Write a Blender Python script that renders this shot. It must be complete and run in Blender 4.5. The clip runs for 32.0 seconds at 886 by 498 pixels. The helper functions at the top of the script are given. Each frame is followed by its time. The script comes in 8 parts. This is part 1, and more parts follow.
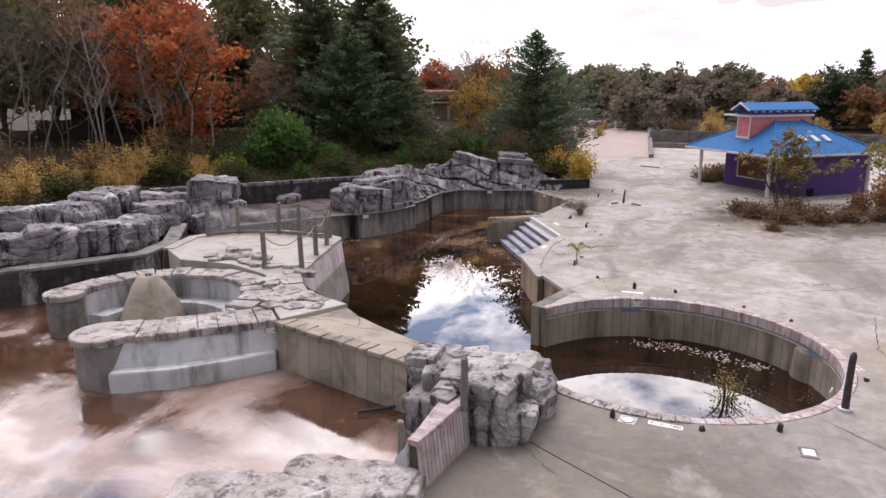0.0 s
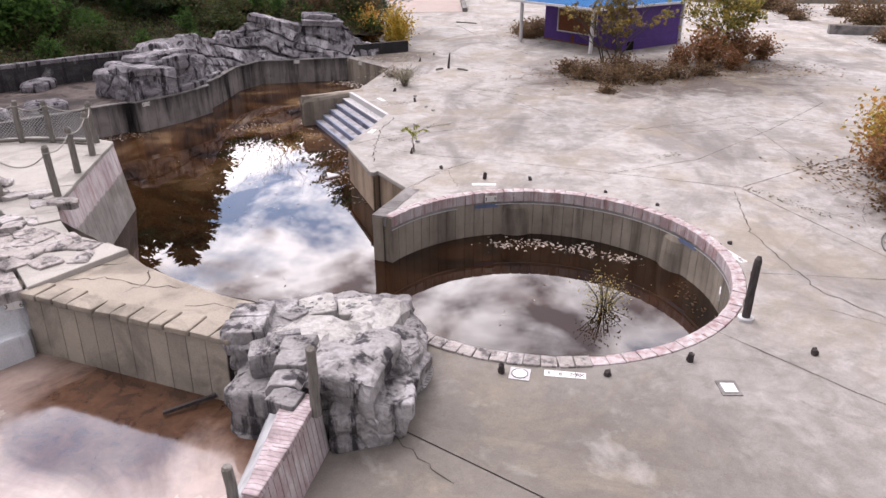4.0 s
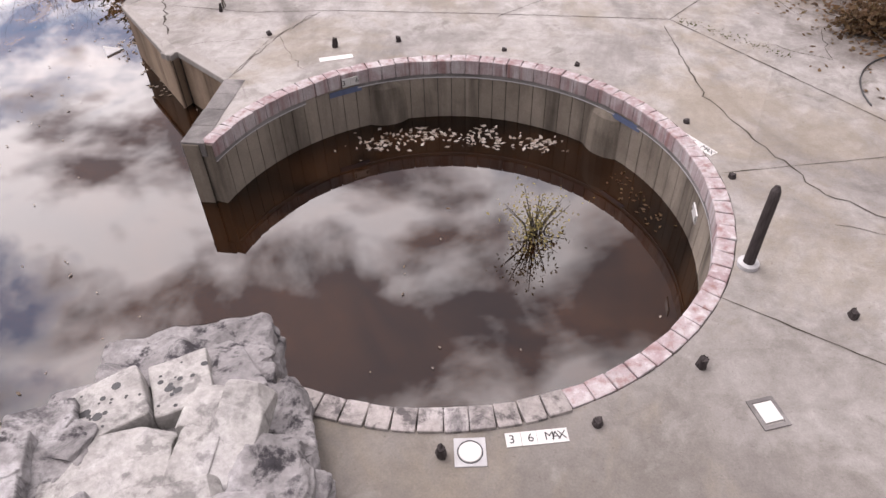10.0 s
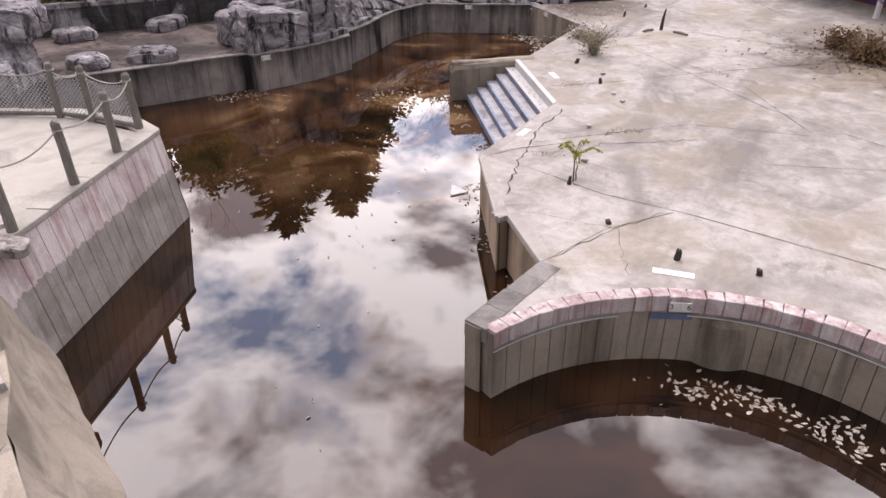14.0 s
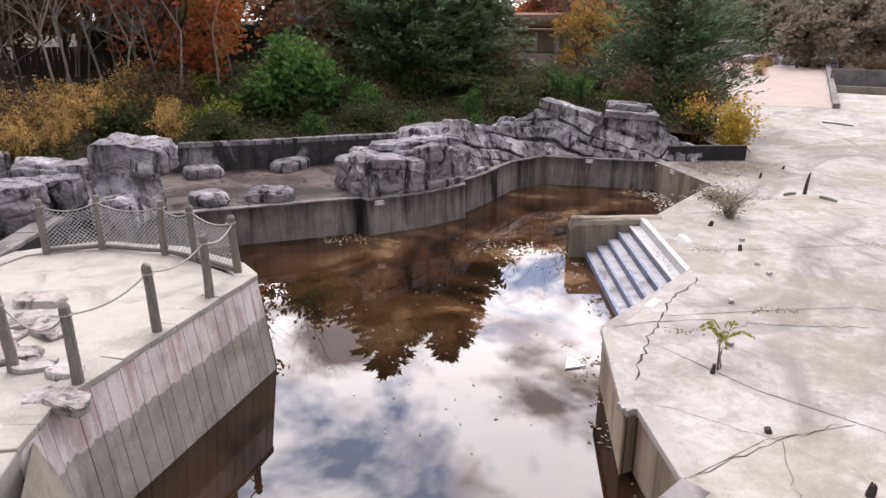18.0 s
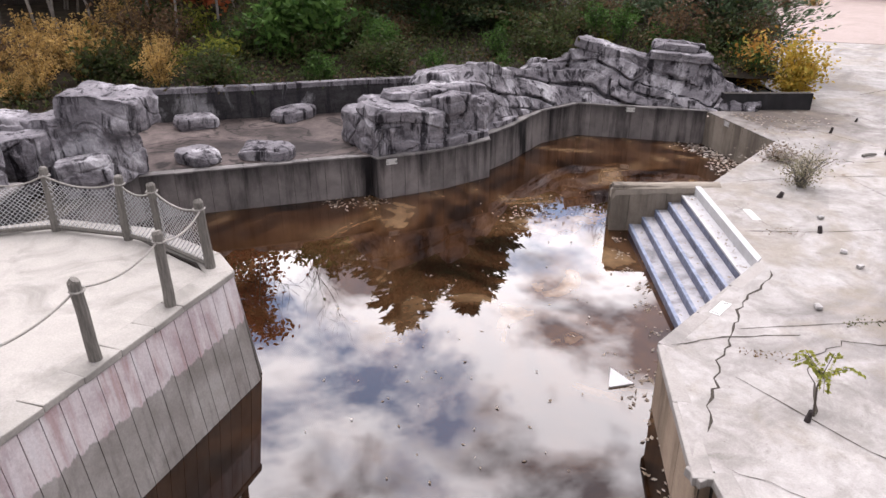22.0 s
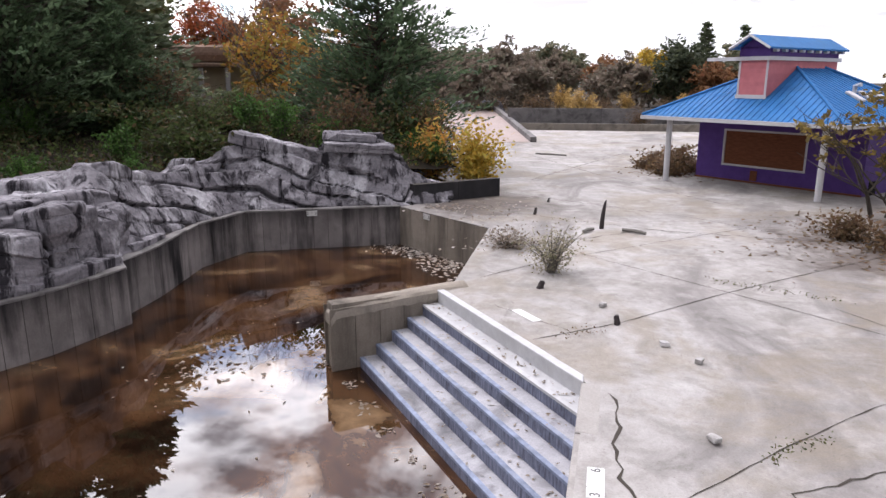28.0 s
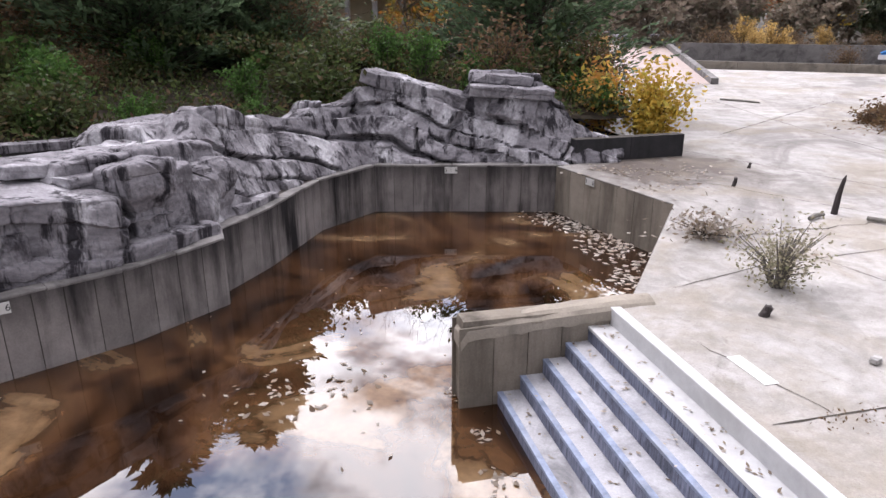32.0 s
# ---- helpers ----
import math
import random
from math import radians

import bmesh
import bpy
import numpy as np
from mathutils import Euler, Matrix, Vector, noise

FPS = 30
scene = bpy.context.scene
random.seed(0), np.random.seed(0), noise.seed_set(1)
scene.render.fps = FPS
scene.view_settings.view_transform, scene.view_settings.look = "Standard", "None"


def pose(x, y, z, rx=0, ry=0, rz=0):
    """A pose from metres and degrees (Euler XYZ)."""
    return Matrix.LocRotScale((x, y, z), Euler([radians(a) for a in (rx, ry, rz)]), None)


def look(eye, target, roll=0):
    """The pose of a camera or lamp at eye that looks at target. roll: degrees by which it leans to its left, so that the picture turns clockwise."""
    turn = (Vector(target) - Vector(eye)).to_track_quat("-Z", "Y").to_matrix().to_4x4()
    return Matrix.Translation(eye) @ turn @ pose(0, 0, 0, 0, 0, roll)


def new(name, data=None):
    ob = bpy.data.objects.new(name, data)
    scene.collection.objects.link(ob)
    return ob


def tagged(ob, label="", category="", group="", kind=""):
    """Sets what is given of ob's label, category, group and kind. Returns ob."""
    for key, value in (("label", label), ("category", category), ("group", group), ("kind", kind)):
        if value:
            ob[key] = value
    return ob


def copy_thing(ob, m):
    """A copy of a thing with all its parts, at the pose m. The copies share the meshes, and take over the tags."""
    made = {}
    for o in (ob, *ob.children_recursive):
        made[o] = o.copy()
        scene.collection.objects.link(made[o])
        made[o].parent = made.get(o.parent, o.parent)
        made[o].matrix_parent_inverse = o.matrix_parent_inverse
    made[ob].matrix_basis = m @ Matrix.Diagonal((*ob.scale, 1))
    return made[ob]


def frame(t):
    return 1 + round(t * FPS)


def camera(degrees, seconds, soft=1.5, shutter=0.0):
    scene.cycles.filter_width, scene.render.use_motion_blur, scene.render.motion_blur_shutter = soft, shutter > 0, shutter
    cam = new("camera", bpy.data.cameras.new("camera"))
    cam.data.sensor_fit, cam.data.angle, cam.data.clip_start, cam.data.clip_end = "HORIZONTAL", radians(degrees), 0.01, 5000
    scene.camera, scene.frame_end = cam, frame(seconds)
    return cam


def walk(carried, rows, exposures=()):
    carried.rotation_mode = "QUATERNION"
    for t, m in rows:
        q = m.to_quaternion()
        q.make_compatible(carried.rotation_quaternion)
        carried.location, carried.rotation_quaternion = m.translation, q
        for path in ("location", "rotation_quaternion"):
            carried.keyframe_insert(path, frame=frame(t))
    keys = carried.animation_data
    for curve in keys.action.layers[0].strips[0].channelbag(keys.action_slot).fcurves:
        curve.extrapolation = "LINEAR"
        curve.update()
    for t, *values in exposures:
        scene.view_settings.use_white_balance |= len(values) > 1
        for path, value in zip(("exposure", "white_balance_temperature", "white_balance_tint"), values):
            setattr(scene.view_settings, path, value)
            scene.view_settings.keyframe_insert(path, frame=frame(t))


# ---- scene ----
cam = camera(65.6, 32.0)
PATH = [
    (0, (2.885, -6.502, 5.891), (1.935, -4.804, 5.428), -0.1),
    (0.5, (2.63, -6.102, 5.896), (1.744, -4.378, 5.403), -0.1),
    (1, (2.347, -5.663, 5.908), (1.523, -3.918, 5.382), -0.2),
    (1.5, (2.068, -5.2, 5.9), (1.316, -3.438, 5.326), -0.2),
    (2, (1.801, -4.777, 5.884), (1.118, -3.004, 5.26), -0.1),
    (2.5, (1.57, -4.382, 5.885), (0.956, -2.603, 5.209), -0.2),
    (3, (1.36, -3.976, 5.875), (0.816, -2.197, 5.141), -0.2),
    (3.5, (1.189, -3.613, 5.872), (0.713, -1.84, 5.08), -0.2),
    (5.5, (0.664, -2.154, 5.777), (0.419, -0.4, 4.849), -0.7),
    (6, (0.517, -1.732, 5.758), (0.324, 0.027, 4.825), -0.7),
    (6.5, (0.405, -1.329, 5.762), (0.261, 0.411, 4.787), -0.9),
    (7, (0.331, -0.924, 5.746), (0.23, 0.793, 4.725), -1.1),
    (7.5, (0.237, -0.522, 5.746), (0.178, 1.16, 4.665), -1.2),
    (8, (0.155, -0.117, 5.75), (0.133, 1.524, 4.607), -1.3),
    (8.5, (0.09, 0.335, 5.754), (0.097, 1.929, 4.546), -1.4),
    (9, (0.053, 0.765, 5.733), (0.074, 2.312, 4.466), -1.5),
    (9.5, (0.031, 1.188, 5.729), (0.048, 2.683, 4.401), -1.6),
    (10, (0.011, 1.612, 5.731), (0.025, 3.085, 4.379), -1.7),
    (10.5, (-0.025, 2.026, 5.731), (-0.023, 3.505, 4.384), -1.5),
    (11, (-0.107, 2.485, 5.754), (-0.178, 3.962, 4.407), -1.4),
    (11.5, (-0.157, 2.858, 5.756), (-0.347, 4.325, 4.41), -1.2),
    (12, (-0.145, 3.109, 5.735), (-0.424, 4.584, 4.414), -1.1),
    (12.5, (-0.152, 3.42, 5.676), (-0.559, 4.918, 4.414), -0.9),
    (13, (-0.173, 3.676, 5.61), (-0.729, 5.188, 4.425), -0.7),
    (13.5, (-0.186, 3.787, 5.551), (-0.9, 5.295, 4.449), -0.7),
    (14, (-0.215, 3.855, 5.492), (-1.098, 5.338, 4.481), -0.6),
    (14.5, (-0.249, 3.933, 5.428), (-1.235, 5.408, 4.506), -0.5),
    (15, (-0.344, 4.076, 5.394), (-1.374, 5.578, 4.566), -0.5),
    (15.5, (-0.502, 4.271, 5.356), (-1.562, 5.805, 4.633), -0.4),
    (17.5, (-1.133, 4.952, 5.275), (-2.334, 6.429, 4.659), 0.0),
    (18, (-1.256, 5.158, 5.282), (-2.475, 6.608, 4.64), -0.1),
    (18.5, (-1.43, 5.393, 5.305), (-2.649, 6.825, 4.624), -0.2),
    (19, (-1.63, 5.655, 5.337), (-2.851, 7.066, 4.615), -0.2),
    (19.5, (-1.843, 5.885, 5.369), (-3.06, 7.279, 4.61), -0.2),
    (20, (-2.028, 6.096, 5.397), (-3.242, 7.477, 4.611), -0.1),
    (20.5, (-2.267, 6.336, 5.394), (-3.476, 7.701, 4.572), -0.1),
    (21, (-2.509, 6.63, 5.38), (-3.712, 7.98, 4.527), -0.1),
    (21.5, (-2.728, 6.946, 5.362), (-3.937, 8.293, 4.511), -0.1),
    (22, (-2.945, 7.241, 5.327), (-4.166, 8.594, 4.503), -0.2),
    (22.5, (-3.231, 7.553, 5.308), (-4.46, 8.916, 4.512), -0.1),
    (23, (-3.516, 7.873, 5.303), (-4.738, 9.241, 4.508), -0.1),
    (23.5, (-3.774, 8.193, 5.262), (-4.972, 9.582, 4.467), -0.1),
    (24, (-4.044, 8.532, 5.192), (-5.208, 9.952, 4.399), -0.1),
    (24.5, (-4.313, 8.883, 5.085), (-5.436, 10.353, 4.324), -0.1),
    (25, (-4.622, 9.255, 4.928), (-5.688, 10.789, 4.212), -0.2),
    (25.5, (-4.95, 9.619, 4.761), (-5.922, 11.231, 4.088), -0.3),
    (26, (-5.253, 9.961, 4.544), (-6.111, 11.653, 3.911), -0.2),
    (26.5, (-5.524, 10.317, 4.316), (-6.263, 12.079, 3.723), -0.3),
    (28.5, (-6.346, 11.941, 3.369), (-6.746, 13.853, 2.938), 0.1),
    (29, (-6.521, 12.366, 3.32), (-6.922, 14.285, 2.925), 0.1),
    (29.5, (-6.679, 12.787, 3.326), (-7.097, 14.702, 2.925), 0.1),
    (30, (-6.822, 13.19, 3.347), (-7.295, 15.078, 2.887), 0.1),
    (30.5, (-6.966, 13.59, 3.366), (-7.51, 15.442, 2.844), 0.1),
    (31, (-7.1, 13.964, 3.4), (-7.722, 15.769, 2.805), -0.0),
    (31.5, (-7.237, 14.341, 3.417), (-7.949, 16.093, 2.767), 0.1),
    (32, (-7.352, 14.666, 3.443), (-8.156, 16.376, 2.789), 0.0),
]
walk(cam, [(t, look(eye, target, roll)) for t, eye, target, roll in PATH], ((0.0, -0.14, 6450, 17), (3.0, 0.1, 6400, 17), (6.0, 0.05, 6450, 18), (9.0, -0.16, 6550, 18), (12.5, 0.1, 6650, 19), (15.5, 0.12, 6500, 17), (18.0, 0.24, 6400, 15), (25.0, 0.28, 6300, 15), (26.5, 0.34, 6250, 14), (28.0, 0.06, 6150, 14), (30.0, 0.04, 6150, 15), (32.0, 0.36, 6150, 14)))

# ---------------------------------------------------------------- world and light
SUN_EL, SUN_AZ = 68.0, 316.0
world = bpy.data.worlds.new("sky")
scene.world = world
world.use_nodes = True
wn, wl = world.node_tree.nodes, world.node_tree.links
wn.clear()
w_out = wn.new("ShaderNodeOutputWorld")
w_bg = wn.new("ShaderNodeBackground")
w_sky = wn.new("ShaderNodeTexSky")
w_sky.sky_type, w_sky.sun_disc = "NISHITA", False
w_sky.sun_elevation, w_sky.sun_rotation = radians(SUN_EL), radians(SUN_AZ)
w_tc = wn.new("ShaderNodeTexCoord")
w_sep = wn.new("ShaderNodeSeparateXYZ")
w_up = wn.new("ShaderNodeMath")
w_up.operation, w_up.inputs[1].default_value = "ADD", 0.22
w_div = wn.new("ShaderNodeVectorMath")
w_div.operation = "DIVIDE"
w_comb = wn.new("ShaderNodeCombineXYZ")
w_n1 = wn.new("ShaderNodeTexNoise")
w_n1.inputs["Scale"].default_value, w_n1.inputs["Detail"].default_value, w_n1.inputs["Roughness"].default_value = 2.5, 12, 0.58
w_n1.inputs["Distortion"].default_value = 0.25
w_map = wn.new("ShaderNodeMapping")
w_map.inputs["Location"].default_value = (3.1, 0.7, 0.0)
w_cover = wn.new("ShaderNodeMapRange")
w_cover.inputs["From Min"].default_value, w_cover.inputs["From Max"].default_value = 0.36, 0.46
w_n2 = wn.new("ShaderNodeTexNoise")
w_n2.inputs["Scale"].default_value, w_n2.inputs["Detail"].default_value, w_n2.inputs["Distortion"].default_value = 5.4, 10, 0.35
w_thick = wn.new("ShaderNodeMath")
w_thick.operation = "SUBTRACT"
w_shade = wn.new("ShaderNodeValToRGB")
w_shade.color_ramp.elements[0].position, w_shade.color_ramp.elements[0].color = 0.41, (0.26, 0.225, 0.235, 1)
w_shade.color_ramp.elements[1].position, w_shade.color_ramp.elements[1].color = 0.59, (1.5, 1.44, 1.43, 1)
w_low = wn.new("ShaderNodeMapRange")
w_low.inputs["From Min"].default_value, w_low.inputs["From Max"].default_value = 0.75, 0.12
w_low.inputs["To Min"].default_value, w_low.inputs["To Max"].default_value = 1.1, 1.3
w_dot = wn.new("ShaderNodeVectorMath")
w_dot.operation = "DOT_PRODUCT"
w_dot.inputs[1].default_value = (-0.5, 0.52, 0.7)
w_glow = wn.new("ShaderNodeMapRange")
w_glow.interpolation_type = "SMOOTHERSTEP"
w_glow.inputs["From Min"].default_value, w_glow.inputs["From Max"].default_value = 0.35, 1.0
w_glow.inputs["To Min"].default_value, w_glow.inputs["To Max"].default_value = 1.0, 5.3
w_gain = wn.new("ShaderNodeMath")
w_gain.operation = "MULTIPLY"
w_bright = wn.new("ShaderNodeVectorMath")
w_bright.operation = "SCALE"
w_skys = wn.new("ShaderNodeVectorMath")
w_skys.operation = "SCALE"
w_mix = wn.new("ShaderNodeMix")
w_mix.data_type = "RGBA"
wl.new(w_tc.outputs["Generated"], w_sep.inputs[0])
wl.new(w_sep.outputs["Z"], w_up.inputs[0])
for k in range(3):
    wl.new(w_up.outputs[0], w_comb.inputs[k])
wl.new(w_tc.outputs["Generated"], w_div.inputs[0])
wl.new(w_comb.outputs[0], w_div.inputs[1])
wl.new(w_div.outputs[0], w_map.inputs[0])
wl.new(w_map.outputs[0], w_n1.inputs["Vector"])
wl.new(w_map.outputs[0], w_n2.inputs["Vector"])
wl.new(w_n1.outputs["Fac"], w_cover.inputs["Value"])
w_half = wn.new("ShaderNodeMath")
w_half.operation, w_half.inputs[1].default_value, w_half.inputs[2].default_value = "MULTIPLY_ADD", 0.75, 0.12
wl.new(w_n2.outputs["Fac"], w_half.inputs[0])
w_dens = wn.new("ShaderNodeMath")
w_dens.operation, w_dens.inputs[1].default_value, w_dens.inputs[2].default_value = "MULTIPLY_ADD", 1.1, -0.6
wl.new(w_n1.outputs["Fac"], w_dens.inputs[0])
wl.new(w_half.outputs[0], w_thick.inputs[0])
wl.new(w_dens.outputs[0], w_thick.inputs[1])
wl.new(w_thick.outputs[0], w_shade.inputs[0])
wl.new(w_sep.outputs["Z"], w_low.inputs["Value"])
wl.new(w_shade.outputs[0], w_bright.inputs[0])
wl.new(w_tc.outputs["Generated"], w_dot.inputs[0])
wl.new(w_dot.outputs["Value"], w_glow.inputs["Value"])
wl.new(w_low.outputs[0], w_gain.inputs[0])
wl.new(w_glow.outputs[0], w_gain.inputs[1])
wl.new(w_gain.outputs[0], w_bright.inputs[3])
wl.new(w_sky.outputs[0], w_skys.inputs[0])
w_part = wn.new("ShaderNodeMath")
w_part.operation, w_part.inputs[1].default_value = "MULTIPLY", 0.1
wl.new(w_glow.outputs[0], w_part.inputs[0])
wl.new(w_part.outputs[0], w_skys.inputs[3])
wl.new(w_cover.outputs[0], w_mix.inputs["Factor"])
w_haze = wn.new("ShaderNodeVectorMath")
w_haze.operation, w_haze.inputs[1].default_value = "ADD", (0.24, 0.24, 0.25)
wl.new(w_skys.outputs[0], w_haze.inputs[0])
wl.new(w_haze.outputs[0], w_mix.inputs["A"])
wl.new(w_bright.outputs[0], w_mix.inputs["B"])
w_hz = wn.new("ShaderNodeMapRange")
w_hz.inputs["From Min"].default_value, w_hz.inputs["From Max"].default_value = 0.22, 0.04
w_hz.inputs["To Max"].default_value = 0.85
wl.new(w_sep.outputs["Z"], w_hz.inputs["Value"])
w_veil = wn.new("ShaderNodeMix")
w_veil.data_type = "RGBA"
w_veil.inputs["B"].default_value = (1.5, 1.48, 1.5, 1)
wl.new(w_hz.outputs[0], w_veil.inputs["Factor"])
wl.new(w_mix.outputs["Result"], w_veil.inputs["A"])
wl.new(w_veil.outputs["Result"], w_bg.inputs["Color"])
w_bg.inputs["Strength"].default_value = 0.81
wl.new(w_bg.outputs[0], w_out.inputs["Surface"])

sun = new("sun", bpy.data.lights.new("sun", "SUN"))
sun.data.energy, sun.data.angle, sun.data.color = 1.0, radians(14), (1.0, 0.95, 0.9)
az, el = radians(SUN_AZ), radians(SUN_EL)
sun.matrix_world = look((40 * math.sin(az) * math.cos(el), 40 * math.cos(az) * math.cos(el), 40 * math.sin(el)), (0, 0, 0))

# ---------------------------------------------------------------- materials
WATER, BED, UP, ISLE = -1.12, -1.4, -0.4, 0.78
ALB = 0.64


def dim(c):
    return tuple(v * ALB for v in c)


def shader(name, rough=0.8, metal=0.0, gloss=0.1):
    m = bpy.data.materials.new(name)
    m.use_nodes = True
    b = m.node_tree.nodes["Principled BSDF"]
    b.inputs["Roughness"].default_value, b.inputs["Metallic"].default_value = rough, metal
    b.inputs["Specular IOR Level"].default_value = gloss if rough > 0.5 else 0.5
    return m, m.node_tree.nodes, m.node_tree.links, b


def noise_node(n, l, vec, scale, detail=6, rough=0.6, stretch=None, dist=0.0):
    t = n.new("ShaderNodeTexNoise")
    t.inputs["Scale"].default_value, t.inputs["Detail"].default_value = scale, detail
    t.inputs["Roughness"].default_value, t.inputs["Distortion"].default_value = rough, dist
    if stretch:
        mp = n.new("ShaderNodeMapping")
        mp.inputs["Scale"].default_value = stretch
        l.new(vec, mp.inputs[0])
        vec = mp.outputs[0]
    l.new(vec, t.inputs["Vector"])
    return t.outputs["Fac"]


def ramp(n, l, fac, *stops):
    r = n.new("ShaderNodeValToRGB")
    e = r.color_ramp.elements
    while len(e) < len(stops):
        e.new(0.5)
    for k, (p, c) in enumerate(stops):
        e[k].position = p
        e[k].color = (*c, 1) if len(c) == 3 else c
    l.new(fac, r.inputs[0])
    return r.outputs[0]


def mixed(n, l, fac, a, b, mode="MIX"):
    x = n.new("ShaderNodeMix")
    x.data_type, x.blend_type = "RGBA", mode
    for sock, v in ((x.inputs["Factor"], fac), (x.inputs["A"], a), (x.inputs["B"], b)):
        if isinstance(v, (int, float)):
            sock.default_value = v
        elif isinstance(v, tuple):
            sock.default_value = (*v, 1)
        else:
            l.new(v, sock)
    return x.outputs["Result"]


def mathn(n, l, op, a, b):
    x = n.new("ShaderNodeMath")
    x.operation, x.use_clamp = op, False
    for k, v in enumerate((a, b)):
        if isinstance(v, (int, float)):
            x.inputs[k].default_value = v
        else:
            l.new(v, x.inputs[k])
    return x.outputs[0]


def bump(n, l, b, height, strength=0.3, dist=0.02):
    u = n.new("ShaderNodeBump")
    u.inputs["Strength"].default_value, u.inputs["Distance"].default_value = strength, dist
    l.new(height, u.inputs["Height"])
    l.new(u.outputs[0], b.inputs["Normal"])


def position(n):
    return n.new("ShaderNodeNewGeometry").outputs["Position"]


def random_tint(n, l, col, amount=0.12):
    """A little lighter or darker from piece to piece."""
    o = n.new("ShaderNodeObjectInfo").outputs["Random"]
    v = mathn(n, l, "MULTIPLY_ADD", o, 2 * amount)
    v.node.inputs[2].default_value = 1 - amount
    h = n.new("ShaderNodeHueSaturation")
    l.new(col, h.inputs["Color"])
    l.new(v, h.inputs["Value"])
    return h.outputs[0]


def concrete(name, light, dark, stain, stain_amount=0.5, streak=False, top=None, rough=0.82, tint=0.1, big=0.35):
    """Weathered concrete: grain, blotches, stains; streak runs the stains down the face."""
    light, dark, stain = dim(light), dim(dark), dim(stain)
    m, n, l, b = shader(name, rough)
    p = position(n)
    blot = noise_node(n, l, p, big, 8, 0.62, dist=0.6)
    grain = noise_node(n, l, p, 38, 4, 0.7)
    mid = noise_node(n, l, p, 2.3, 8, 0.65, dist=0.3)
    c = ramp(n, l, blot, (0.36, dark), (0.58, light))
    c = mixed(n, l, 0.55, c, ramp(n, l, mid, (0.3, dark), (0.62, light)))
    c = mixed(n, l, 0.25, c, ramp(n, l, grain, (0.3, (0.25, 0.25, 0.25)), (0.7, (0.75, 0.75, 0.75))), "OVERLAY")
    st = noise_node(n, l, p, 1.0, 6, 0.62, stretch=(1.5, 1.5, 0.2) if streak else (1.1, 1.1, 1.1), dist=0.1 if streak else 0.9)
    f = ramp(n, l, st, (0.47, (0, 0, 0)), (0.66, (stain_amount,) * 3))
    c = mixed(n, l, f, c, stain)
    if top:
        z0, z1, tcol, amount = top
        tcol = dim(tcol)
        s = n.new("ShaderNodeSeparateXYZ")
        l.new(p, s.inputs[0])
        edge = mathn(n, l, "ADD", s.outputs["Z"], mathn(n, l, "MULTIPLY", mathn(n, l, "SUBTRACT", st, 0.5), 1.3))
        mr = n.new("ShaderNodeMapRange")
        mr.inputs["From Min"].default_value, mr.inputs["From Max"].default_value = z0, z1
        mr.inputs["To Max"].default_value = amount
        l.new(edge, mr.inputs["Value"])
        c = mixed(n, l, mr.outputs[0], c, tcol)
    l.new(random_tint(n, l, c, tint), b.inputs["Base Color"])
    bump(n, l, b, mixed(n, l, 0.5, grain, mid), 0.35, 0.012)
    return m


def plain(name, col, rough=0.6, var=0.15, scale=9, metal=0.0, bumpy=0.15, stretch=None, dirt=None):
    col, dirt = dim(col), dim(dirt) if dirt else None
    m, n, l, b = shader(name, rough, metal)
    p = position(n)
    f = noise_node(n, l, p, scale, 6, 0.65, stretch)
    lo, hi = tuple(v * (1 - var) for v in col), tuple(min(1, v * (1 + var)) for v in col)
    c = ramp(n, l, f, (0.3, lo), (0.7, hi))
    if dirt:
        g = noise_node(n, l, p, 1.4, 7, 0.7, dist=0.5)
        c = mixed(n, l, ramp(n, l, g, (0.5, (0, 0, 0)), (0.72, (0.7,) * 3)), c, dirt)
    l.new(random_tint(n, l, c, 0.06), b.inputs["Base Color"])
    if bumpy:
        bump(n, l, b, f, bumpy, 0.01)
    return m


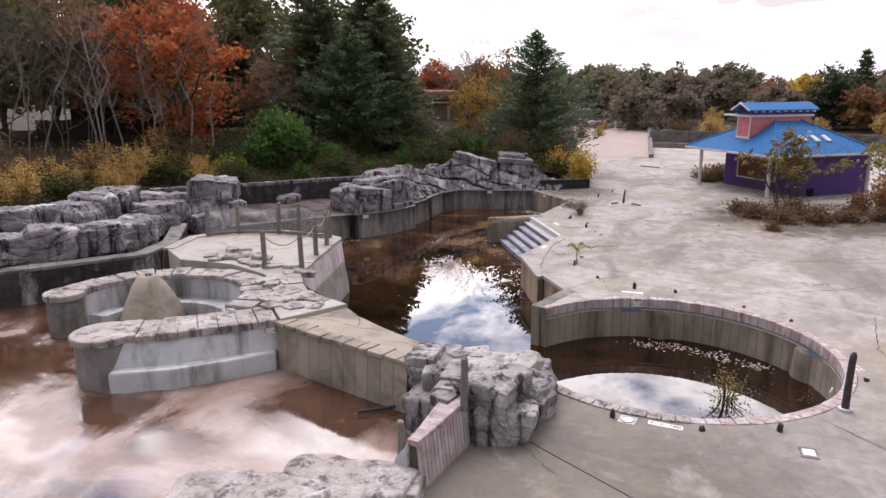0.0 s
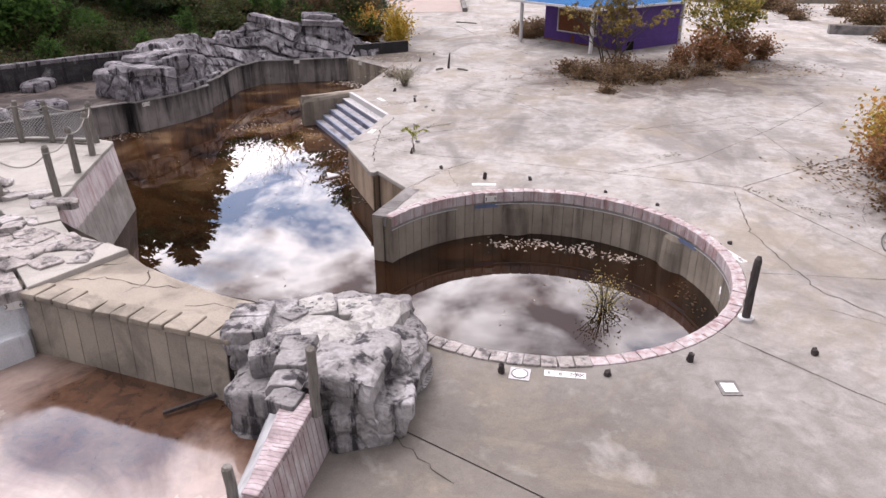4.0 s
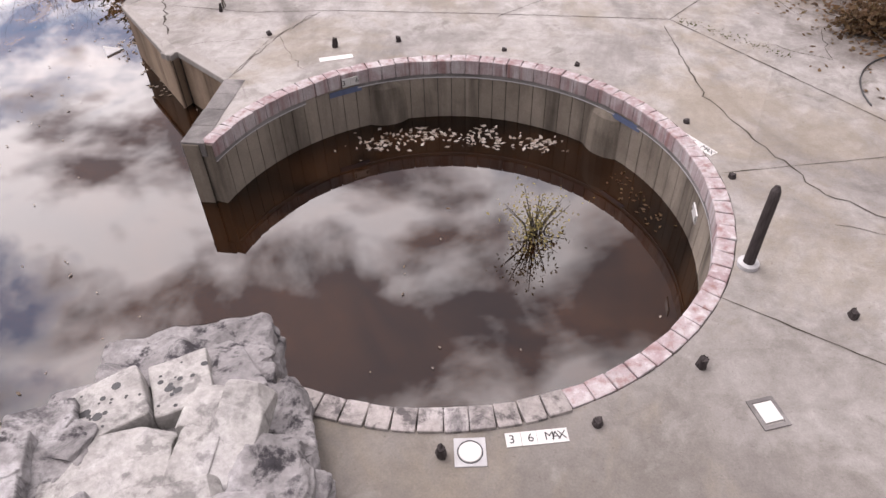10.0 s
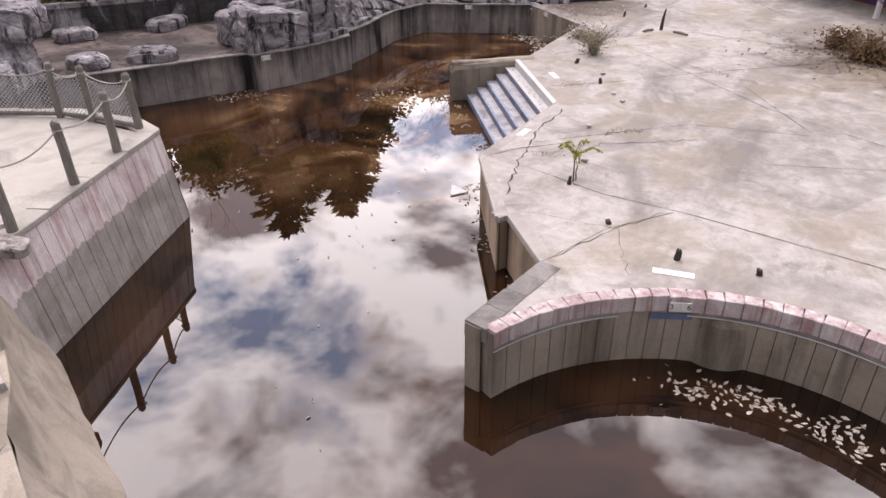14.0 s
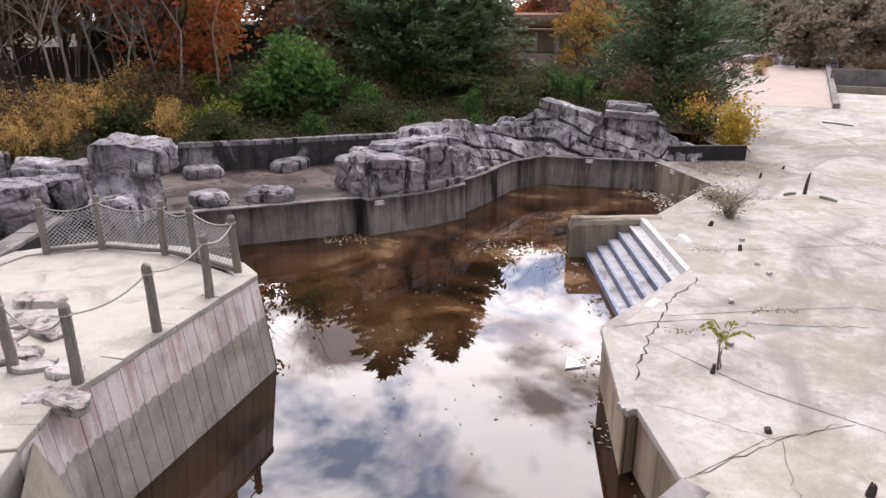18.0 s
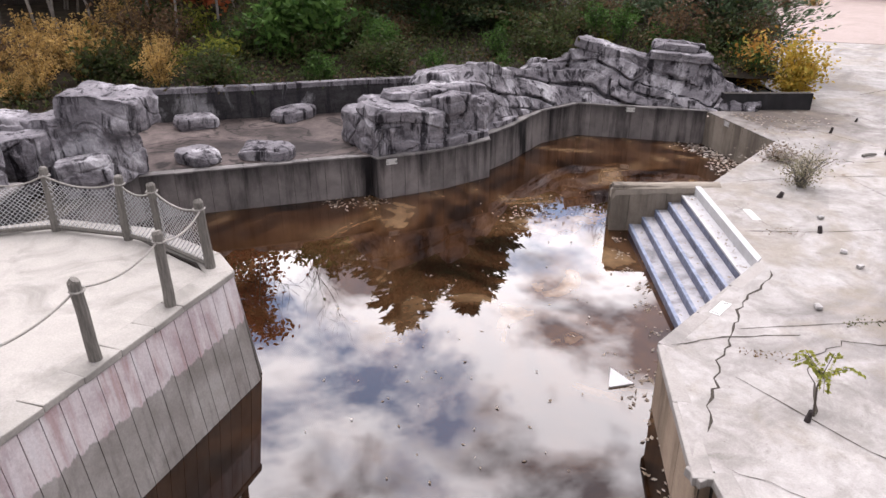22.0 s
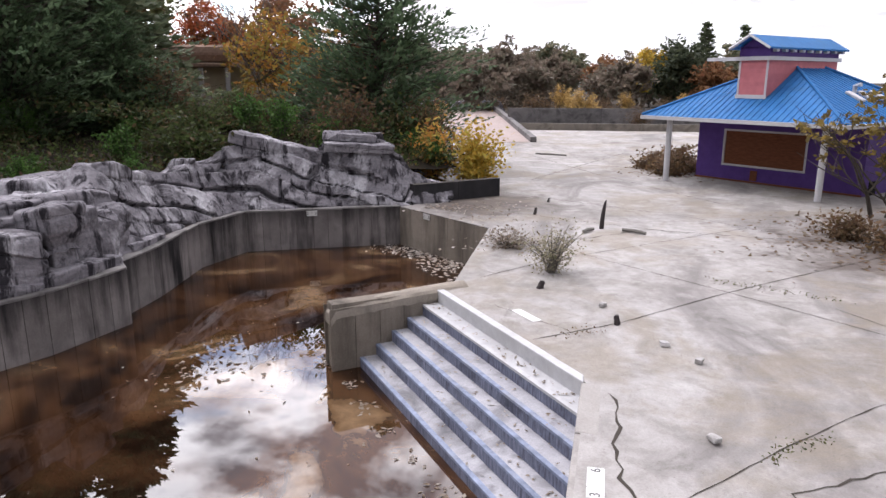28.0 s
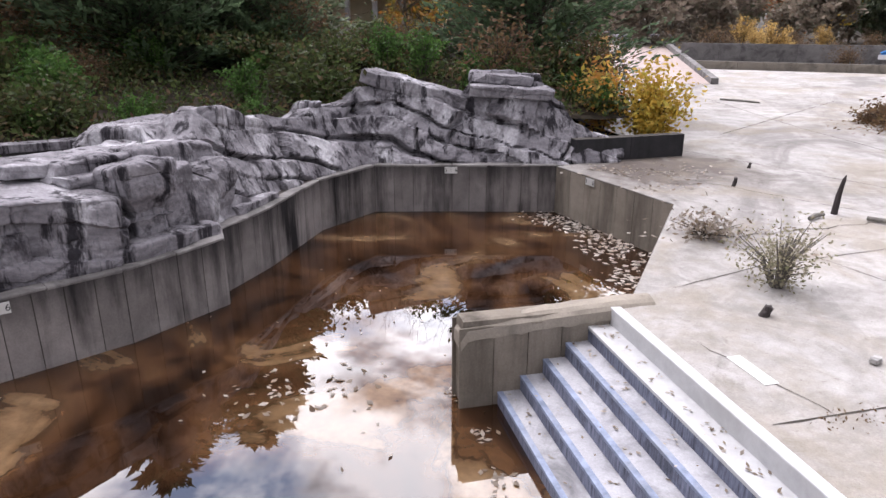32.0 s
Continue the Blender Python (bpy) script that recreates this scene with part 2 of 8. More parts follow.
def rock_material(name, light, mid, dark, pale=0.35, black=0.8, white=(0.5, 0.49, 0.5)):
    """Carved grey rock: a soft mottled body, chalky lime patches, thin black algae runs, fine pitting."""
    light, mid, dark = dim(light), dim(mid), dim(dark)
    m, n, l, b = shader(name, 0.88)
    p = position(n)
    big = noise_node(n, l, p, 0.7, 6, 0.6, dist=0.5)
    fine = noise_node(n, l, p, 15, 8, 0.7)
    strat = noise_node(n, l, p, 2.2, 8, 0.62, stretch=(0.8, 0.8, 2.0), dist=0.5)
    c = ramp(n, l, big, (0.34, mid), (0.6, light))
    c = mixed(n, l, 0.5, c, ramp(n, l, strat, (0.34, dark), (0.46, mid), (0.6, light)))
    lime = noise_node(n, l, p, 0.85, 8, 0.62, stretch=(1.0, 1.0, 0.7), dist=0.5)
    c = mixed(n, l, ramp(n, l, lime, (0.53, (0, 0, 0)), (0.64, (pale,) * 3)), c, white)
    dk = noise_node(n, l, p, 1.0, 7, 0.68, stretch=(3.4, 3.4, 0.5), dist=0.3)
    c = mixed(n, l, ramp(n, l, dk, (0.52, (0, 0, 0)), (0.61, (black,) * 3)), c, (0.022, 0.02, 0.024))
    blob = noise_node(n, l, p, 1.5, 10, 0.74, dist=0.6)
    c = mixed(n, l, ramp(n, l, blob, (0.54, (0, 0, 0)), (0.64, (black * 0.85,) * 3)), c, (0.035, 0.032, 0.037))
    c = mixed(n, l, 0.4, c, ramp(n, l, fine, (0.3, (0.2,) * 3), (0.7, (0.8,) * 3)), "OVERLAY")
    l.new(c, b.inputs["Base Color"])
    bump(n, l, b, mixed(n, l, 0.4, fine, strat), 0.6, 0.035)
    return m


def painted_wall_material(name, border, wob=0.05, tone=1.0, rust=0.5):
    """Scored wall with flaking pink-white paint and rust-red runs above a border, bare grey concrete below."""
    m, n, l, b = shader(name, 0.75)
    p = position(n)
    s = n.new("ShaderNodeSeparateXYZ")
    l.new(p, s.inputs[0])
    run = noise_node(n, l, p, 1.0, 5, 0.6, stretch=(7.5, 7.5, 0.4), dist=0.15)
    blot = noise_node(n, l, p, 1.6, 7, 0.62, dist=0.4)
    grain = noise_node(n, l, p, 30, 5, 0.7)
    paint = ramp(n, l, blot, (0.38, (0.36 * tone, 0.30 * tone ** 1.3, 0.31 * tone ** 1.3)), (0.6, (0.5 * tone, 0.455 * tone, 0.46 * tone)))
    paint = mixed(n, l, ramp(n, l, run, (0.52, (0, 0, 0)), (0.66, (rust,) * 3)), paint, (0.28 * tone, 0.15 * tone, 0.14 * tone))
    paint = mixed(n, l, ramp(n, l, run, (0.36, (0.55,) * 3), (0.46, (0, 0, 0))), paint, (0.55 * tone ** 0.4, 0.53 * tone ** 0.4, 0.54 * tone ** 0.4))
    bare = ramp(n, l, blot, (0.36, dim((0.3, 0.275, 0.255))), (0.62, dim((0.43, 0.405, 0.385))))
    bare = mixed(n, l, ramp(n, l, run, (0.55, (0, 0, 0)), (0.7, (0.5,) * 3)), bare, dim((0.14, 0.125, 0.115)))
    edge = mathn(n, l, "ADD", s.outputs["Z"], mathn(n, l, "MULTIPLY", mathn(n, l, "SUBTRACT", run, 0.5), wob))
    mr = n.new("ShaderNodeMapRange")
    mr.inputs["From Min"].default_value, mr.inputs["From Max"].default_value = border - 0.015, border + 0.015
    l.new(edge, mr.inputs["Value"])
    c = mixed(n, l, mr.outputs[0], bare, paint)
    c = mixed(n, l, 0.25, c, ramp(n, l, grain, (0.3, (0.25,) * 3), (0.7, (0.75,) * 3)), "OVERLAY")
    l.new(random_tint(n, l, c, 0.05), b.inputs["Base Color"])
    bump(n, l, b, grain, 0.3, 0.008)
    return m


def stamped_material():
    """Coping stamped with swirling wood-like grain, faded pink over grey."""
    m, n, l, b = shader("stamped_coping", 0.75)
    p = position(n)
    w = n.new("ShaderNodeTexWave")
    w.wave_type, w.wave_profile = "RINGS", "SAW"
    w.inputs["Scale"].default_value, w.inputs["Distortion"].default_value = 5.0, 5.0
    w.inputs["Detail"].default_value, w.inputs["Detail Scale"].default_value = 2.0, 0.9
    l.new(p, w.inputs["Vector"])
    blot = noise_node(n, l, p, 4.0, 7, 0.65, dist=0.4)
    c = ramp(n, l, blot, (0.36, (0.2, 0.165, 0.17)), (0.5, (0.31, 0.255, 0.265)), (0.64, (0.42, 0.37, 0.385)))
    c = mixed(n, l, ramp(n, l, w.outputs["Fac"], (0.0, (0.75,) * 3), (0.28, (0, 0, 0))), c, (0.1, 0.075, 0.075))
    l.new(random_tint(n, l, c, 0.05), b.inputs["Base Color"])
    bump(n, l, b, w.outputs["Fac"], 0.4, 0.01)
    return m


def leaf_material(name, cols, rough=0.6):
    """Leaves whose hue goes from clump to clump."""
    m, n, l, b = shader(name, rough)
    r = n.new("ShaderNodeNewGeometry").outputs["Random Per Island"]
    k = len(cols) - 1
    c = ramp(n, l, r, *[(i / max(1, k), v) for i, v in enumerate(cols)])
    big = noise_node(n, l, position(n), 0.7, 4)
    c = mixed(n, l, 0.45, c, ramp(n, l, big, (0.3, (0.2,) * 3), (0.7, (0.8,) * 3)), "OVERLAY")
    l.new(c, b.inputs["Base Color"])
    b.inputs["Specular IOR Level"].default_value = 0.15
    t = n.new("ShaderNodeBsdfTranslucent")
    l.new(c, t.inputs[0])
    a = n.new("ShaderNodeMixShader")
    a.inputs[0].default_value = 0.42
    l.new(b.outputs[0], a.inputs[1])
    l.new(t.outputs[0], a.inputs[2])
    l.new(a.outputs[0], n["Material Output"].inputs[0])
    return m


def water_material():
    """Still murky brown water: silt clouds and sandy shallows in it, a mirror surface by Fresnel above."""
    m, n, l, b = shader("pool_water")
    n.remove(b)
    p = position(n)
    silt = noise_node(n, l, p, 0.42, 6, 0.55, dist=1.2)
    deep = ramp(n, l, silt, (0.36, (0.005, 0.0024, 0.0014)), (0.6, (0.022, 0.0098, 0.0042)))
    sand = ramp(n, l, silt, (0.36, (0.007, 0.0034, 0.002)), (0.48, (0.034, 0.0155, 0.007)), (0.55, (0.06, 0.03, 0.0135)), (0.57, (0.032, 0.016, 0.0075)), (0.6, (0.095, 0.056, 0.028)), (0.7, (0.15, 0.096, 0.052)))
    sp = n.new("ShaderNodeSeparateXYZ")
    l.new(p, sp.inputs[0])
    head = n.new("ShaderNodeMapRange")
    head.inputs["From Min"].default_value, head.inputs["From Max"].default_value = 13.0, 18.0
    l.new(sp.outputs["Y"], head.inputs["Value"])
    c = mixed(n, l, head.outputs[0], deep, sand)
    g = noise_node(n, l, p, 5, 8, 0.7)
    c = mixed(n, l, 0.5, c, ramp(n, l, g, (0.3, (0.2,) * 3), (0.7, (0.8,) * 3)), "OVERLAY")
    df = n.new("ShaderNodeBsdfDiffuse")
    l.new(c, df.inputs["Color"])
    gl = n.new("ShaderNodeBsdfGlossy")
    gl.inputs["Roughness"].default_value = 0.0
    fr = n.new("ShaderNodeFresnel")
    fr.inputs["IOR"].default_value = 1.68
    x = n.new("ShaderNodeMixShader")
    l.new(fr.outputs[0], x.inputs[0])
    l.new(df.outputs[0], x.inputs[1])
    l.new(gl.outputs[0], x.inputs[2])
    l.new(x.outputs[0], n["Material Output"].inputs[0])
    return m


def mud_material():
    m, n, l, b = shader("pool_mud", 0.9)
    p = position(n)
    a = noise_node(n, l, p, 0.42, 6, 0.55, dist=1.2)
    c = ramp(n, l, a, (0.36, (0.022, 0.014, 0.01)), (0.5, (0.1, 0.06, 0.033)), (0.63, (0.3, 0.2, 0.12)))
    g = noise_node(n, l, p, 5, 8, 0.7)
    c = mixed(n, l, 0.5, c, ramp(n, l, g, (0.3, (0.2,) * 3), (0.7, (0.8,) * 3)), "OVERLAY")
    l.new(c, b.inputs["Base Color"])
    return m


def basin_material():
    """Shallow basin floor: pale pinkish plaster, rust-brown silt and wet film, the bridge's dark reflection coloured in
    at its foot.
    """
    m, n, l, b = shader("basin_floor", 0.4)
    p = position(n)
    a = noise_node(n, l, p, 0.27, 7, 0.58, dist=0.9)
    g = noise_node(n, l, p, 3.5, 8, 0.68, dist=0.4)
    c = ramp(n, l, a, (0.38, (0.035, 0.016, 0.009)), (0.46, (0.1, 0.05, 0.028)), (0.52, (0.2, 0.14, 0.115)), (0.6, (0.24, 0.182, 0.158)), (0.75, (0.19, 0.14, 0.12)))
    c = mixed(n, l, 0.3, c, ramp(n, l, g, (0.35, (0.25,) * 3), (0.65, (0.75,) * 3)), "OVERLAY")
    wet = 0.0
    # at (-5.4, 3.7) the silt colour also holds the bridge wall's dark reflection
    for at, reach in (((-14.0, 0.8, UP), 4.2), ((-5.4, 3.7, UP), 3.2), ((-9.0, 1.4, UP), 1.5), ((-16.0, 5.0, UP), 3.2)):
        spill = n.new("ShaderNodeVectorMath")
        spill.operation, spill.inputs[1].default_value = "DISTANCE", at
        l.new(p, spill.inputs[0])
        silt = mathn(n, l, "ADD", mathn(n, l, "DIVIDE", spill.outputs["Value"], reach), mathn(n, l, "MULTIPLY", mathn(n, l, "SUBTRACT", a, 0.5), 2.0))
        film = ramp(n, l, silt, (0.55, (0.94,) * 3), (0.85, (0, 0, 0)))
        c = mixed(n, l, film, c, ramp(n, l, g, (0.35, (0.028, 0.012, 0.007)), (0.65, (0.075, 0.036, 0.018))))
        wet = mathn(n, l, "MAXIMUM", film, wet)
    l.new(c, b.inputs["Base Color"])
    r = ramp(n, l, noise_node(n, l, p, 0.5, 4, 0.5, dist=0.5), (0.45, (0.08,) * 3), (0.62, (0.5,) * 3))
    l.new(mixed(n, l, wet, r, (0.06,) * 3), b.inputs["Roughness"])
    b.inputs["IOR"].default_value = 1.62
    bump(n, l, b, g, 0.05, 0.01)
    return m


def deck_material():
    """Old pale concrete: broad tone drifts, dark damp sweeps, mottling, pale scours, brown specks."""
    m, n, l, b = shader("deck_concrete", 0.8)
    p = position(n)
    broad = noise_node(n, l, p, 0.15, 6, 0.58, dist=1.0)
    sweep = noise_node(n, l, p, 0.42, 8, 0.62, stretch=(1.0, 0.4, 1.0), dist=0.9)
    mott = noise_node(n, l, p, 2.4, 9, 0.7, dist=0.5)
    grain = noise_node(n, l, p, 45, 4, 0.7)
    c = ramp(n, l, broad, (0.36, dim((0.355, 0.332, 0.312))), (0.5, dim((0.465, 0.442, 0.423))), (0.62, dim((0.55, 0.528, 0.512))))
    c = mixed(n, l, 0.4, c, ramp(n, l, mott, (0.38, dim((0.27, 0.25, 0.23))), (0.6, dim((0.6, 0.57, 0.55)))))
    blotch = noise_node(n, l, p, 0.75, 10, 0.74, dist=0.8)
    c = mixed(n, l, ramp(n, l, blotch, (0.5, (0, 0, 0)), (0.58, (0.35,) * 3)), c, dim((0.23, 0.21, 0.19)))
    c = mixed(n, l, ramp(n, l, sweep, (0.49, (0, 0, 0)), (0.62, (0.85,) * 3)), c, dim((0.25, 0.23, 0.22)))
    spot = noise_node(n, l, p, 1.1, 9, 0.72, dist=0.6)
    c = mixed(n, l, ramp(n, l, spot, (0.57, (0, 0, 0)), (0.68, (0.65,) * 3)), c, dim((0.2, 0.182, 0.165)))
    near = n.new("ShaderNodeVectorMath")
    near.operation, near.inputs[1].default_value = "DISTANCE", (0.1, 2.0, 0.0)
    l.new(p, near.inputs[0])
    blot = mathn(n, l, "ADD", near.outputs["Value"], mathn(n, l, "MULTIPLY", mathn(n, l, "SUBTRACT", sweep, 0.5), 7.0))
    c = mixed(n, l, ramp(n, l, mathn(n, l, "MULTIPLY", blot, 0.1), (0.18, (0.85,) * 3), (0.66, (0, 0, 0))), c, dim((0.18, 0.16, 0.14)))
    for at, reach in (((1.0, 27.2, 0.0), 5.2), ((4.8, 29.2, 0.0), 6.6), ((9.6, 13.6, 0.0), 3.6), ((-9.4, 31.2, 0.0), 3.0)):
        spill = n.new("ShaderNodeVectorMath")
        spill.operation, spill.inputs[1].default_value = "DISTANCE", at
        l.new(p, spill.inputs[0])
        soil = mathn(n, l, "ADD", mathn(n, l, "DIVIDE", spill.outputs["Value"], reach), mathn(n, l, "MULTIPLY", mathn(n, l, "SUBTRACT", blotch, 0.5), 1.7))
        c = mixed(n, l, ramp(n, l, soil, (0.45, (0.88,) * 3), (0.85, (0, 0, 0))), c, dim((0.13, 0.105, 0.09)))
    brown = noise_node(n, l, p, 0.3, 9, 0.7, dist=0.5)
    c = mixed(n, l, ramp(n, l, brown, (0.49, (0, 0, 0)), (0.6, (0.6,) * 3)), c, dim((0.35, 0.3, 0.235)))
    pale = noise_node(n, l, p, 0.9, 6, 0.6, dist=0.4)
    c = mixed(n, l, ramp(n, l, pale, (0.56, (0, 0, 0)), (0.72, (0.5,) * 3)), c, dim((0.64, 0.62, 0.6)))
    speck = noise_node(n, l, p, 19, 6, 0.75)
    c = mixed(n, l, ramp(n, l, speck, (0.6, (0, 0, 0)), (0.68, (0.6,) * 3)), c, dim((0.17, 0.14, 0.11)))
    c = mixed(n, l, 0.22, c, ramp(n, l, grain, (0.3, (0.25,) * 3), (0.7, (0.75,) * 3)), "OVERLAY")
    fine = noise_node(n, l, p, 7.5, 10, 0.8, dist=0.3)
    c = mixed(n, l, 0.14, c, ramp(n, l, fine, (0.38, (0.3,) * 3), (0.62, (0.75,) * 3)), "OVERLAY")
    cell = n.new("ShaderNodeTexVoronoi")
    cell.inputs["Scale"].default_value = 0.24
    warp = n.new("ShaderNodeMapping")
    warp.inputs["Scale"].default_value, warp.inputs["Rotation"].default_value = (1.0, 0.6, 0.01), (0, 0, 0.7)
    l.new(p, warp.inputs[0])
    l.new(warp.outputs[0], cell.inputs["Vector"])
    pour = n.new("ShaderNodeSeparateColor")
    l.new(cell.outputs["Color"], pour.inputs[0])
    c = mixed(n, l, 0.3, c, ramp(n, l, pour.outputs[0], (0.0, (0.3,) * 3), (1.0, (0.62,) * 3)), "OVERLAY")
    l.new(random_tint(n, l, c, 0.07), b.inputs["Base Color"])
    bump(n, l, b, mixed(n, l, 0.6, grain, mott), 0.3, 0.008)
    return m


def beach_material():
    """Brown damp concrete with dark tide lines round its puddle marks."""
    m, n, l, b = shader("beach_concrete", 0.6)
    p = position(n)
    pool = noise_node(n, l, p, 0.38, 4, 0.5, dist=0.5)
    mott = noise_node(n, l, p, 3.0, 9, 0.7, dist=0.4)
    grain = noise_node(n, l, p, 35, 5, 0.7)
    c = ramp(n, l, pool, (0.4, (0.03, 0.025, 0.025)), (0.475, (0.065, 0.053, 0.05)), (0.485, (0.012, 0.0105, 0.011)), (0.5, (0.075, 0.061, 0.058)), (0.565, (0.105, 0.085, 0.08)), (0.575, (0.02, 0.017, 0.017)), (0.6, (0.12, 0.098, 0.093)))
    c = mixed(n, l, 0.5, c, ramp(n, l, mott, (0.36, (0.18,) * 3), (0.64, (0.82,) * 3)), "OVERLAY")
    c = mixed(n, l, 0.2, c, ramp(n, l, grain, (0.3, (0.2,) * 3), (0.7, (0.8,) * 3)), "OVERLAY")
    l.new(c, b.inputs["Base Color"])
    bump(n, l, b, mott, 0.3, 0.01)
    return m


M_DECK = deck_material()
M_SLAB = concrete("deck_concrete", (0.47, 0.445, 0.42), (0.36, 0.335, 0.315), (0.17, 0.16, 0.155), 0.42, tint=0.05)
M_JOINT = plain("joint_dirt", (0.075, 0.065, 0.055), 0.95)
M_SEAM = plain("dark_wall_joint", (0.1, 0.09, 0.08), 0.9)
M_WALL = concrete("pool_wall_concrete", (0.37, 0.325, 0.272), (0.235, 0.202, 0.165), (0.06, 0.05, 0.042), 0.75, True)
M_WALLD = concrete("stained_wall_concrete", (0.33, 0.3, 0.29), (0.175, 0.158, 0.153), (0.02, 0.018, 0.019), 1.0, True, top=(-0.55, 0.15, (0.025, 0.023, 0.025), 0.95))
M_PINKW = painted_wall_material("painted_wall_concrete", -0.02, 0.3)
M_GARDEN = painted_wall_material("painted_garden_wall", -0.9, tone=0.76)
M_COPE = painted_wall_material("coping_stone", -9.0, tone=0.72, rust=0.75)
M_GARDENC = stamped_material()
M_COPEG = concrete("grey_coping", (0.33, 0.312, 0.305), (0.2, 0.188, 0.184), (0.07, 0.065, 0.066), 0.7, tint=0.14, big=1.2)
M_TAN = concrete("tan_stamped_concrete", (0.44, 0.39, 0.325), (0.34, 0.3, 0.255), (0.12, 0.105, 0.09), 0.6, tint=0.08)
M_ISLE = concrete("island_concrete", (0.5, 0.475, 0.44), (0.4, 0.38, 0.35), (0.2, 0.19, 0.175), 0.5, tint=0.08)
M_BEACH = beach_material()
M_BACKW = rock_material("blackened_back_wall", (0.1, 0.097, 0.1), (0.055, 0.052, 0.055), (0.03, 0.028, 0.03), 0.8, 0.8, (0.36, 0.355, 0.37))
M_BLACKW = concrete("blackened_concrete", (0.06, 0.058, 0.062), (0.03, 0.029, 0.031), (0.02, 0.02, 0.02), 0.7, True)
M_ROCK = rock_material("artificial_rock", (0.375, 0.358, 0.385), (0.215, 0.202, 0.222), (0.05, 0.046, 0.053), 0.8, 0.97, (0.5, 0.49, 0.515))
M_ROCKL = rock_material("pale_artificial_rock", (0.4, 0.385, 0.387), (0.26, 0.247, 0.25), (0.08, 0.075, 0.078), 0.5, 0.9)
M_WALLE = concrete("brown_wall_concrete", (0.46, 0.36, 0.27), (0.3, 0.225, 0.165), (0.1, 0.075, 0.055), 0.7, True)
M_BIRCH = plain("pale_birch_bark", (0.34, 0.31, 0.285), 0.8, 0.3, 5, stretch=(2, 2, 1), bumpy=0.3, dirt=(0.15, 0.13, 0.12))
M_PLATE = rock_material("pale_rock_plate", (0.55, 0.535, 0.515), (0.45, 0.432, 0.418), (0.28, 0.265, 0.258), 0.3, 0.45)
M_FLAG = rock_material("flagstone_rock", (0.5, 0.46, 0.445), (0.38, 0.35, 0.335), (0.19, 0.172, 0.168), 0.4, 0.72)
M_STEP = concrete("step_concrete", (0.56, 0.555, 0.58), (0.4, 0.395, 0.425), (0.09, 0.085, 0.09), 0.7, big=1.2)
M_STEPB = plain("blue_step_paint", (0.27, 0.31, 0.42), 0.6, 0.4, 5, dirt=(0.42, 0.43, 0.47))
M_RISER = plain("step_riser_paint", (0.2, 0.215, 0.29), 0.7, 0.6, 6, stretch=(5, 5, 0.6), dirt=(0.035, 0.036, 0.05))
M_WHITE = plain("worn_white_paint", (0.60, 0.60, 0.61), 0.6, 0.12, 6, dirt=(0.5, 0.49, 0.48))
M_TILE = plain("white_tile", (0.74, 0.73, 0.71), 0.35, 0.05, 12, bumpy=0)
M_BLACK = plain("black_paint", (0.02, 0.02, 0.022), 0.5, 0.1, 12, bumpy=0)
M_BLUE = plain("faded_blue_tile", (0.12, 0.16, 0.28), 0.5, 0.2, 8)
M_BENCH = concrete("pale_bench_plaster", (0.72, 0.75, 0.79), (0.52, 0.54, 0.57), (0.07, 0.07, 0.072), 0.8, True, rough=0.5, big=1.1)
M_WOOD = plain("weathered_post_wood", (0.24, 0.225, 0.205), 0.85, 0.35, 6, stretch=(7, 7, 0.8), bumpy=0.5)
M_WOODD = plain("charred_post_wood", (0.07, 0.06, 0.06), 0.8, 0.4, 6, stretch=(7, 7, 0.8), bumpy=0.5)
M_ROPE = plain("grey_rope", (0.42, 0.4, 0.37), 0.9, 0.2, 40)
M_NET = plain("galvanised_mesh", (0.6, 0.61, 0.62), 0.5, 0.1, 30, metal=0.2, bumpy=0)
M_MUD, M_WATER, M_BASIN = mud_material(), water_material(), basin_material()
M_SOIL = plain("leaf_litter_soil", (0.05, 0.04, 0.03), 0.95, 0.6, 2.5, bumpy=0.5, dirt=(0.035, 0.042, 0.02))
M_BARK = plain("brown_bark", (0.1, 0.085, 0.07), 0.9, 0.35, 8, stretch=(3, 3, 0.6), bumpy=0.6)
M_PALEBARK = plain("pale_bark", (0.2, 0.18, 0.16), 0.85, 0.35, 8, stretch=(3, 3, 0.6), bumpy=0.4)
M_ROOF = plain("blue_metal_roof", (0.045, 0.2, 0.5), 0.6, 0.15, 3, bumpy=0.05, dirt=(0.06, 0.19, 0.38))
M_PURPLE = plain("purple_siding", (0.13, 0.07, 0.29), 0.6, 0.12, 4)
M_PINK = plain("pink_siding", (0.72, 0.25, 0.27), 0.6, 0.1, 4)
M_BOARD = plain("rust_brown_board", (0.22, 0.085, 0.045), 0.75, 0.25, 5, stretch=(1, 1, 5))
M_TRIM = plain("white_trim", (0.75, 0.74, 0.76), 0.55, 0.06, 6)
M_RAMP = concrete("pink_ramp_concrete", (0.5, 0.415, 0.38), (0.42, 0.345, 0.315), (0.35, 0.28, 0.25), 0.4)
M_FENCE = plain("dark_fence_wood", (0.055, 0.045, 0.04), 0.9, 0.3, 5, stretch=(5, 5, 0.6))
M_TEAL = plain("teal_paint", (0.06, 0.3, 0.28), 0.6, 0.15, 4)
M_CREAM = plain("cream_stucco", (0.85, 0.72, 0.5), 0.8, 0.1, 3)
M_BROOF = plain("brown_shingle", (0.36, 0.25, 0.19), 0.85, 0.25, 6)
M_DARK = plain("dark_interior", (0.015, 0.014, 0.013), 0.9, 0.2, 4)
L_RED = leaf_material("red_maple_leaves", [(0.36, 0.085, 0.035), (0.42, 0.14, 0.05), (0.26, 0.06, 0.03), (0.36, 0.17, 0.06)])
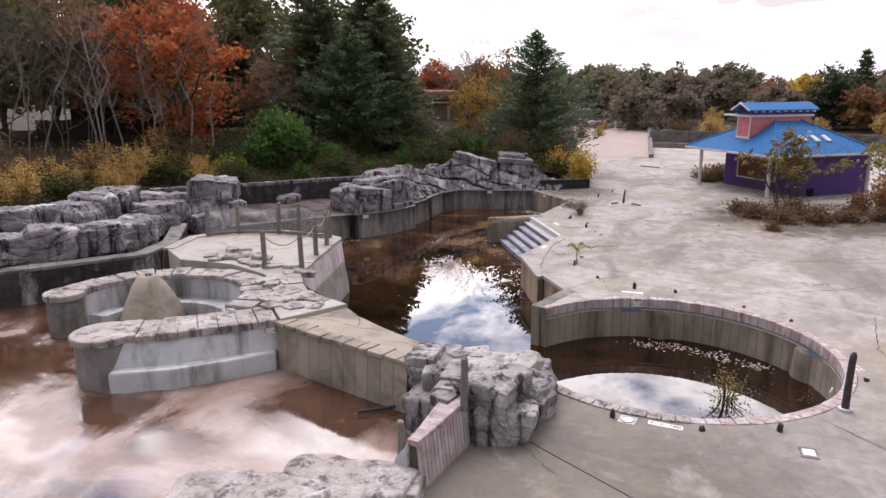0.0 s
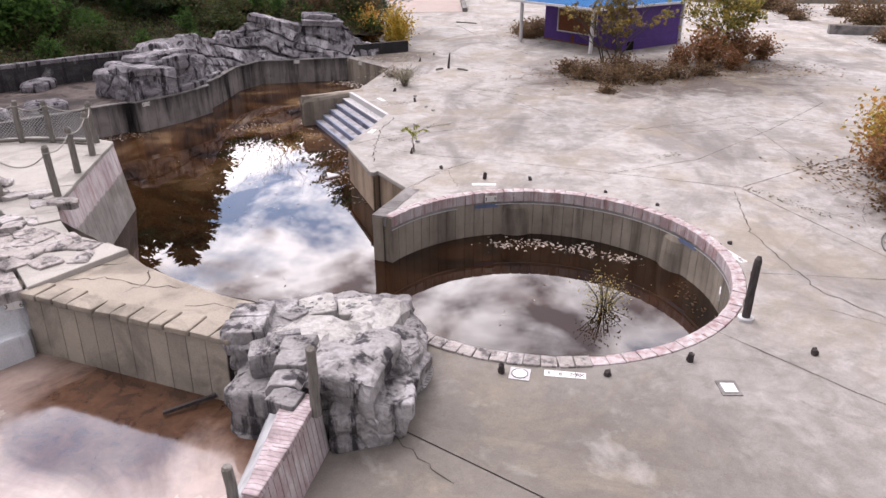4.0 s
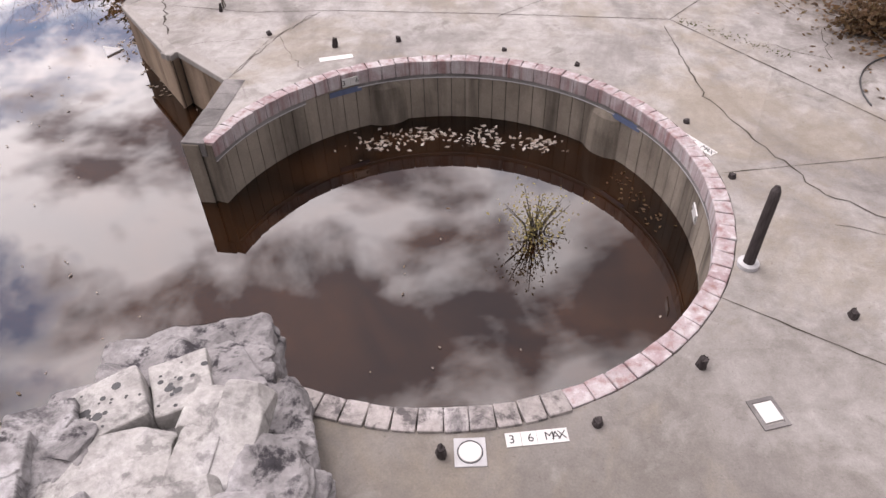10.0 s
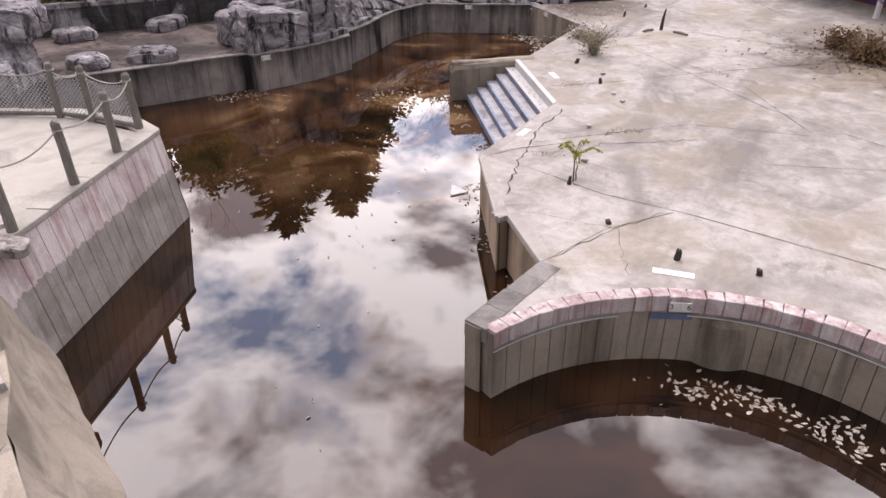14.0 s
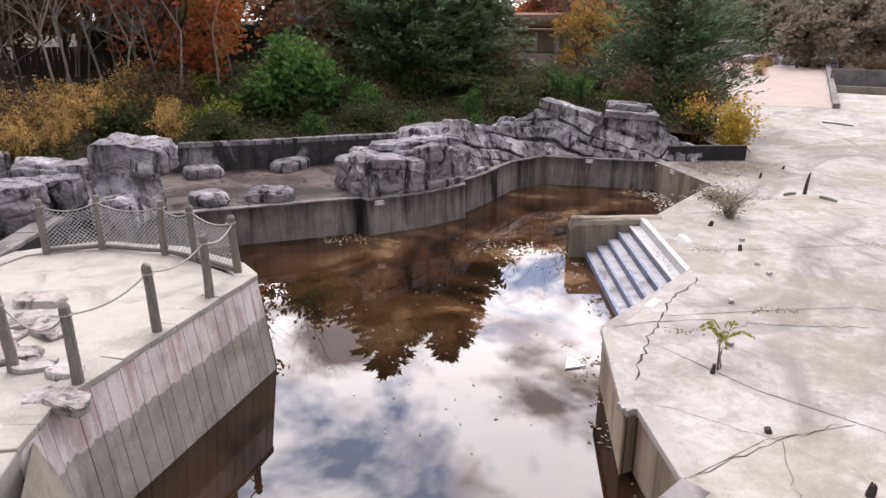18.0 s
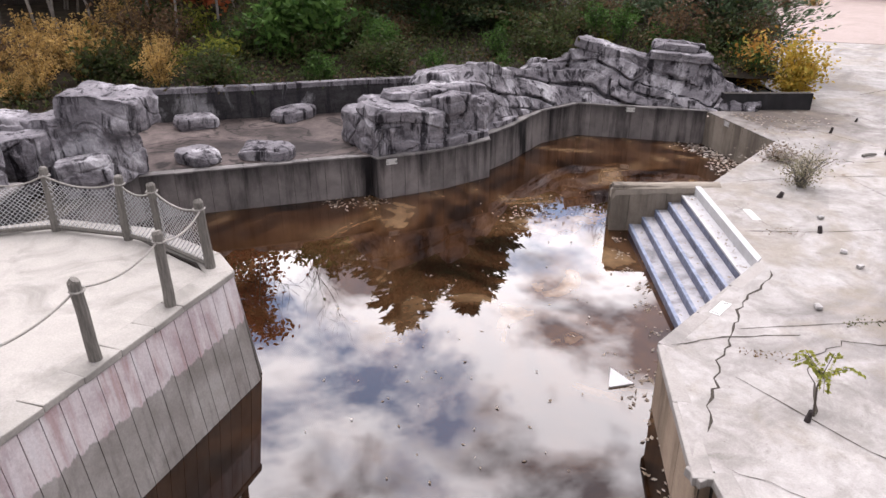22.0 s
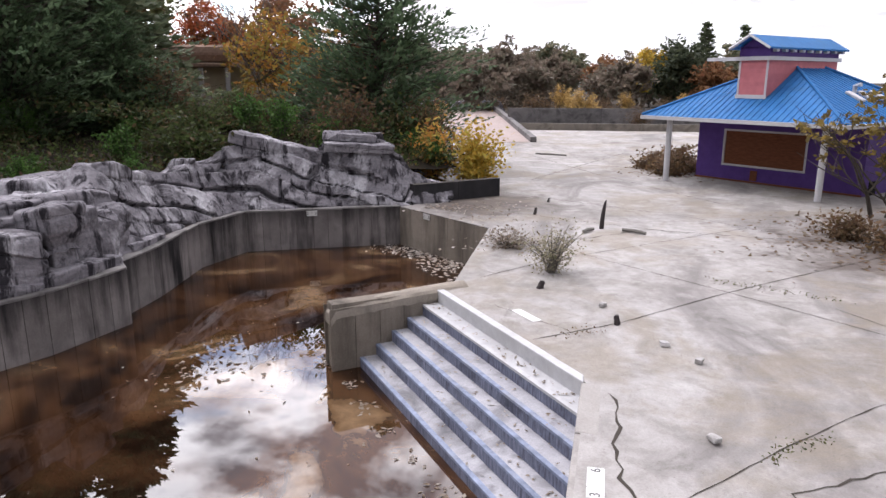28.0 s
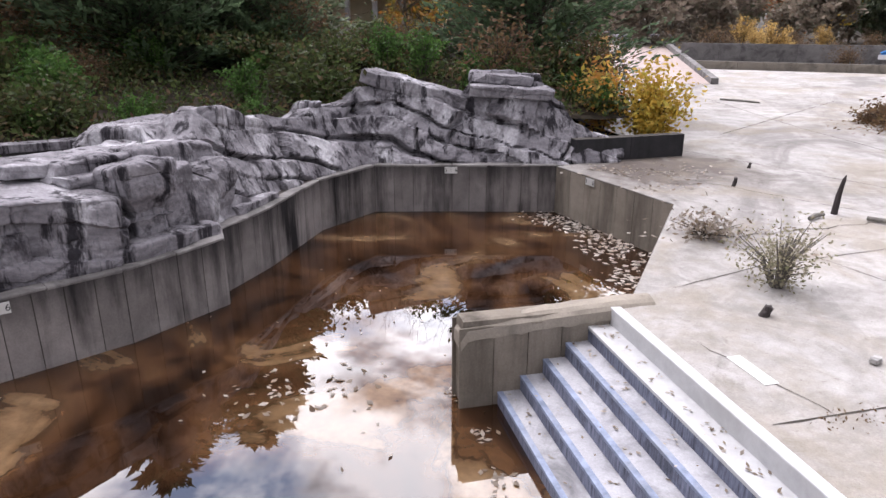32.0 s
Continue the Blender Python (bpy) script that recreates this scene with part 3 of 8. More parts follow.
L_ORANGE = leaf_material("orange_leaves", [(0.45, 0.23, 0.045), (0.34, 0.17, 0.04), (0.4, 0.3, 0.06), (0.2, 0.19, 0.05), (0.36, 0.14, 0.045)])
L_RUST = leaf_material("rust_leaves", [(0.2, 0.085, 0.045), (0.24, 0.13, 0.06), (0.14, 0.075, 0.045)])
L_GOLD = leaf_material("golden_leaves", [(0.5, 0.34, 0.05), (0.38, 0.24, 0.04), (0.42, 0.36, 0.07)])
L_TAN = leaf_material("dry_tan_stalks", [(0.5, 0.33, 0.1), (0.34, 0.22, 0.075), (0.56, 0.39, 0.15), (0.26, 0.17, 0.065)])
L_GREEN = leaf_material("green_leaves", [(0.05, 0.11, 0.024), (0.09, 0.165, 0.038), (0.03, 0.07, 0.018)])
L_OLIVE = leaf_material("olive_leaves", [(0.085, 0.098, 0.04), (0.12, 0.12, 0.045), (0.055, 0.07, 0.03), (0.13, 0.09, 0.048)])
L_WEED = leaf_material("weed_leaves", [(0.045, 0.065, 0.022), (0.075, 0.095, 0.03), (0.028, 0.042, 0.016), (0.085, 0.062, 0.03)])
L_DARK = leaf_material("dark_pine_needles", [(0.11, 0.14, 0.078), (0.155, 0.175, 0.1), (0.08, 0.108, 0.062)])
L_PINE = leaf_material("pine_needles", [(0.07, 0.11, 0.056), (0.11, 0.155, 0.08), (0.048, 0.08, 0.043)])
L_DEAD = leaf_material("dead_leaves", [(0.3, 0.27, 0.24), (0.2, 0.15, 0.1), (0.42, 0.38, 0.34), (0.1, 0.06, 0.03)])
L_PALE = leaf_material("bleached_leaves", [(0.5, 0.46, 0.42), (0.36, 0.3, 0.25), (0.6, 0.57, 0.53), (0.24, 0.18, 0.13)])
L_BRUSH = leaf_material("brown_brush", [(0.13, 0.075, 0.043), (0.09, 0.06, 0.038), (0.155, 0.095, 0.05), (0.115, 0.085, 0.04)])

# olive leaves lightened and greyed: distance haze mixed into their colour
L_FAR_HAZED = leaf_material("far_hazed_leaves", [(0.15, 0.16, 0.1), (0.19, 0.175, 0.11), (0.11, 0.13, 0.085), (0.2, 0.15, 0.1)])
L_FARB = leaf_material("far_brown_leaves", [(0.2, 0.16, 0.12), (0.16, 0.125, 0.1), (0.14, 0.13, 0.09)])

# ---------------------------------------------------------------- mesh helpers
def link(name, verts, faces, material, parent=None, label=""):
    me = bpy.data.meshes.new(name)
    me.from_pydata([tuple(v) for v in verts], [], faces)
    me.update()
    if material:
        me.materials.append(material)
    ob = new(name, me)
    if parent:
        ob.parent = parent
    if label:
        ob["label"] = label
    return ob


def part(name, bm, material, parent=None, label="", smooth=False):
    me = bpy.data.meshes.new(name)
    bmesh.ops.recalc_face_normals(bm, faces=bm.faces[:])
    bm.to_mesh(me)
    bm.free()
    if smooth:
        for f in me.polygons:
            f.use_smooth = True
    if material:
        me.materials.append(material)
    ob = new(name, me)
    if parent:
        ob.parent = parent
    if label:
        ob["label"] = label
    return ob


def thing(name, label, category, group="", at=(0, 0, 0), kind=""):
    ob = new(name)
    ob.empty_display_size = 0.2
    ob.location = at
    return tagged(ob, label, category, group, kind)


def box(bm, x0, x1, y0, y1, z0, z1, m=None, bevel=0.0):
    r = bmesh.ops.create_cube(bm, size=1)
    t = Matrix.Translation(((x0 + x1) / 2, (y0 + y1) / 2, (z0 + z1) / 2)) @ Matrix.Diagonal((x1 - x0, y1 - y0, z1 - z0, 1))
    bmesh.ops.transform(bm, matrix=(m or Matrix()) @ t, verts=r["verts"])
    if bevel:
        es = list({e for v in r["verts"] for e in v.link_edges})
        bmesh.ops.bevel(bm, geom=es, offset=bevel, segments=2, affect="EDGES", profile=0.6)
    return bm


def boxes(name, rows, material, parent=None, m=None, bevel=0.0, label=""):
    bm = bmesh.new()
    for r in rows:
        box(bm, *r, m=m, bevel=bevel)
    return part(name, bm, material, parent, label)


def inset(poly, d):
    """A plan polygon drawn in by d, whichever way round it runs."""
    k = len(poly)
    area = sum(poly[i][0] * poly[(i + 1) % k][1] - poly[(i + 1) % k][0] * poly[i][1] for i in range(k))
    sg = 1 if area > 0 else -1
    out = []
    for i in range(k):
        a, b, c = Vector(poly[i - 1][:2]), Vector(poly[i][:2]), Vector(poly[(i + 1) % k][:2])
        u, w = (b - a).normalized(), (c - b).normalized()
        n = Vector((-u.y, u.x)) + Vector((-w.y, w.x))
        n = n / max(0.4, n.length_squared / 2)
        out.append((b.x + n.x * d * sg, b.y + n.y * d * sg))
    return out


def prism(poly, z0, z1, bevel=0.0):
    """A bmesh solid over a plan polygon."""
    bm = bmesh.new()
    lo = [bm.verts.new((x, y, z0)) for x, y in poly]
    hi = [bm.verts.new((x, y, z1)) for x, y in poly]
    k = len(poly)
    top = bm.faces.new(hi)
    bm.faces.new(lo[::-1])
    for i in range(k):
        bm.faces.new((lo[i], lo[(i + 1) % k], hi[(i + 1) % k], hi[i]))
    bmesh.ops.recalc_face_normals(bm, faces=bm.faces[:])
    if bevel:
        bmesh.ops.bevel(bm, geom=list(top.edges), offset=bevel, segments=2, affect="EDGES", profile=0.6)
    bmesh.ops.triangulate(bm, faces=[f for f in bm.faces if len(f.verts) > 4])
    return bm


def tube(points, radii, sides=7):
    """Verts and faces of a tapered tube along points."""
    vs, fs = [], []
    pts = [Vector(p) for p in points]
    for i, p in enumerate(pts):
        d = (pts[min(i + 1, len(pts) - 1)] - pts[max(i - 1, 0)]).normalized()
        a = d.cross(Vector((0.31, 0.87, 0.38))).normalized()
        b = d.cross(a)
        for k in range(sides):
            an = 2 * math.pi * k / sides
            vs.append(p + radii[i] * (math.cos(an) * a + math.sin(an) * b))
    for i in range(len(pts) - 1):
        for k in range(sides):
            j = (k + 1) % sides
            fs.append((i * sides + k, i * sides + j, (i + 1) * sides + j, (i + 1) * sides + k))
    fs.append(tuple(range(sides))[::-1])
    fs.append(tuple((len(pts) - 1) * sides + k for k in range(sides)))
    return vs, fs


def merge(pieces):
    vs, fs = [], []
    for v, f in pieces:
        o = len(vs)
        vs += list(v)
        fs += [tuple(i + o for i in q) for q in f]
    return vs, fs


def resample(path, step):
    """Points at even steps along a plan line, with the way there."""
    pts = [Vector(p) for p in path]
    total = sum((b - a).length for a, b in zip(pts, pts[1:]))
    k = max(1, round(total / step))
    out, want, done = [], 0.0, 0.0
    it = list(zip(pts, pts[1:]))
    for i in range(k + 1):
        d = total * i / k
        run = 0.0
        for a, b in it:
            ln = (b - a).length
            if d <= run + ln + 1e-6:
                out.append(a + (b - a) * ((d - run) / ln))
                break
            run += ln
    return out


def panel_wall(name, path, z0, z1, material, label, step=0.42, thick=0.28, lean=0.0, side=1, category="pool wall", coping=None, cope=(0.3, 0.14), cope_step=0.5, proud=0.03, up=0.45):
    """A wall along path whose face is on the left (side 1) or right of the way: a solid core, face panels with
    joints between them, and coping stones on top. lean: how far the top stands back."""
    top = tagged(new(name), label, category, kind="structure")
    pieces, panels = [], []
    pts = []
    for a, b in zip(path, path[1:]):
        seg = resample((a, b), step)
        pts += seg if not pts else seg[1:]
    nrm = []
    for i, p in enumerate(pts):
        d = (pts[min(i + 1, len(pts) - 1)] - pts[max(i - 1, 0)]).normalized()
        nrm.append(Vector((-d.y, d.x)) * side)
    vs, fs = [], []
    for p, q in zip(pts, nrm):
        f0, f1 = p + q * (lean - 0.014), p - q * 0.014
        b0 = p - q * thick
        vs += [(f0.x, f0.y, z0), (f1.x, f1.y, z1 - 0.004), (b0.x, b0.y, z1 - 0.004), (b0.x, b0.y, z0)]
    for i in range(len(pts) - 1):
        o = 4 * i
        for k in range(4):
            fs.append((o + k, o + (k + 1) % 4, o + 4 + (k + 1) % 4, o + 4 + k))
    fs += [(0, 1, 2, 3), tuple(4 * (len(pts) - 1) + k for k in (3, 2, 1, 0))]
    bm = bmesh.new()
    bv = [bm.verts.new(v) for v in vs]
    for f in fs:
        bm.faces.new([bv[i] for i in f])
    part("core", bm, M_SEAM, top)
    for i in range(len(pts) - 1):
        a, b = pts[i], pts[i + 1]
        d = (b - a).normalized()
        a2, b2 = a + d * 0.006, b - d * 0.006
        q = Vector((-d.y, d.x)) * side
        j = random.uniform(0, 0.004)
        v = []
        for base, z, off in ((a2, z0, lean + j), (b2, z0, lean + j), (b2, z1, j), (a2, z1, j)):
            v.append((base.x + q.x * off, base.y + q.y * off, z))
        for base, z, off in ((a2, z0, lean - 0.03), (b2, z0, lean - 0.03), (b2, z1, -0.03), (a2, z1, -0.03)):
            v.append((base.x + q.x * off, base.y + q.y * off, z))
        f = [(0, 1, 2, 3), (7, 6, 5, 4), (0, 4, 5, 1), (1, 5, 6, 2), (2, 6, 7, 3), (3, 7, 4, 0)]
        link("panel", v, f if side < 0 else [g[::-1] for g in f], material, top)
    if lean == 0:
        for i, sg in ((0, -1), (len(pts) - 1, 1)):
            p, q = pts[i], nrm[i]
            d = Vector((q.y, -q.x)) * side * sg
            d = d if d.dot(pts[i] - pts[1 if i == 0 else i - 1]) > 0 else -d
            ring4 = [p + q * 0.004, p - q * thick, p - q * thick + d * 0.014, p + q * 0.004 + d * 0.014]
            v = [(c.x, c.y, z) for z in (z0, z1 - 0.002) for c in ring4]
            link("end_panel", v, [(0, 1, 2, 3), (7, 6, 5, 4), (0, 4, 5, 1), (1, 5, 6, 2), (2, 6, 7, 3), (3, 7, 4, 0)], material, top)
    if coping:
        wid, hei = cope
        cp = []
        for a, b in zip(path, path[1:]):
            seg = resample((a, b), cope_step)
            cp += seg if not cp else seg[1:]
        for i in range(len(cp) - 1):
            a, b = cp[i], cp[i + 1]
            d = (b - a).normalized()
            q = Vector((-d.y, d.x)) * side
            ln = (b - a).length
            bm = bmesh.new()
            box(bm, -ln / 2 + 0.001, ln / 2 - 0.001, -wid, proud, -hei * (1 - up), hei * up, bevel=0.02)
            for w in bm.verts:
                w.co += Vector(noise.noise_vector((w.co + Vector((i * 3.1, 0, 0))) * 5)) * 0.016
            ob = part("coping_stone", bm, coping, top)
            c = (a + b) / 2
            mx = Matrix(((d.x, q.x, 0, c.x), (d.y, q.y, 0, c.y), (0, 0, 1, z1 + random.uniform(-0.004, 0.004)), (0, 0, 0, 1)))
            ob.matrix_basis = mx
    return top


def boulder(size, seed, sub=4, rough=0.07, chops=9, crease=1.0):
    """A block of carved rock: a squarish solid cut by flat breaks, creased along its length, with worn edges."""
    rnd = random.Random(seed)
    bm = bmesh.new()
    bmesh.ops.create_cube(bm, size=2)
    bmesh.ops.subdivide_edges(bm, edges=bm.edges[:], cuts={2: 5, 3: 9, 4: 17, 5: 33}[sub], use_grid_fill=True)
    off = Vector((seed * 1.7 % 50, seed * 2.3 % 50, seed * 0.9 % 50))
    skew = Vector((rnd.uniform(-0.15, 0.15), rnd.uniform(-0.15, 0.15), 0))
    sx, sy, sz = size[0] / 2, size[1] / 2, size[2] / 2
    least = min(size)
    cuts = []
    for k in range(chops):
        n = Vector((rnd.gauss(0, 1), rnd.gauss(0, 1), rnd.gauss(0.15, 0.6))).normalized()
        reach = abs(n.x) * sx + abs(n.y) * sy + abs(n.z) * sz
        cuts.append((n, reach * rnd.uniform(0.64, 0.86)))
    g = min(1.0, least * 1.3)
    for v in bm.verts:
        c = v.co
        n = (abs(c.x) ** 9 + abs(c.y) ** 9 + abs(c.z) ** 9) ** (1 / 9)
        d = c / n
        p = Vector((d.x * sx, d.y * sy, d.z * sz)) + skew * d.z * sz
        for q, h in cuts:
            e = p.dot(q) - h
            if e > 0:
                p -= q * e
        p += noise.noise_vector(p * 1.2 + off) * least * 0.045
        u = Vector((d.x / sx, d.y / sy, d.z / sz)).normalized()
        a = noise.noise(Vector((p.x * 0.5, p.y * 0.5, p.z * 1.5)) + off)
        b = noise.noise(p * 1.15 - off)
        fold = -0.15 * max(0.0, 1 - abs(a) / 0.06) - 0.09 * max(0.0, 1 - abs(b) / 0.045) * (1 if a > -0.1 else 0.2)
        step = 0.065 * (1 if a > 0 else -1) * min(1.0, abs(a) / 0.04)
        fine = noise.fractal(p * 2.9 + off, 0.85, 2.1, 5) * rough * 0.6
        v.co = p + u * ((fold + step) * crease + fine) * g
    return bm


def rock(name, x, y, z, size, seed, turn=(0, 0, 0), material=None, parent=None, label="", sub=4, rough=0.07, chops=9, crease=1.0):
    bm = boulder(size, seed, sub, rough, chops, crease)
    bmesh.ops.transform(bm, matrix=pose(x, y, z, *turn), verts=bm.verts)
    return part(name, bm, material or M_ROCK, parent, label)


def ledge_rock(name, x, y, z, size, seed, turn=(0, 0, 0), material=None, parent=None, layers=3, sub=4, rough=0.05, chops=5, sharp=11.0, ledges=1.0, foot=0.0):
    """A bedded block: flat breaks, worn arrises, beds that stand out or back round its sides, open cracks.
    foot: how much its lower half draws in."""
    rd = random.Random(seed * 7 + 3)
    bm = bmesh.new()
    bmesh.ops.create_cube(bm, size=2)
    bmesh.ops.subdivide_edges(bm, edges=bm.edges[:], cuts={2: 5, 3: 9, 4: 17, 5: 33}[sub], use_grid_fill=True)
    sx, sy, sz = size[0] / 2, size[1] / 2, size[2] / 2
    least = min(size)
    off = Vector((seed * 1.7 % 50, seed * 2.3 % 50, seed * 0.9 % 50))
    cuts = []
    for k in range(chops):
        a = rd.uniform(0, 6.283)
        n = Vector((math.cos(a), math.sin(a), rd.gauss(0.1, 0.4) if k % 2 else rd.uniform(0.5, 1.1))).normalized()
        cuts.append((n, (abs(n.x) * sx + abs(n.y) * sy + abs(n.z) * sz) * rd.uniform(0.74, 0.93)))
    stand = [rd.uniform(-0.07, 0.06) * ledges for _ in range(layers + 3)]
    lean = Vector((rd.uniform(-0.5, 0.5), rd.uniform(-0.5, 0.5), 0))
    grain = min(1.0, least * 1.4)
    for v in bm.verts:
        c = v.co
        d = c / (abs(c.x) ** sharp + abs(c.y) ** sharp + abs(c.z) ** sharp) ** (1 / sharp)
        p = Vector((d.x * sx, d.y * sy, d.z * sz))
        for q, h in cuts:
            e = p.dot(q) - h
            if e > 0:
                p -= q * e
        p += noise.noise_vector(p * 0.9 / max(0.5, least) + off) * least * 0.09
        bed = (d.z * 0.5 + 0.5 + 0.25 * lean.dot(d)) * layers + 0.9 * noise.noise(p * 0.7 + off)
        i = max(0, min(layers + 1, int(bed) + 1))
        fr = bed - math.floor(bed)
        side = Vector((d.x / sx, d.y / sy, 0))
        side = side.normalized() if side.length > 1e-4 else side
        flank = max(0.0, min(1.0, (max(abs(d.x), abs(d.y)) - 0.8) / 0.15))
        gap = 0.04 * ledges * max(0.0, 1 - min(fr, 1 - fr) / 0.13) * max(0.0, min(1.0, 0.55 + 2.2 * noise.noise(p * 0.9 + off * 2)))
        b = noise.noise(p * 0.85 - off)
        split = 0.07 * max(0.0, 1 - abs(b) / 0.035) * ledges
        pinch = foot * max(0.0, -d.z) ** 1.5
        u = Vector((d.x / sx, d.y / sy, d.z / sz)).normalized()
        p += side * flank * (stand[i] - gap - split - pinch) * grain
        p += u * noise.fractal(p * 2.6 + off, 0.9, 2.1, 5) * rough * grain
        v.co = p
    bmesh.ops.transform(bm, matrix=pose(x, y, z, *turn), verts=bm.verts)
    return part(name, bm, material or M_ROCK, parent)


def chance(*k):
    """A fixed number from 0 to 1 for a set of whole numbers."""
    h = 12.9898
    for i, v in enumerate(k):
        h = math.sin(h * 1.37 + v * (78.233 + 11.1 * i)) * 43758.5453 % 1.0 * 91.7
    return h % 1.0


def strata_cliff(name, path, crest, dip, bed, lean, back, seed, material, parent, step=0.042, foot=0.3, wide=1.2, proud=0.26):
    """A bedded cliff along path: its beds dip along the way, broken into blocks that stand out unevenly
    with open joints between them. crest: (way along, height) pairs; lean: how far the face goes back by height."""
    total = sum((Vector(b) - Vector(a)).length for a, b in zip(path, path[1:]))
    cols, rows, face = int(total / step), 58, 40
    drop = math.tan(radians(dip))
    vs = []
    for i in range(cols + 1):
        d = total * i / cols
        p, t = along(path, d)
        t2 = (along(path, min(total - 0.01, d + 0.35))[0] - along(path, max(0.01, d - 0.35))[0]).normalized()
        q = Vector((-t2.y, t2.x))
        for (d0, h0), (d1, h1) in zip(crest, crest[1:]):
            if d0 <= d <= d1:
                g = (d - d0) / (d1 - d0)
                top = h0 + (h1 - h0) * g * g * (3 - 2 * g)
                break
        else:
            top = crest[-1][1]
        top += 0.1 * noise.noise(Vector((d * 1.3, seed, 0)))
        for k in range(rows + 1):
            if k <= face:
                z, b = top * k / face, foot + lean * (top * k / face)
            else:
                g = (k - face) / (rows - face)
                z, b = top - 0.5 * g * g * top, foot + lean * top + (back - foot - lean * top) * g
            w = 0.5 * noise.noise(Vector((d * 0.55, z * 0.8, seed))) + 0.14 * noise.noise(Vector((d * 2.1, z * 2.3, seed + 9)))
            v = (z + (b - foot) * 0.35 + d * drop) / bed + w
            v += 0.28 * math.sin(v * 1.9 + seed)
            L = math.floor(v)
            u = d / (wide * (0.55 + 0.9 * chance(L, seed))) + 5.3 * chance(L, 3, seed) + 0.25 * noise.noise(Vector((d, z, seed + 4)))
            C = math.floor(u)
            e = min((v - L), 1 - (v - L)) * bed
            f = min(u - C, 1 - (u - C)) * wide * 0.9
            if chance(L, C + (1 if u - C > 0.5 else 0), 9) < 0.35:
                f = 1.0
            if chance(L + (1 if v - L > 0.5 else 0), math.floor(d / 2.3), 17) < 0.25:
                e = max(e, 0.09)
            near = min(e, f)
            r = chance(L, C, seed)
            out = proud * (r - 0.25) * min(1.0, near / 0.075) + 0.1 * (v - L - 0.5) * (chance(C, L, 7) - 0.3)
            out -= 0.2 * math.exp(-(near / 0.034) ** 2)
            pos = Vector((p.x + q.x * b, p.y + q.y * b, z))
            out += 0.05 * noise.fractal(pos * 2.2, 0.8, 2.1, 5) + 0.07 * noise.noise(pos * 0.9)
            up = min(1.0, max(0.0, (k - face + 4) / 10)) * 0.75 + 0.22
            c = pos - Vector((q.x, q.y, 0)) * out * (1 - up * 0.7) + Vector((0, 0, out * up * 0.8))
            vs.append((c.x, c.y, c.z - 0.04 if k == 0 else c.z))
    n = rows + 1
    fs = [(i * n + k, i * n + n + k, i * n + n + k + 1, i * n + k + 1) for i in range(cols) for k in range(rows)]
    o = len(vs)
    for i in (0, cols):
        m = vs[i * n + rows]
        vs.append((m[0], m[1], -0.05))
    fs += [tuple(range(0, n)) + (o,), tuple(cols * n + k for k in range(rows, -1, -1)) + (o + 1,)]
    ob = link(name, vs, fs, material, parent)
    return ob


def along(path, d):
    """The place d metres along a plan line, and the way there."""
    pts = [Vector(p) for p in path]
    for a, b in zip(pts, pts[1:]):
        ln = (b - a).length
        if d <= ln:
            t = (b - a).normalized()
            return a + t * d, t
        d -= ln
    t = (pts[-1] - pts[-2]).normalized()
    return pts[-1] + t * d, t


def leaves(points, size, seed, drop=0.0, flat=False):
    """One bent quad a leaf at each point."""
    rnd = random.Random(seed)
    vs, fs = [], []
    for p in points:
        s = size * rnd.uniform(0.6, 1.3)
        if flat:
            a = Vector((rnd.gauss(0, 1), rnd.gauss(0, 1), rnd.gauss(0, 0.15))).normalized()
        else:
            a = Vector((rnd.gauss(0, 1), rnd.gauss(0, 1), rnd.gauss(0, 0.7) - drop)).normalized()
        b = a.cross(Vector((rnd.gauss(0, 1), rnd.gauss(0, 1), rnd.gauss(0, 1)) if not flat else (rnd.gauss(0, .2), rnd.gauss(0, .2), 1))).normalized()
        o = len(vs)
        q = Vector(p)
        vs += [q - a * s, q + b * s * 0.5, q + a * s, q - b * s * 0.5]
        fs.append((o, o + 1, o + 2, o + 3))
    return vs, fs

from mathutils.bvhtree import BVHTree

# ---------------------------------------------------------------- plan
PC, PR = Vector((0.08, 9.12)), 3.63


def arc(c, r, a0, a1, k):
    return [(c[0] + r * math.cos(radians(a0 + (a1 - a0) * i / k)), c[1] + r * math.sin(radians(a0 + (a1 - a0) * i / k))) for i in range(k + 1)]


JOGS = [(-3.78, 10.42), (-3.5, 12.35), (-4.66, 13.55), (-4.76, 13.34), (-6.28, 15.6), (-6.2, 19.33), (-8.7, 22.55), (-8.62, 23.0), (-8.75, 27.85)]
LEFT = [(-10.0, 28.85), (-11.7, 30.2), (-13.95, 29.2), (-15.6, 28.4), (-15.9, 26.6), (-15.45, 24.3), (-15.35, 23.0), (-14.95, 22.6), (-15.25, 20.9), (-15.98, 19.12), (-16.38, 19.22), (-16.78, 18.5), (-19.3, 14.2)]
UPPER = [(-18.6, 11.5), (-16.4, 9.2), (-15.7, 7.42), (-16.5, 5.83), (-17.54, 3.88), (-19.5, -1.0), (-16.0, -7.0), (-8.0, -4.5), (-6.0, -1.2), (-3.6, 0.3), (-2.35, 1.6), (-2.0, 2.7), (-1.75, 3.4), (-1.6, 5.2)]
CIRCLE = arc(PC, PR + 0.2, -122, 160, 44)
HOLE = CIRCLE + JOGS + LEFT + UPPER
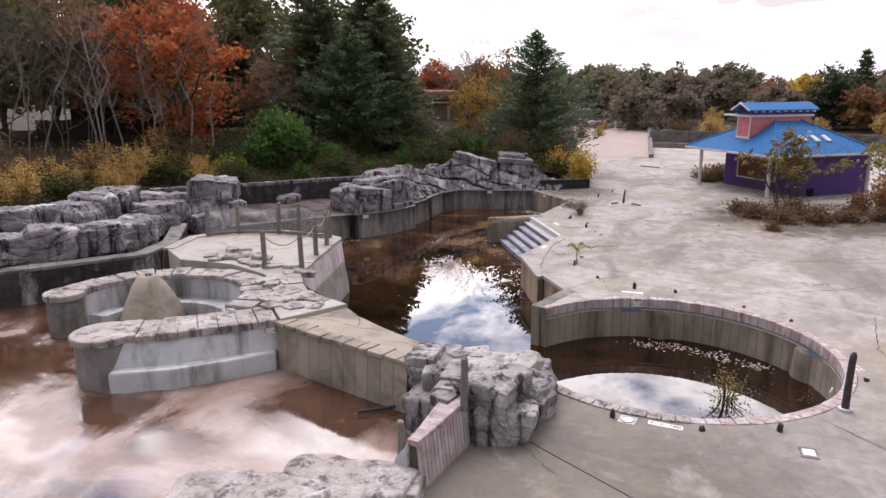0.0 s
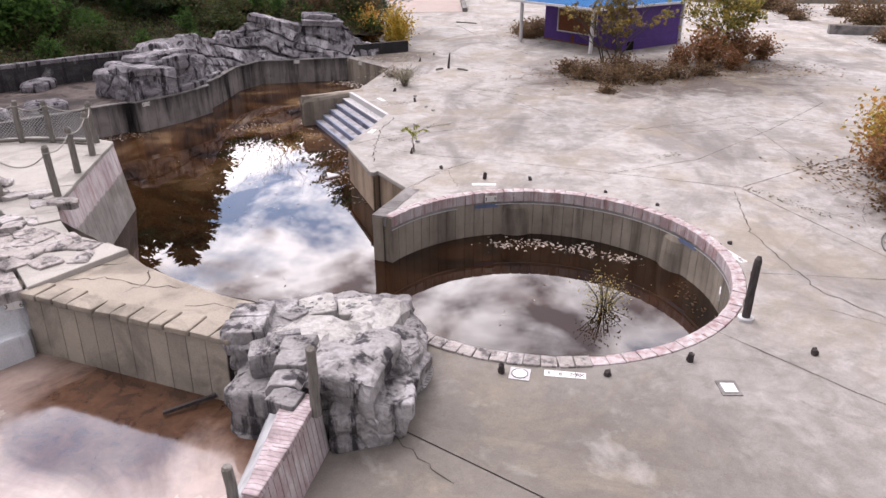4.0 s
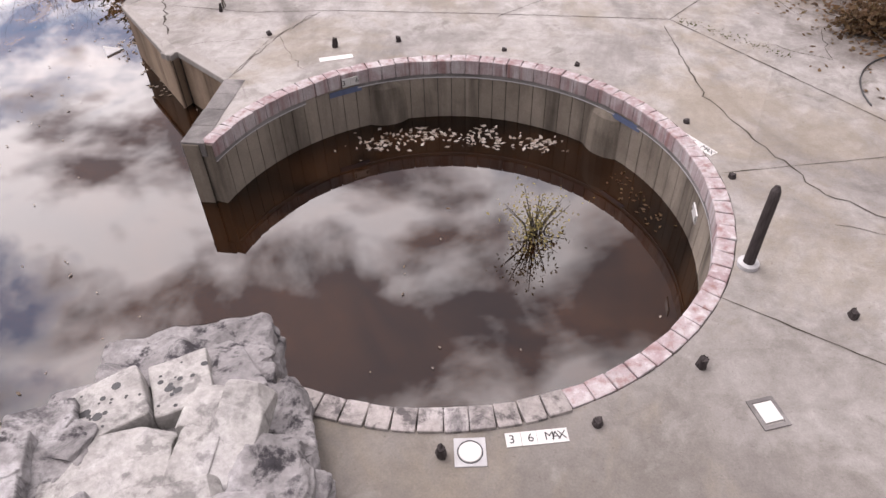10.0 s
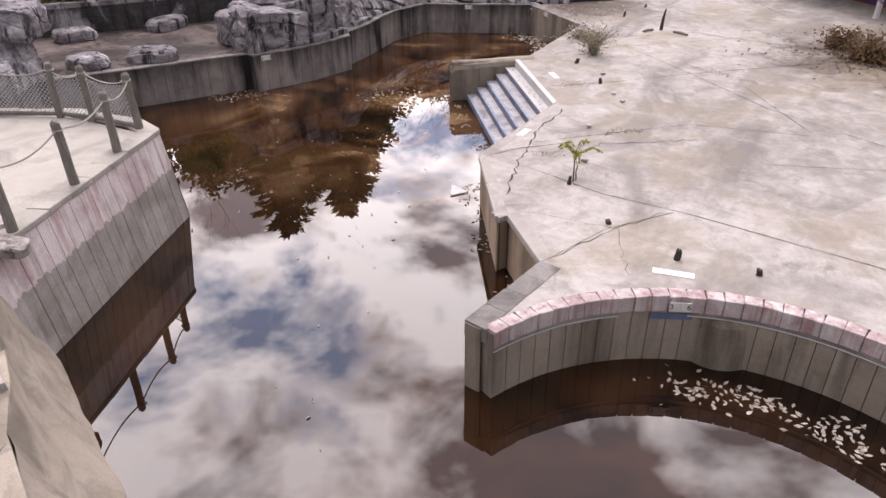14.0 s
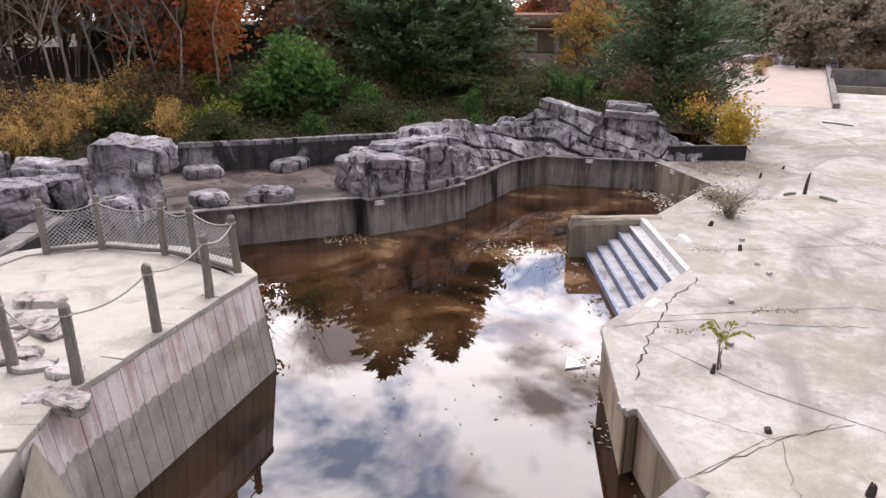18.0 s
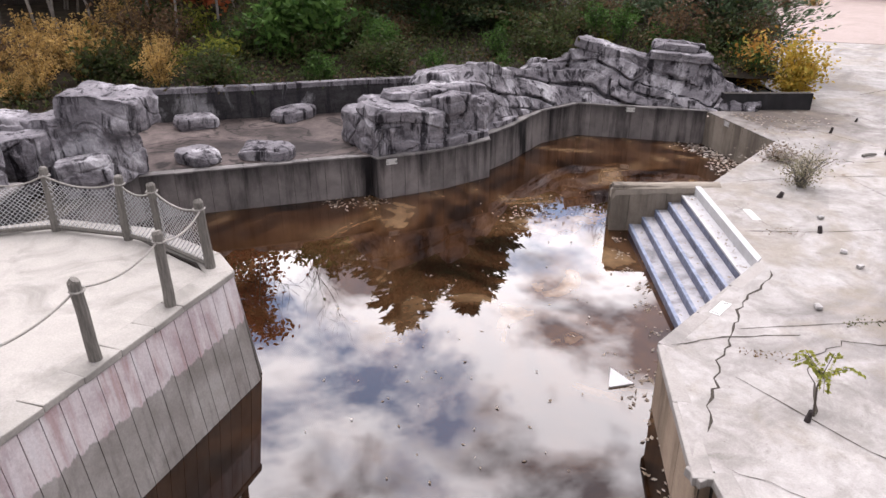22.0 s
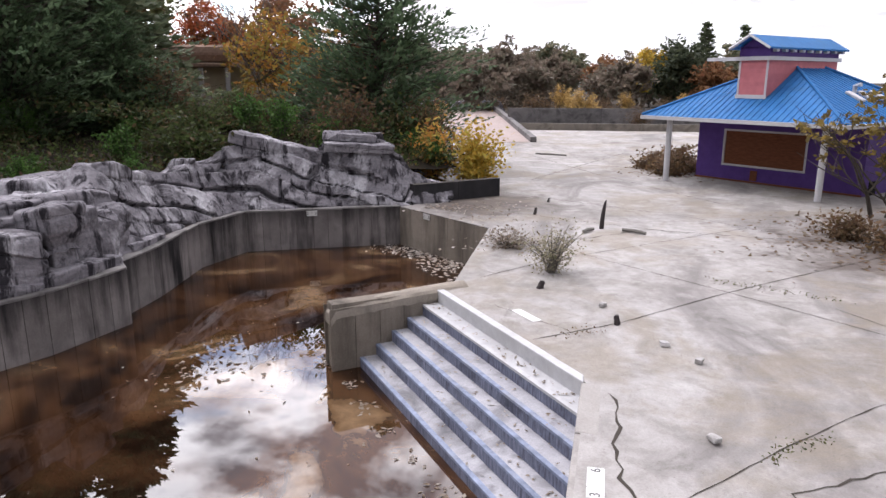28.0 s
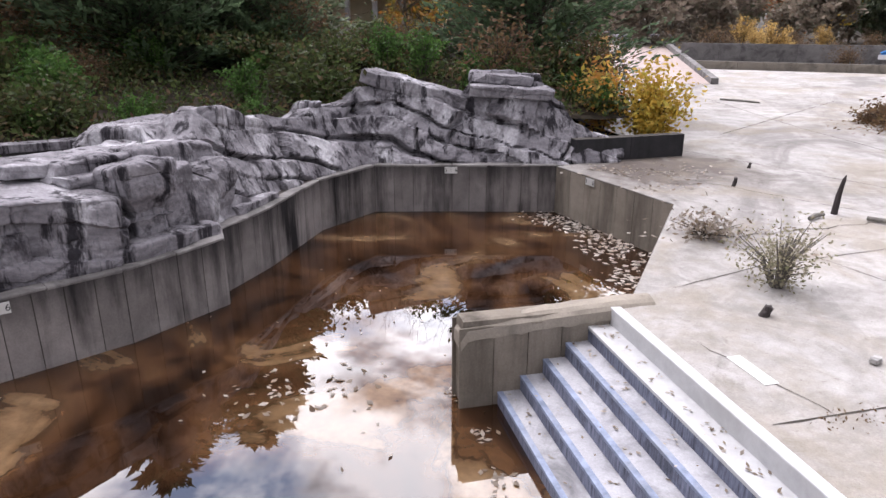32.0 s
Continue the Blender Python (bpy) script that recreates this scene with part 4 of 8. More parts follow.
DECK = CIRCLE + JOGS + LEFT[:2] + [(-9.4, 33.0), (-13.2, 37.5), (-17.2, 48.5), (-15.6, 50.4), (-10.2, 52.2), (-12.6, 62.0), (70.0, 66.0), (70.0, -30.0), (-10.0, -30.0), (-8.0, -6.0), (-6.0, -1.9), (-3.4, 0.0), (-2.2, 1.5)] + UPPER[-3:]

# ---------------------------------------------------------------- ground, beds, water
bm = bmesh.new()
outer = [bm.verts.new((900 * math.cos(2 * math.pi * k / 48), 30 + 900 * math.sin(2 * math.pi * k / 48), -0.07)) for k in range(48)]
inner = [bm.verts.new((x, y, -0.07)) for x, y in HOLE]
edges = [bm.edges.new((r[i], r[(i + 1) % len(r)])) for r in (outer, inner) for i in range(len(r))]
bmesh.ops.triangle_fill(bm, edges=edges, use_beauty=True)
tagged(part("ground", bm, M_SOIL), "dark soil under leaf litter and weeds", "ground", kind="structure")

lower = [(-4.2, 5.0), (4.4, 4.6), (4.4, 13.4), (-3.2, 13.4), (-3.2, 16), (-6, 23), (-8.2, 29.5), (-11.5, 31), (-17, 29.5), (-17, 23), (-20, 14.8), (-17.5, 10.0), (-12, 7.5), (-7, 5.4)]
tagged(part("pool_bed", prism(HOLE, BED - 0.2, BED), M_MUD), "muddy brown pool bottom with sand patches", "pool bed", kind="structure")
bm = bmesh.new()
bm.faces.new([bm.verts.new((x, y, WATER)) for x, y in lower])
bmesh.ops.triangulate(bm, faces=bm.faces[:])
for f in bm.faces:
    f.normal_update()
water = link("water", [v.co.copy() for v in bm.verts], [tuple(v.index for v in (f.verts if f.normal.z > 0 else reversed(f.verts[:]))) for f in (bm.verts.index_update(), bm.faces)[1]], M_WATER)
bm.free()
tagged(water, "still brown standing water mirroring the cloudy sky", "water", kind="structure")
upper = [(-16.6, 9.7), (-13, 8.5), (-7.2, 5.4), (-3.9, 4.2), (-1.9, 3.4), (-1.7, 1.5), (-1.7, -0.6), (-5.2, -2.4), (-8, -5), (-16, -7.4), (-20, -1), (-17.9, 3.6), (-16.7, 5.8), (-16, 7.5), (-16.8, 9.3)]
tagged(part("basin_floor", prism(upper, UP - 0.3, UP), M_BASIN), "wet pinkish basin floor with rust-brown silt", "pool floor", kind="structure")

# ---------------------------------------------------------------- deck slabs
deck = tagged(part("deck", prism(DECK, -0.24, -0.02), M_JOINT), "cracked pale concrete pool deck with dirty joints", "deck", kind="structure")
bm = bmesh.new()
bm.faces.new([bm.verts.new((x, y, 0)) for x, y in DECK])
SEAMS = [((-9.0, 42.0), (20.0, 36.0)), ((12.0, -20.0), (14.5, 40.0)), ((22.0, -20.0), (26.0, 60.0)), ((-10.0, 50.0), (60.0, 48.0)), ((-1.6, 3.7), (6.0, 0.6))]
for (ax, ay), (bx, by) in SEAMS:
    d = Vector((bx - ax, by - ay, 0)).normalized()
    bmesh.ops.bisect_plane(bm, geom=bm.verts[:] + bm.edges[:] + bm.faces[:], plane_co=(ax, ay, 0), plane_no=(-d.y, d.x, 0))
slabs = [[v.co.copy() for v in f.verts] for f in bm.faces]
bm.free()
for co in slabs:
    clean = [(c.x, c.y) for i, c in enumerate(co) if (c - co[i - 1]).length > 0.02]
    if len(clean) < 3 or abs(sum(clean[i - 1][0] * clean[i][1] - clean[i][0] * clean[i - 1][1] for i in range(len(clean)))) < 0.12:
        continue
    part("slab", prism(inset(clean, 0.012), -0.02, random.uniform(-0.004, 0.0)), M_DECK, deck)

# open cracks in the slabs
def crack(pts, seed, wide=0.02, name="crack", stray=0.03, z=0.0045, parent=None):
    rnd = random.Random(seed)
    line = resample(pts, 0.16)
    line = [p + Vector((rnd.gauss(0, stray), rnd.gauss(0, stray))) for p in line]
    vs, fs = [], []
    for i, p in enumerate(line):
        d = (line[min(i + 1, len(line) - 1)] - line[max(i - 1, 0)]).normalized()
        w = wide * rnd.uniform(0.25, 1.0) * (0.3 if i in (0, len(line) - 1) else 1)
        q = Vector((-d.y, d.x)) * w
        vs += [(p.x + q.x, p.y + q.y, z), (p.x - q.x, p.y - q.y, z)]
        if i:
            fs.append((2 * i - 2, 2 * i - 1, 2 * i + 1, 2 * i))
    return link(name, vs, fs, M_JOINT, parent or deck)


for k, (pts, w) in enumerate([
    ([(-5.87, 19.09), (-5.87, 17.74), (-5.67, 16.72), (-5.46, 15.58), (-5.0, 14.2)], 0.04), ([(-4.84, 17.16), (-5.57, 16.54), (-6.17, 15.7)], 0.03),
    ([(4.4, 13.81), (4.35, 11.54), (4.54, 10.5), (5.15, 8.63), (6.23, 7.69)], 0.025), ([(7.17, 13.46), (6.9, 12.3), (5.84, 13.04)], 0.015), ([(-4.1, 15.3), (-4.6, 16.6), (-4.3, 17.4), (-2.6, 18.6)], 0.03),
    ([(-3.4, 12.5), (-2.9, 13.9), (-2.2, 15.0)], 0.018), ([(-2.2, 12.6), (-2.9, 13.9), (-4.6, 13.7)], 0.012), ([(-7.9, 25.9), (-5.0, 28.5), (-1.0, 28.0)], 0.035), ([(2.0, 19.0), (6.0, 22.0), (9.5, 21.0)], 0.03),
    ([(7.0, 16.0), (9.0, 12.5), (12.0, 9.0)], 0.03), ([(-0.2, 2.7), (-1.2, 3.3), (-2.0, 2.9)], 0.015), ([(5.0, 8.0), (8.0, 7.0), (11.0, 8.5)], 0.012), ([(-7.7, 22.0), (-6.4, 21.0)], 0.012)]):
    crack([Vector(p) for p in pts], 40 + k, w * 0.6)

# sawn joints between the pours
for k, (pts, w) in enumerate([
    ([(-5.17, 15.5), (-3.48, 15.05), (-1.98, 15.02), (1.3, 14.6), (4.58, 14.09)], 0.012), ([(4.58, 14.09), (7.15, 9.8), (9.6, 5.6)], 0.017), ([(4.58, 14.09), (6.67, 16.26), (8.2, 17.6)], 0.014), ([(1.3, 14.45), (3.79, 16.29), (6.4, 20.12), (9.0, 24.5)], 0.014),
    ([(-1.13, 17.9), (0.32, 18.47), (5.67, 20.76), (9.0, 22.0)], 0.012), ([(-2.4, 23.0), (-0.43, 20.03)], 0.015), ([(3.95, 9.2), (7.0, 9.5), (9.2, 9.7)], 0.008), ([(3.18, 6.88), (4.78, 5.68), (7.2, 4.0)], 0.014),
    ([(-8.2, 23.5), (-7.17, 24.91), (-3.77, 28.14), (-0.6, 31.0)], 0.012), ([(-6.95, 20.6), (-5.73, 21.59), (-3.94, 23.52), (-2.6, 24.8), (0.2, 27.4)], 0.016), ([(-6.4, 25.67), (-3.99, 23.63), (-1.66, 21.5), (3.19, 18.8), (5.9, 20.2)], 0.013),
    ([(-5.6, 16.76), (-4.23, 18.24), (-2.96, 19.48), (-0.43, 20.03)], 0.012), ([(-3.5, 12.3), (-3.0, 13.82), (-2.17, 14.95)], 0.009), ([(-8.6, 36.4), (-6.8, 41.7), (-5.0, 47.0)], 0.025), ([(-9.2, 33.4), (-3.8, 30.4), (1.5, 25.6)], 0.015), ([(0.8, 26.6), (5.87, 20.3), (7.06, 14.0)], 0.012), ([(2.0, 23.5), (7.2, 29.2), (12.0, 34.2)], 0.02), ([(-9.4, 30.4), (-6.6, 29.2), (-3.77, 28.14)], 0.012), ([(-2.6, 32.6), (-6.4, 38.8), (-9.8, 45.6)], 0.02)]):
    crack([Vector(p) for p in pts], 240 + k, w, "joint", 0.004)

# ---------------------------------------------------------------- walls of the lower pool
panel_wall("round_pool_wall", arc(PC, PR, 160, -20, 46), BED, -0.02, M_WALL, "round plunge pool wall of scored grey concrete", step=0.41, thick=0.26, side=-1, coping=M_COPE, cope=(0.2, 0.26), cope_step=0.36, up=0.14)
panel_wall("round_pool_near_wall", arc(PC, PR, -20, -72, 13), BED, -0.02, M_WALL, "near side of the round plunge pool wall", step=0.41, thick=0.26, side=-1, coping=M_COPE, cope=(0.2, 0.26), cope_step=0.36, up=0.14)
panel_wall("round_pool_rock_wall", arc(PC, PR, -72, -122, 13), BED, -0.02, M_WALL, "grey carved-stone edged part of the round pool wall", step=0.41, thick=0.26, side=-1, coping=M_FLAG, cope=(0.24, 0.28), cope_step=0.36, up=0.2)
line_ring = tagged(new("waterline_tiles"), "dark mortar band and thin white line under the coping", "tile band", kind="structure")
for r0, r1, z0, z1, mt in ((PR - 0.016, PR + 0.05, -0.3, -0.17, M_COPEG), (PR - 0.02, PR + 0.05, -0.318, -0.3, M_WHITE)):
    for a0, a1 in ((160, 128), (112.5, 37), (29, -72)):
        part("band", prism(arc(PC, r0, a0, a1, 24) + arc(PC, r1, a1, a0, 24), z0, z1), mt, line_ring)
for a in (104, 40):
    bx, by = PC.x + (PR + 0.45) * math.cos(radians(a)), PC.y + (PR + 0.45) * math.sin(radians(a))
    v, f = tube([(bx, by, BED), (bx, by, -0.7), (bx, by, -0.42), (bx, by, -0.24)], [0.6, 0.58, 0.54, 0.43], 28)
    tagged(link("wall_bulge", v, f, M_WALL), "rounded plaster bulge on the pool wall", "wall bulge", kind="structure")
panel_wall("spit_wall", JOGS[:2], BED, -0.02, M_WALL, "rough concrete wall of the deck's pointed spit", step=0.5, side=1, coping=M_COPEG, cope=(0.34, 0.26), up=0.12, thick=0.25)
panel_wall("channel_east_wall", JOGS[1:6], BED, -0.025, M_WALLE, "brown-stained concrete channel wall below the deck", step=0.8, side=1, thick=0.2, coping=M_SLAB, cope=(0.2, 0.12), cope_step=1.2, proud=0.05, up=0.2)
panel_wall("channel_end_wall", [JOGS[7], JOGS[8], LEFT[0], LEFT[1]], BED, -0.025, M_WALL, "grey concrete wall at the channel's end", step=0.6, side=1, thick=0.25)
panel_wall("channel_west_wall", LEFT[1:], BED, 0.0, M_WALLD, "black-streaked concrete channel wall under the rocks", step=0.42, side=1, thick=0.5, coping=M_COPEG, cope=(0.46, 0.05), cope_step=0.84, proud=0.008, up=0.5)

# depth markers: white tile pairs with black digits
def text_mesh(body, size, name, material, parent):
    cu = bpy.data.curves.new(name, "FONT")
    cu.body, cu.size, cu.extrude, cu.align_x, cu.align_y = body, size, 0.001, "CENTER", "CENTER"
    tmp = bpy.data.objects.new(name, cu)
    scene.collection.objects.link(tmp)
    me = bpy.data.meshes.new_from_object(tmp.evaluated_get(bpy.context.evaluated_depsgraph_get()))
    bpy.data.objects.remove(tmp)
    me.materials.clear()
    me.materials.append(material)
    ob = new(name, me)
    ob.parent = parent
    return ob


def marker(m, text="3 6", wide=0.3, high=0.15):
    t = thing("depth_marker", "white depth marker tiles with black digits", "depth marker", "depth markers")
    t.matrix_basis = m
    for k in range(max(1, round(wide / high))):
        w = wide / max(1, round(wide / high))
        boxes("tile", [(-wide / 2 + k * w + 0.002, -wide / 2 + (k + 1) * w - 0.002, -high / 2, high / 2, -0.01, 0.008)], M_TILE, t, bevel=0.002)
    for k, ch in enumerate(text):
        if ch != " ":
            tx = text_mesh(ch, high * 0.85, "digit", M_BLACK, t)
            tx.location = ((k - (len(text) - 1) / 2) * wide * 0.8 / max(2, len(text) - 1), 0, 0.009)
    return t


def wall_pose(x, y, z, yaw):
    """On an upright face whose outward way is yaw degrees from +x."""
    return pose(x, y, z, 90, 0, yaw + 90)


an = math.atan2(12.25 - PC.y, -1.35 - PC.x)
for x, y, z, yaw in ((PC.x + (PR - 0.06) * math.cos(an), PC.y + (PR - 0.06) * math.sin(an), -0.14, math.degrees(an) + 180), (-13.95, 29.14, -0.1, -65), (-15.77, 24.4, -0.1, 5), (-15.76, 19.42, -0.09, -28), (-10.7, 29.35, -0.1, -130), (3.45, 8.6, -0.2, 170)):
    marker(wall_pose(x, y, z, yaw))
marker(pose(0.88, 5.17, 0.0, 0, 0, 4), "3  6  MAX", 0.6, 0.15)
marker(pose(3.85, 9.9, 0.0, 0, 0, -60), "3 6  MAX", 0.6, 0.15)
marker(pose(-1.68, 12.93 + 0.05, 0.0, 0, 0, 12), "", 0.6, 0.15)
marker(pose(-6.05, 17.2, 0.0, 0, 0, 90), "3 6", 0.5, 0.16)
marker(pose(-7.15, 21.6, 0.0, 0, 0, -50), "", 0.6, 0.16)
for k, a in enumerate((116, 33)):
    bm = bmesh.new()
    box(bm, -0.3, 0.3, -0.012, 0.02, -0.05, 0.05, bevel=0.004)
    ob = tagged(part("tile_band", bm, M_BLUE), "faded blue tile strip set in the pool wall", "tile band")
    ob.matrix_basis = Matrix.Translation((PC.x + (PR - 0.005) * math.cos(radians(a)), PC.y + (PR - 0.005) * math.sin(radians(a)), -0.33)) @ pose(0, 0, 0, 0, 0, a + 90)

# ---------------------------------------------------------------- steps and wing wall
steps = tagged(new("pool_steps"), "worn concrete entry steps with blue-painted nosings", "steps", kind="structure")
U = Vector((-6.2 + 8.72, 19.33 - 22.5)).normalized()
N = Vector((-U.y, U.x)) * -1
A0 = Vector((-8.72, 22.5))


def tread_end(off):
    """Where a line off metres out meets the wall that ends the steps."""
    a = A0 + N * off
    return a + U * ((-6.22 - a.x) / U.x)


def wing_end(off):
    a, b = Vector((-8.62, 23.0)), Vector((-10.4, 21.55))
    d = (b - a).normalized()
    p = A0 + N * off
    k = ((p.x - a.x) * d.y - (p.y - a.y) * d.x) / (U.y * d.x - U.x * d.y)
    return p + U * k


RUN, RISE = 0.285, 0.19
for i in range(6):
    z = -RISE * (i + 1)
    o0, o1 = RUN * i + 0.03, RUN * (i + 1) + 0.03
    a, b, c, d = wing_end(o0 - 0.05), tread_end(o0 - 0.05), tread_end(o1), wing_end(o1)
    part("tread", prism([a, d, c, b], BED, z - 0.002, 0.012), M_WHITE if i == 0 else M_STEP, steps)
    e, f = tread_end(o1 - 0.06), wing_end(o1 - 0.06)
    g, h = tread_end(o1 + 0.012), wing_end(o1 + 0.012)
    part("nosing", prism([f, h, g, e], z - 0.035, z + 0.003, 0.006), M_WHITE if i == 0 else M_STEPB, steps, "blue-painted nosing" if i else "white-painted nosing")
    if i < 5:
        g2, h2 = tread_end(o1 + 0.006), wing_end(o1 + 0.006)
        e2, f2 = tread_end(o1 - 0.02), wing_end(o1 - 0.02)
        part("riser", prism([f2, h2, g2, e2], z - RISE, z - 0.036), M_RISER, steps)
part("top_kerb", prism([wing_end(-0.1), wing_end(0.035), tread_end(0.035), tread_end(-0.1)], -0.2, 0.02, 0.015), M_WHITE, steps, "white-painted top kerb")
wing = tagged(new("wing_wall"), "rough-topped concrete wing wall beside the steps", "wall", kind="structure")
wa, wb = Vector((-8.5, 23.1)), Vector((-10.42, 21.58))
wd = (wb - wa).normalized()
wq = Vector((-wd.y, wd.x))
bm = prism([wa - wq * 0.02, wb - wq * 0.02, wb + wq * 0.28, wa + wq * 0.28], BED, 0.02, 0.06)
part("wing_core", bm, M_WALL, wing)
for k in range(5):
    p0 = wa + wd * (0.35 + 0.43 * k)
    for q0 in (0.30, -0.04):
        pa, pb = p0 + wd * 0.005, p0 + wd * 0.425
        part("panel", prism([pa + wq * (q0 - 0.012), pb + wq * (q0 - 0.012), pb + wq * (q0 + 0.012), pa + wq * (q0 + 0.012)], BED, -0.06), M_WALL, wing)
vs, fs, long = [], [], 30
for i in range(long + 1):
    g = i / long
    p = wa + wd * (-0.02 + 2.5 * g)
    drop = -0.1 * g ** 2 - (0.12 if i == long else 0.0)
    for k in range(9):
        an_k = math.pi * k / 8
        w = 0.02 * noise.noise(Vector((g * 9, k * 0.7, 1)))
        c = p + wq * (0.13 - (0.2 + w) * math.cos(an_k))
        vs.append((c.x, c.y, -0.06 + drop + (0.13 + w) * math.sin(an_k) - (0.06 if k in (0, 8) else 0) - 0.07 * (k in (0, 8)) * abs(noise.noise(Vector((g * 22, k, 5))))))
for i in range(long):
    for k in range(8):
        fs.append((9 * i + k, 9 * i + k + 9, 9 * i + k + 10, 9 * i + k + 1))
fs += [tuple(range(9)), tuple(9 * long + k for k in range(8, -1, -1))]
link("cap", vs, fs, M_TAN, wing, "rough rounded plaster cap with drips")

# ---------------------------------------------------------------- island, ring and bridge
ISLAND = [(-11.75, 11.75), (-9.95, 7.85), (-8.4, 6.6), (-6.9, 6.22), (-7.55, 4.6), (-8.6, 5.4), (-9.2, 6.4), (-10.6, 7.3), (-12.2, 7.65), (-14.0, 7.3), (-15.4, 8.0), (-16.2, 9.7), (-15.5, 10.8), (-14.0, 11.65)]
island = tagged(part("island_platform", prism(ISLAND, BED, ISLE - 0.02, 0.03), M_ISLE), "raised concrete island platform between the pools", "platform", kind="structure")
panel_wall("island_wall", [(-9.0, 7.05), (-9.7, 7.75), (-11.5, 12.0), (-12.2, 12.2), (-14.0, 12.0), (-15.65, 11.1), (-16.3, 9.7), (-15.6, 8.0)], BED, ISLE - 0.03, M_PINKW, "pink-painted sloping concrete island wall", step=0.27, side=-1, lean=0.28, thick=0.4, coping=M_ISLE, cope=(0.36, 0.1), cope_step=0.6)
panel_wall("bridge_front_wall", [(-7.62, 4.55), (-3.8, 4.02)], UP - 0.1, 0.64, M_TAN, "scored tan concrete wall of the footbridge", step=0.36, side=-1, thick=0.3, lean=0.05)
bridge = tagged(part("bridge_slab", prism([(-7.6, 4.66), (-3.7, 4.16), (-3.6, 5.05), (-4.5, 5.2), (-5.4, 5.5), (-6.3, 5.85), (-7.0, 6.3), (-7.6, 6.6)], BED, 0.66, 0.03), M_TAN), "cracked tan concrete footbridge slab", "bridge", kind="structure")
for k in range(11):
    x = -7.66 + 0.36 * k
    bm = bmesh.new()
    box(bm, 0.18 * chance(k, 3) - 0.09 if k else 0, 0.345 + 0.18 * chance(k + 1, 3) - 0.09, 0, 0.33 + 0.14 * chance(k, 8), -0.05, 0.045 + 0.02 * chance(k, 5), bevel=0.03)
    for v in bm.verts:
        v.co += Vector(noise.noise_vector((v.co + Vector((k * 2, 7, 0))) * 6)) * 0.025
    ob = part("edge_stone", bm, M_TAN, bridge)
    ob.matrix_basis = pose(x, 4.5 - 0.139 * (x + 7.6), 0.64, 0, 0, -7.9)

for k, pts in enumerate(([(-7.3, 5.1), (-6.6, 5.35), (-6.1, 5.2), (-5.2, 5.25)], [(-6.1, 4.9), (-5.9, 5.3), (-6.2, 5.75)], [(-4.9, 4.75), (-4.4, 4.95), (-3.8, 4.7)], [(-7.2, 5.6), (-6.7, 5.9)])):
    crack([Vector(p) for p in pts], 520 + k, 0.014, z=0.664, parent=bridge)

# battered north side of the bridge, rough under its edge
TOPS = [(-9.3, 7.35), (-8.3, 6.85), (-7.3, 6.42), (-6.3, 5.85), (-5.4, 5.5), (-4.5, 5.2), (-3.4, 5.05)]
FEET = [(-9.6, 8.0), (-8.5, 7.6), (-7.5, 7.2), (-6.5, 6.85), (-5.6, 6.55), (-4.6, 6.2), (-3.4, 5.9)]
vs = []
for i in range(25):
    g = i / 4
    j = min(5, int(g))
    a, b = Vector(TOPS[j]).lerp(Vector(TOPS[j + 1]), g - j), Vector(FEET[j]).lerp(Vector(FEET[j + 1]), g - j)
    for k in range(9):
        q = k / 8
        p = a.lerp(b, q ** 1.25)
        w = 0.05 * noise.noise(Vector((p.x * 2.2, p.y * 2.2, q * 3)))
        vs.append((p.x, p.y + w, 0.645 - 1.9 * q + 0.6 * w))
link("batter", vs, [(9 * i + k, 9 * i + k + 1, 9 * i + k + 10, 9 * i + k + 9) for i in range(24) for k in range(8)], M_TAN, bridge, "rough sloping side of the footbridge")

RC = (-11.6, 4.5)
ring = tagged(new("ring_wall"), "curved stone-topped seat wall with pale plaster faces", "seat wall", kind="structure")
def ring_piece(name, r0, r1, a0, a1, z0, z1, mat, k, bevel=0.0, parent=None):
    o = arc(RC, r1, a0, a1, k)
    i = arc(RC, r0, a1, a0, k)
    return part(name, prism(o + i, z0, z1, bevel), mat, parent or ring)
ring_piece("backrest", 2.13, 2.36, 8, 198, UP - 0.1, 0.62, M_BENCH, 26)
ring_piece("seat", 1.62, 2.14, 5, 194, UP - 0.1, 0.02, M_BENCH, 26)
ring_piece("outer_face", 2.34, 2.78, 8, 200, UP - 0.1, 0.6, M_COPEG, 26)
for k in range(17):
    a0 = 10 + 11 * k
    rs = random.uniform(-0.05, 0.05)
    ring_piece("coping_stone", 2.08 + rs, 2.84 + rs, a0 + 0.3, a0 + 10.7, 0.58, 0.72 + random.uniform(-0.02, 0.03), M_FLAG, 3, 0.05)
ARM = [(-7.66, 4.62), (-8.36, 3.72), (-8.98, 2.98), (-9.95, 2.1)]
FOOT = [(-7.54, 4.37), (-8.1, 3.4), (-8.75, 2.52), (-9.72, 1.72)]
arm = tagged(new("bench_wall"), "pale blue-white plaster bench wall with a stone top", "seat wall", kind="structure")
def shift(path, dx, dy):
    return [(x + dx, y + dy) for x, y in path]
part("seat", prism(FOOT + shift(ARM, -0.1, 0.1)[::-1], UP - 0.1, 0.06, 0.06), M_BENCH, arm)
MID = [((a[0] * 0.6 + b[0] * 0.4), (a[1] * 0.6 + b[1] * 0.4)) for a, b in zip(ARM, FOOT)]
bm = bmesh.new()
lo = [bm.verts.new((x, y, 0.03)) for x, y in MID]
hi = [bm.verts.new((x, y, 0.6)) for x, y in ARM]
bk = [bm.verts.new((x - 0.25, y + 0.25, 0.6)) for x, y in ARM]
bl = [bm.verts.new((x - 0.25, y + 0.25, 0.03)) for x, y in ARM]
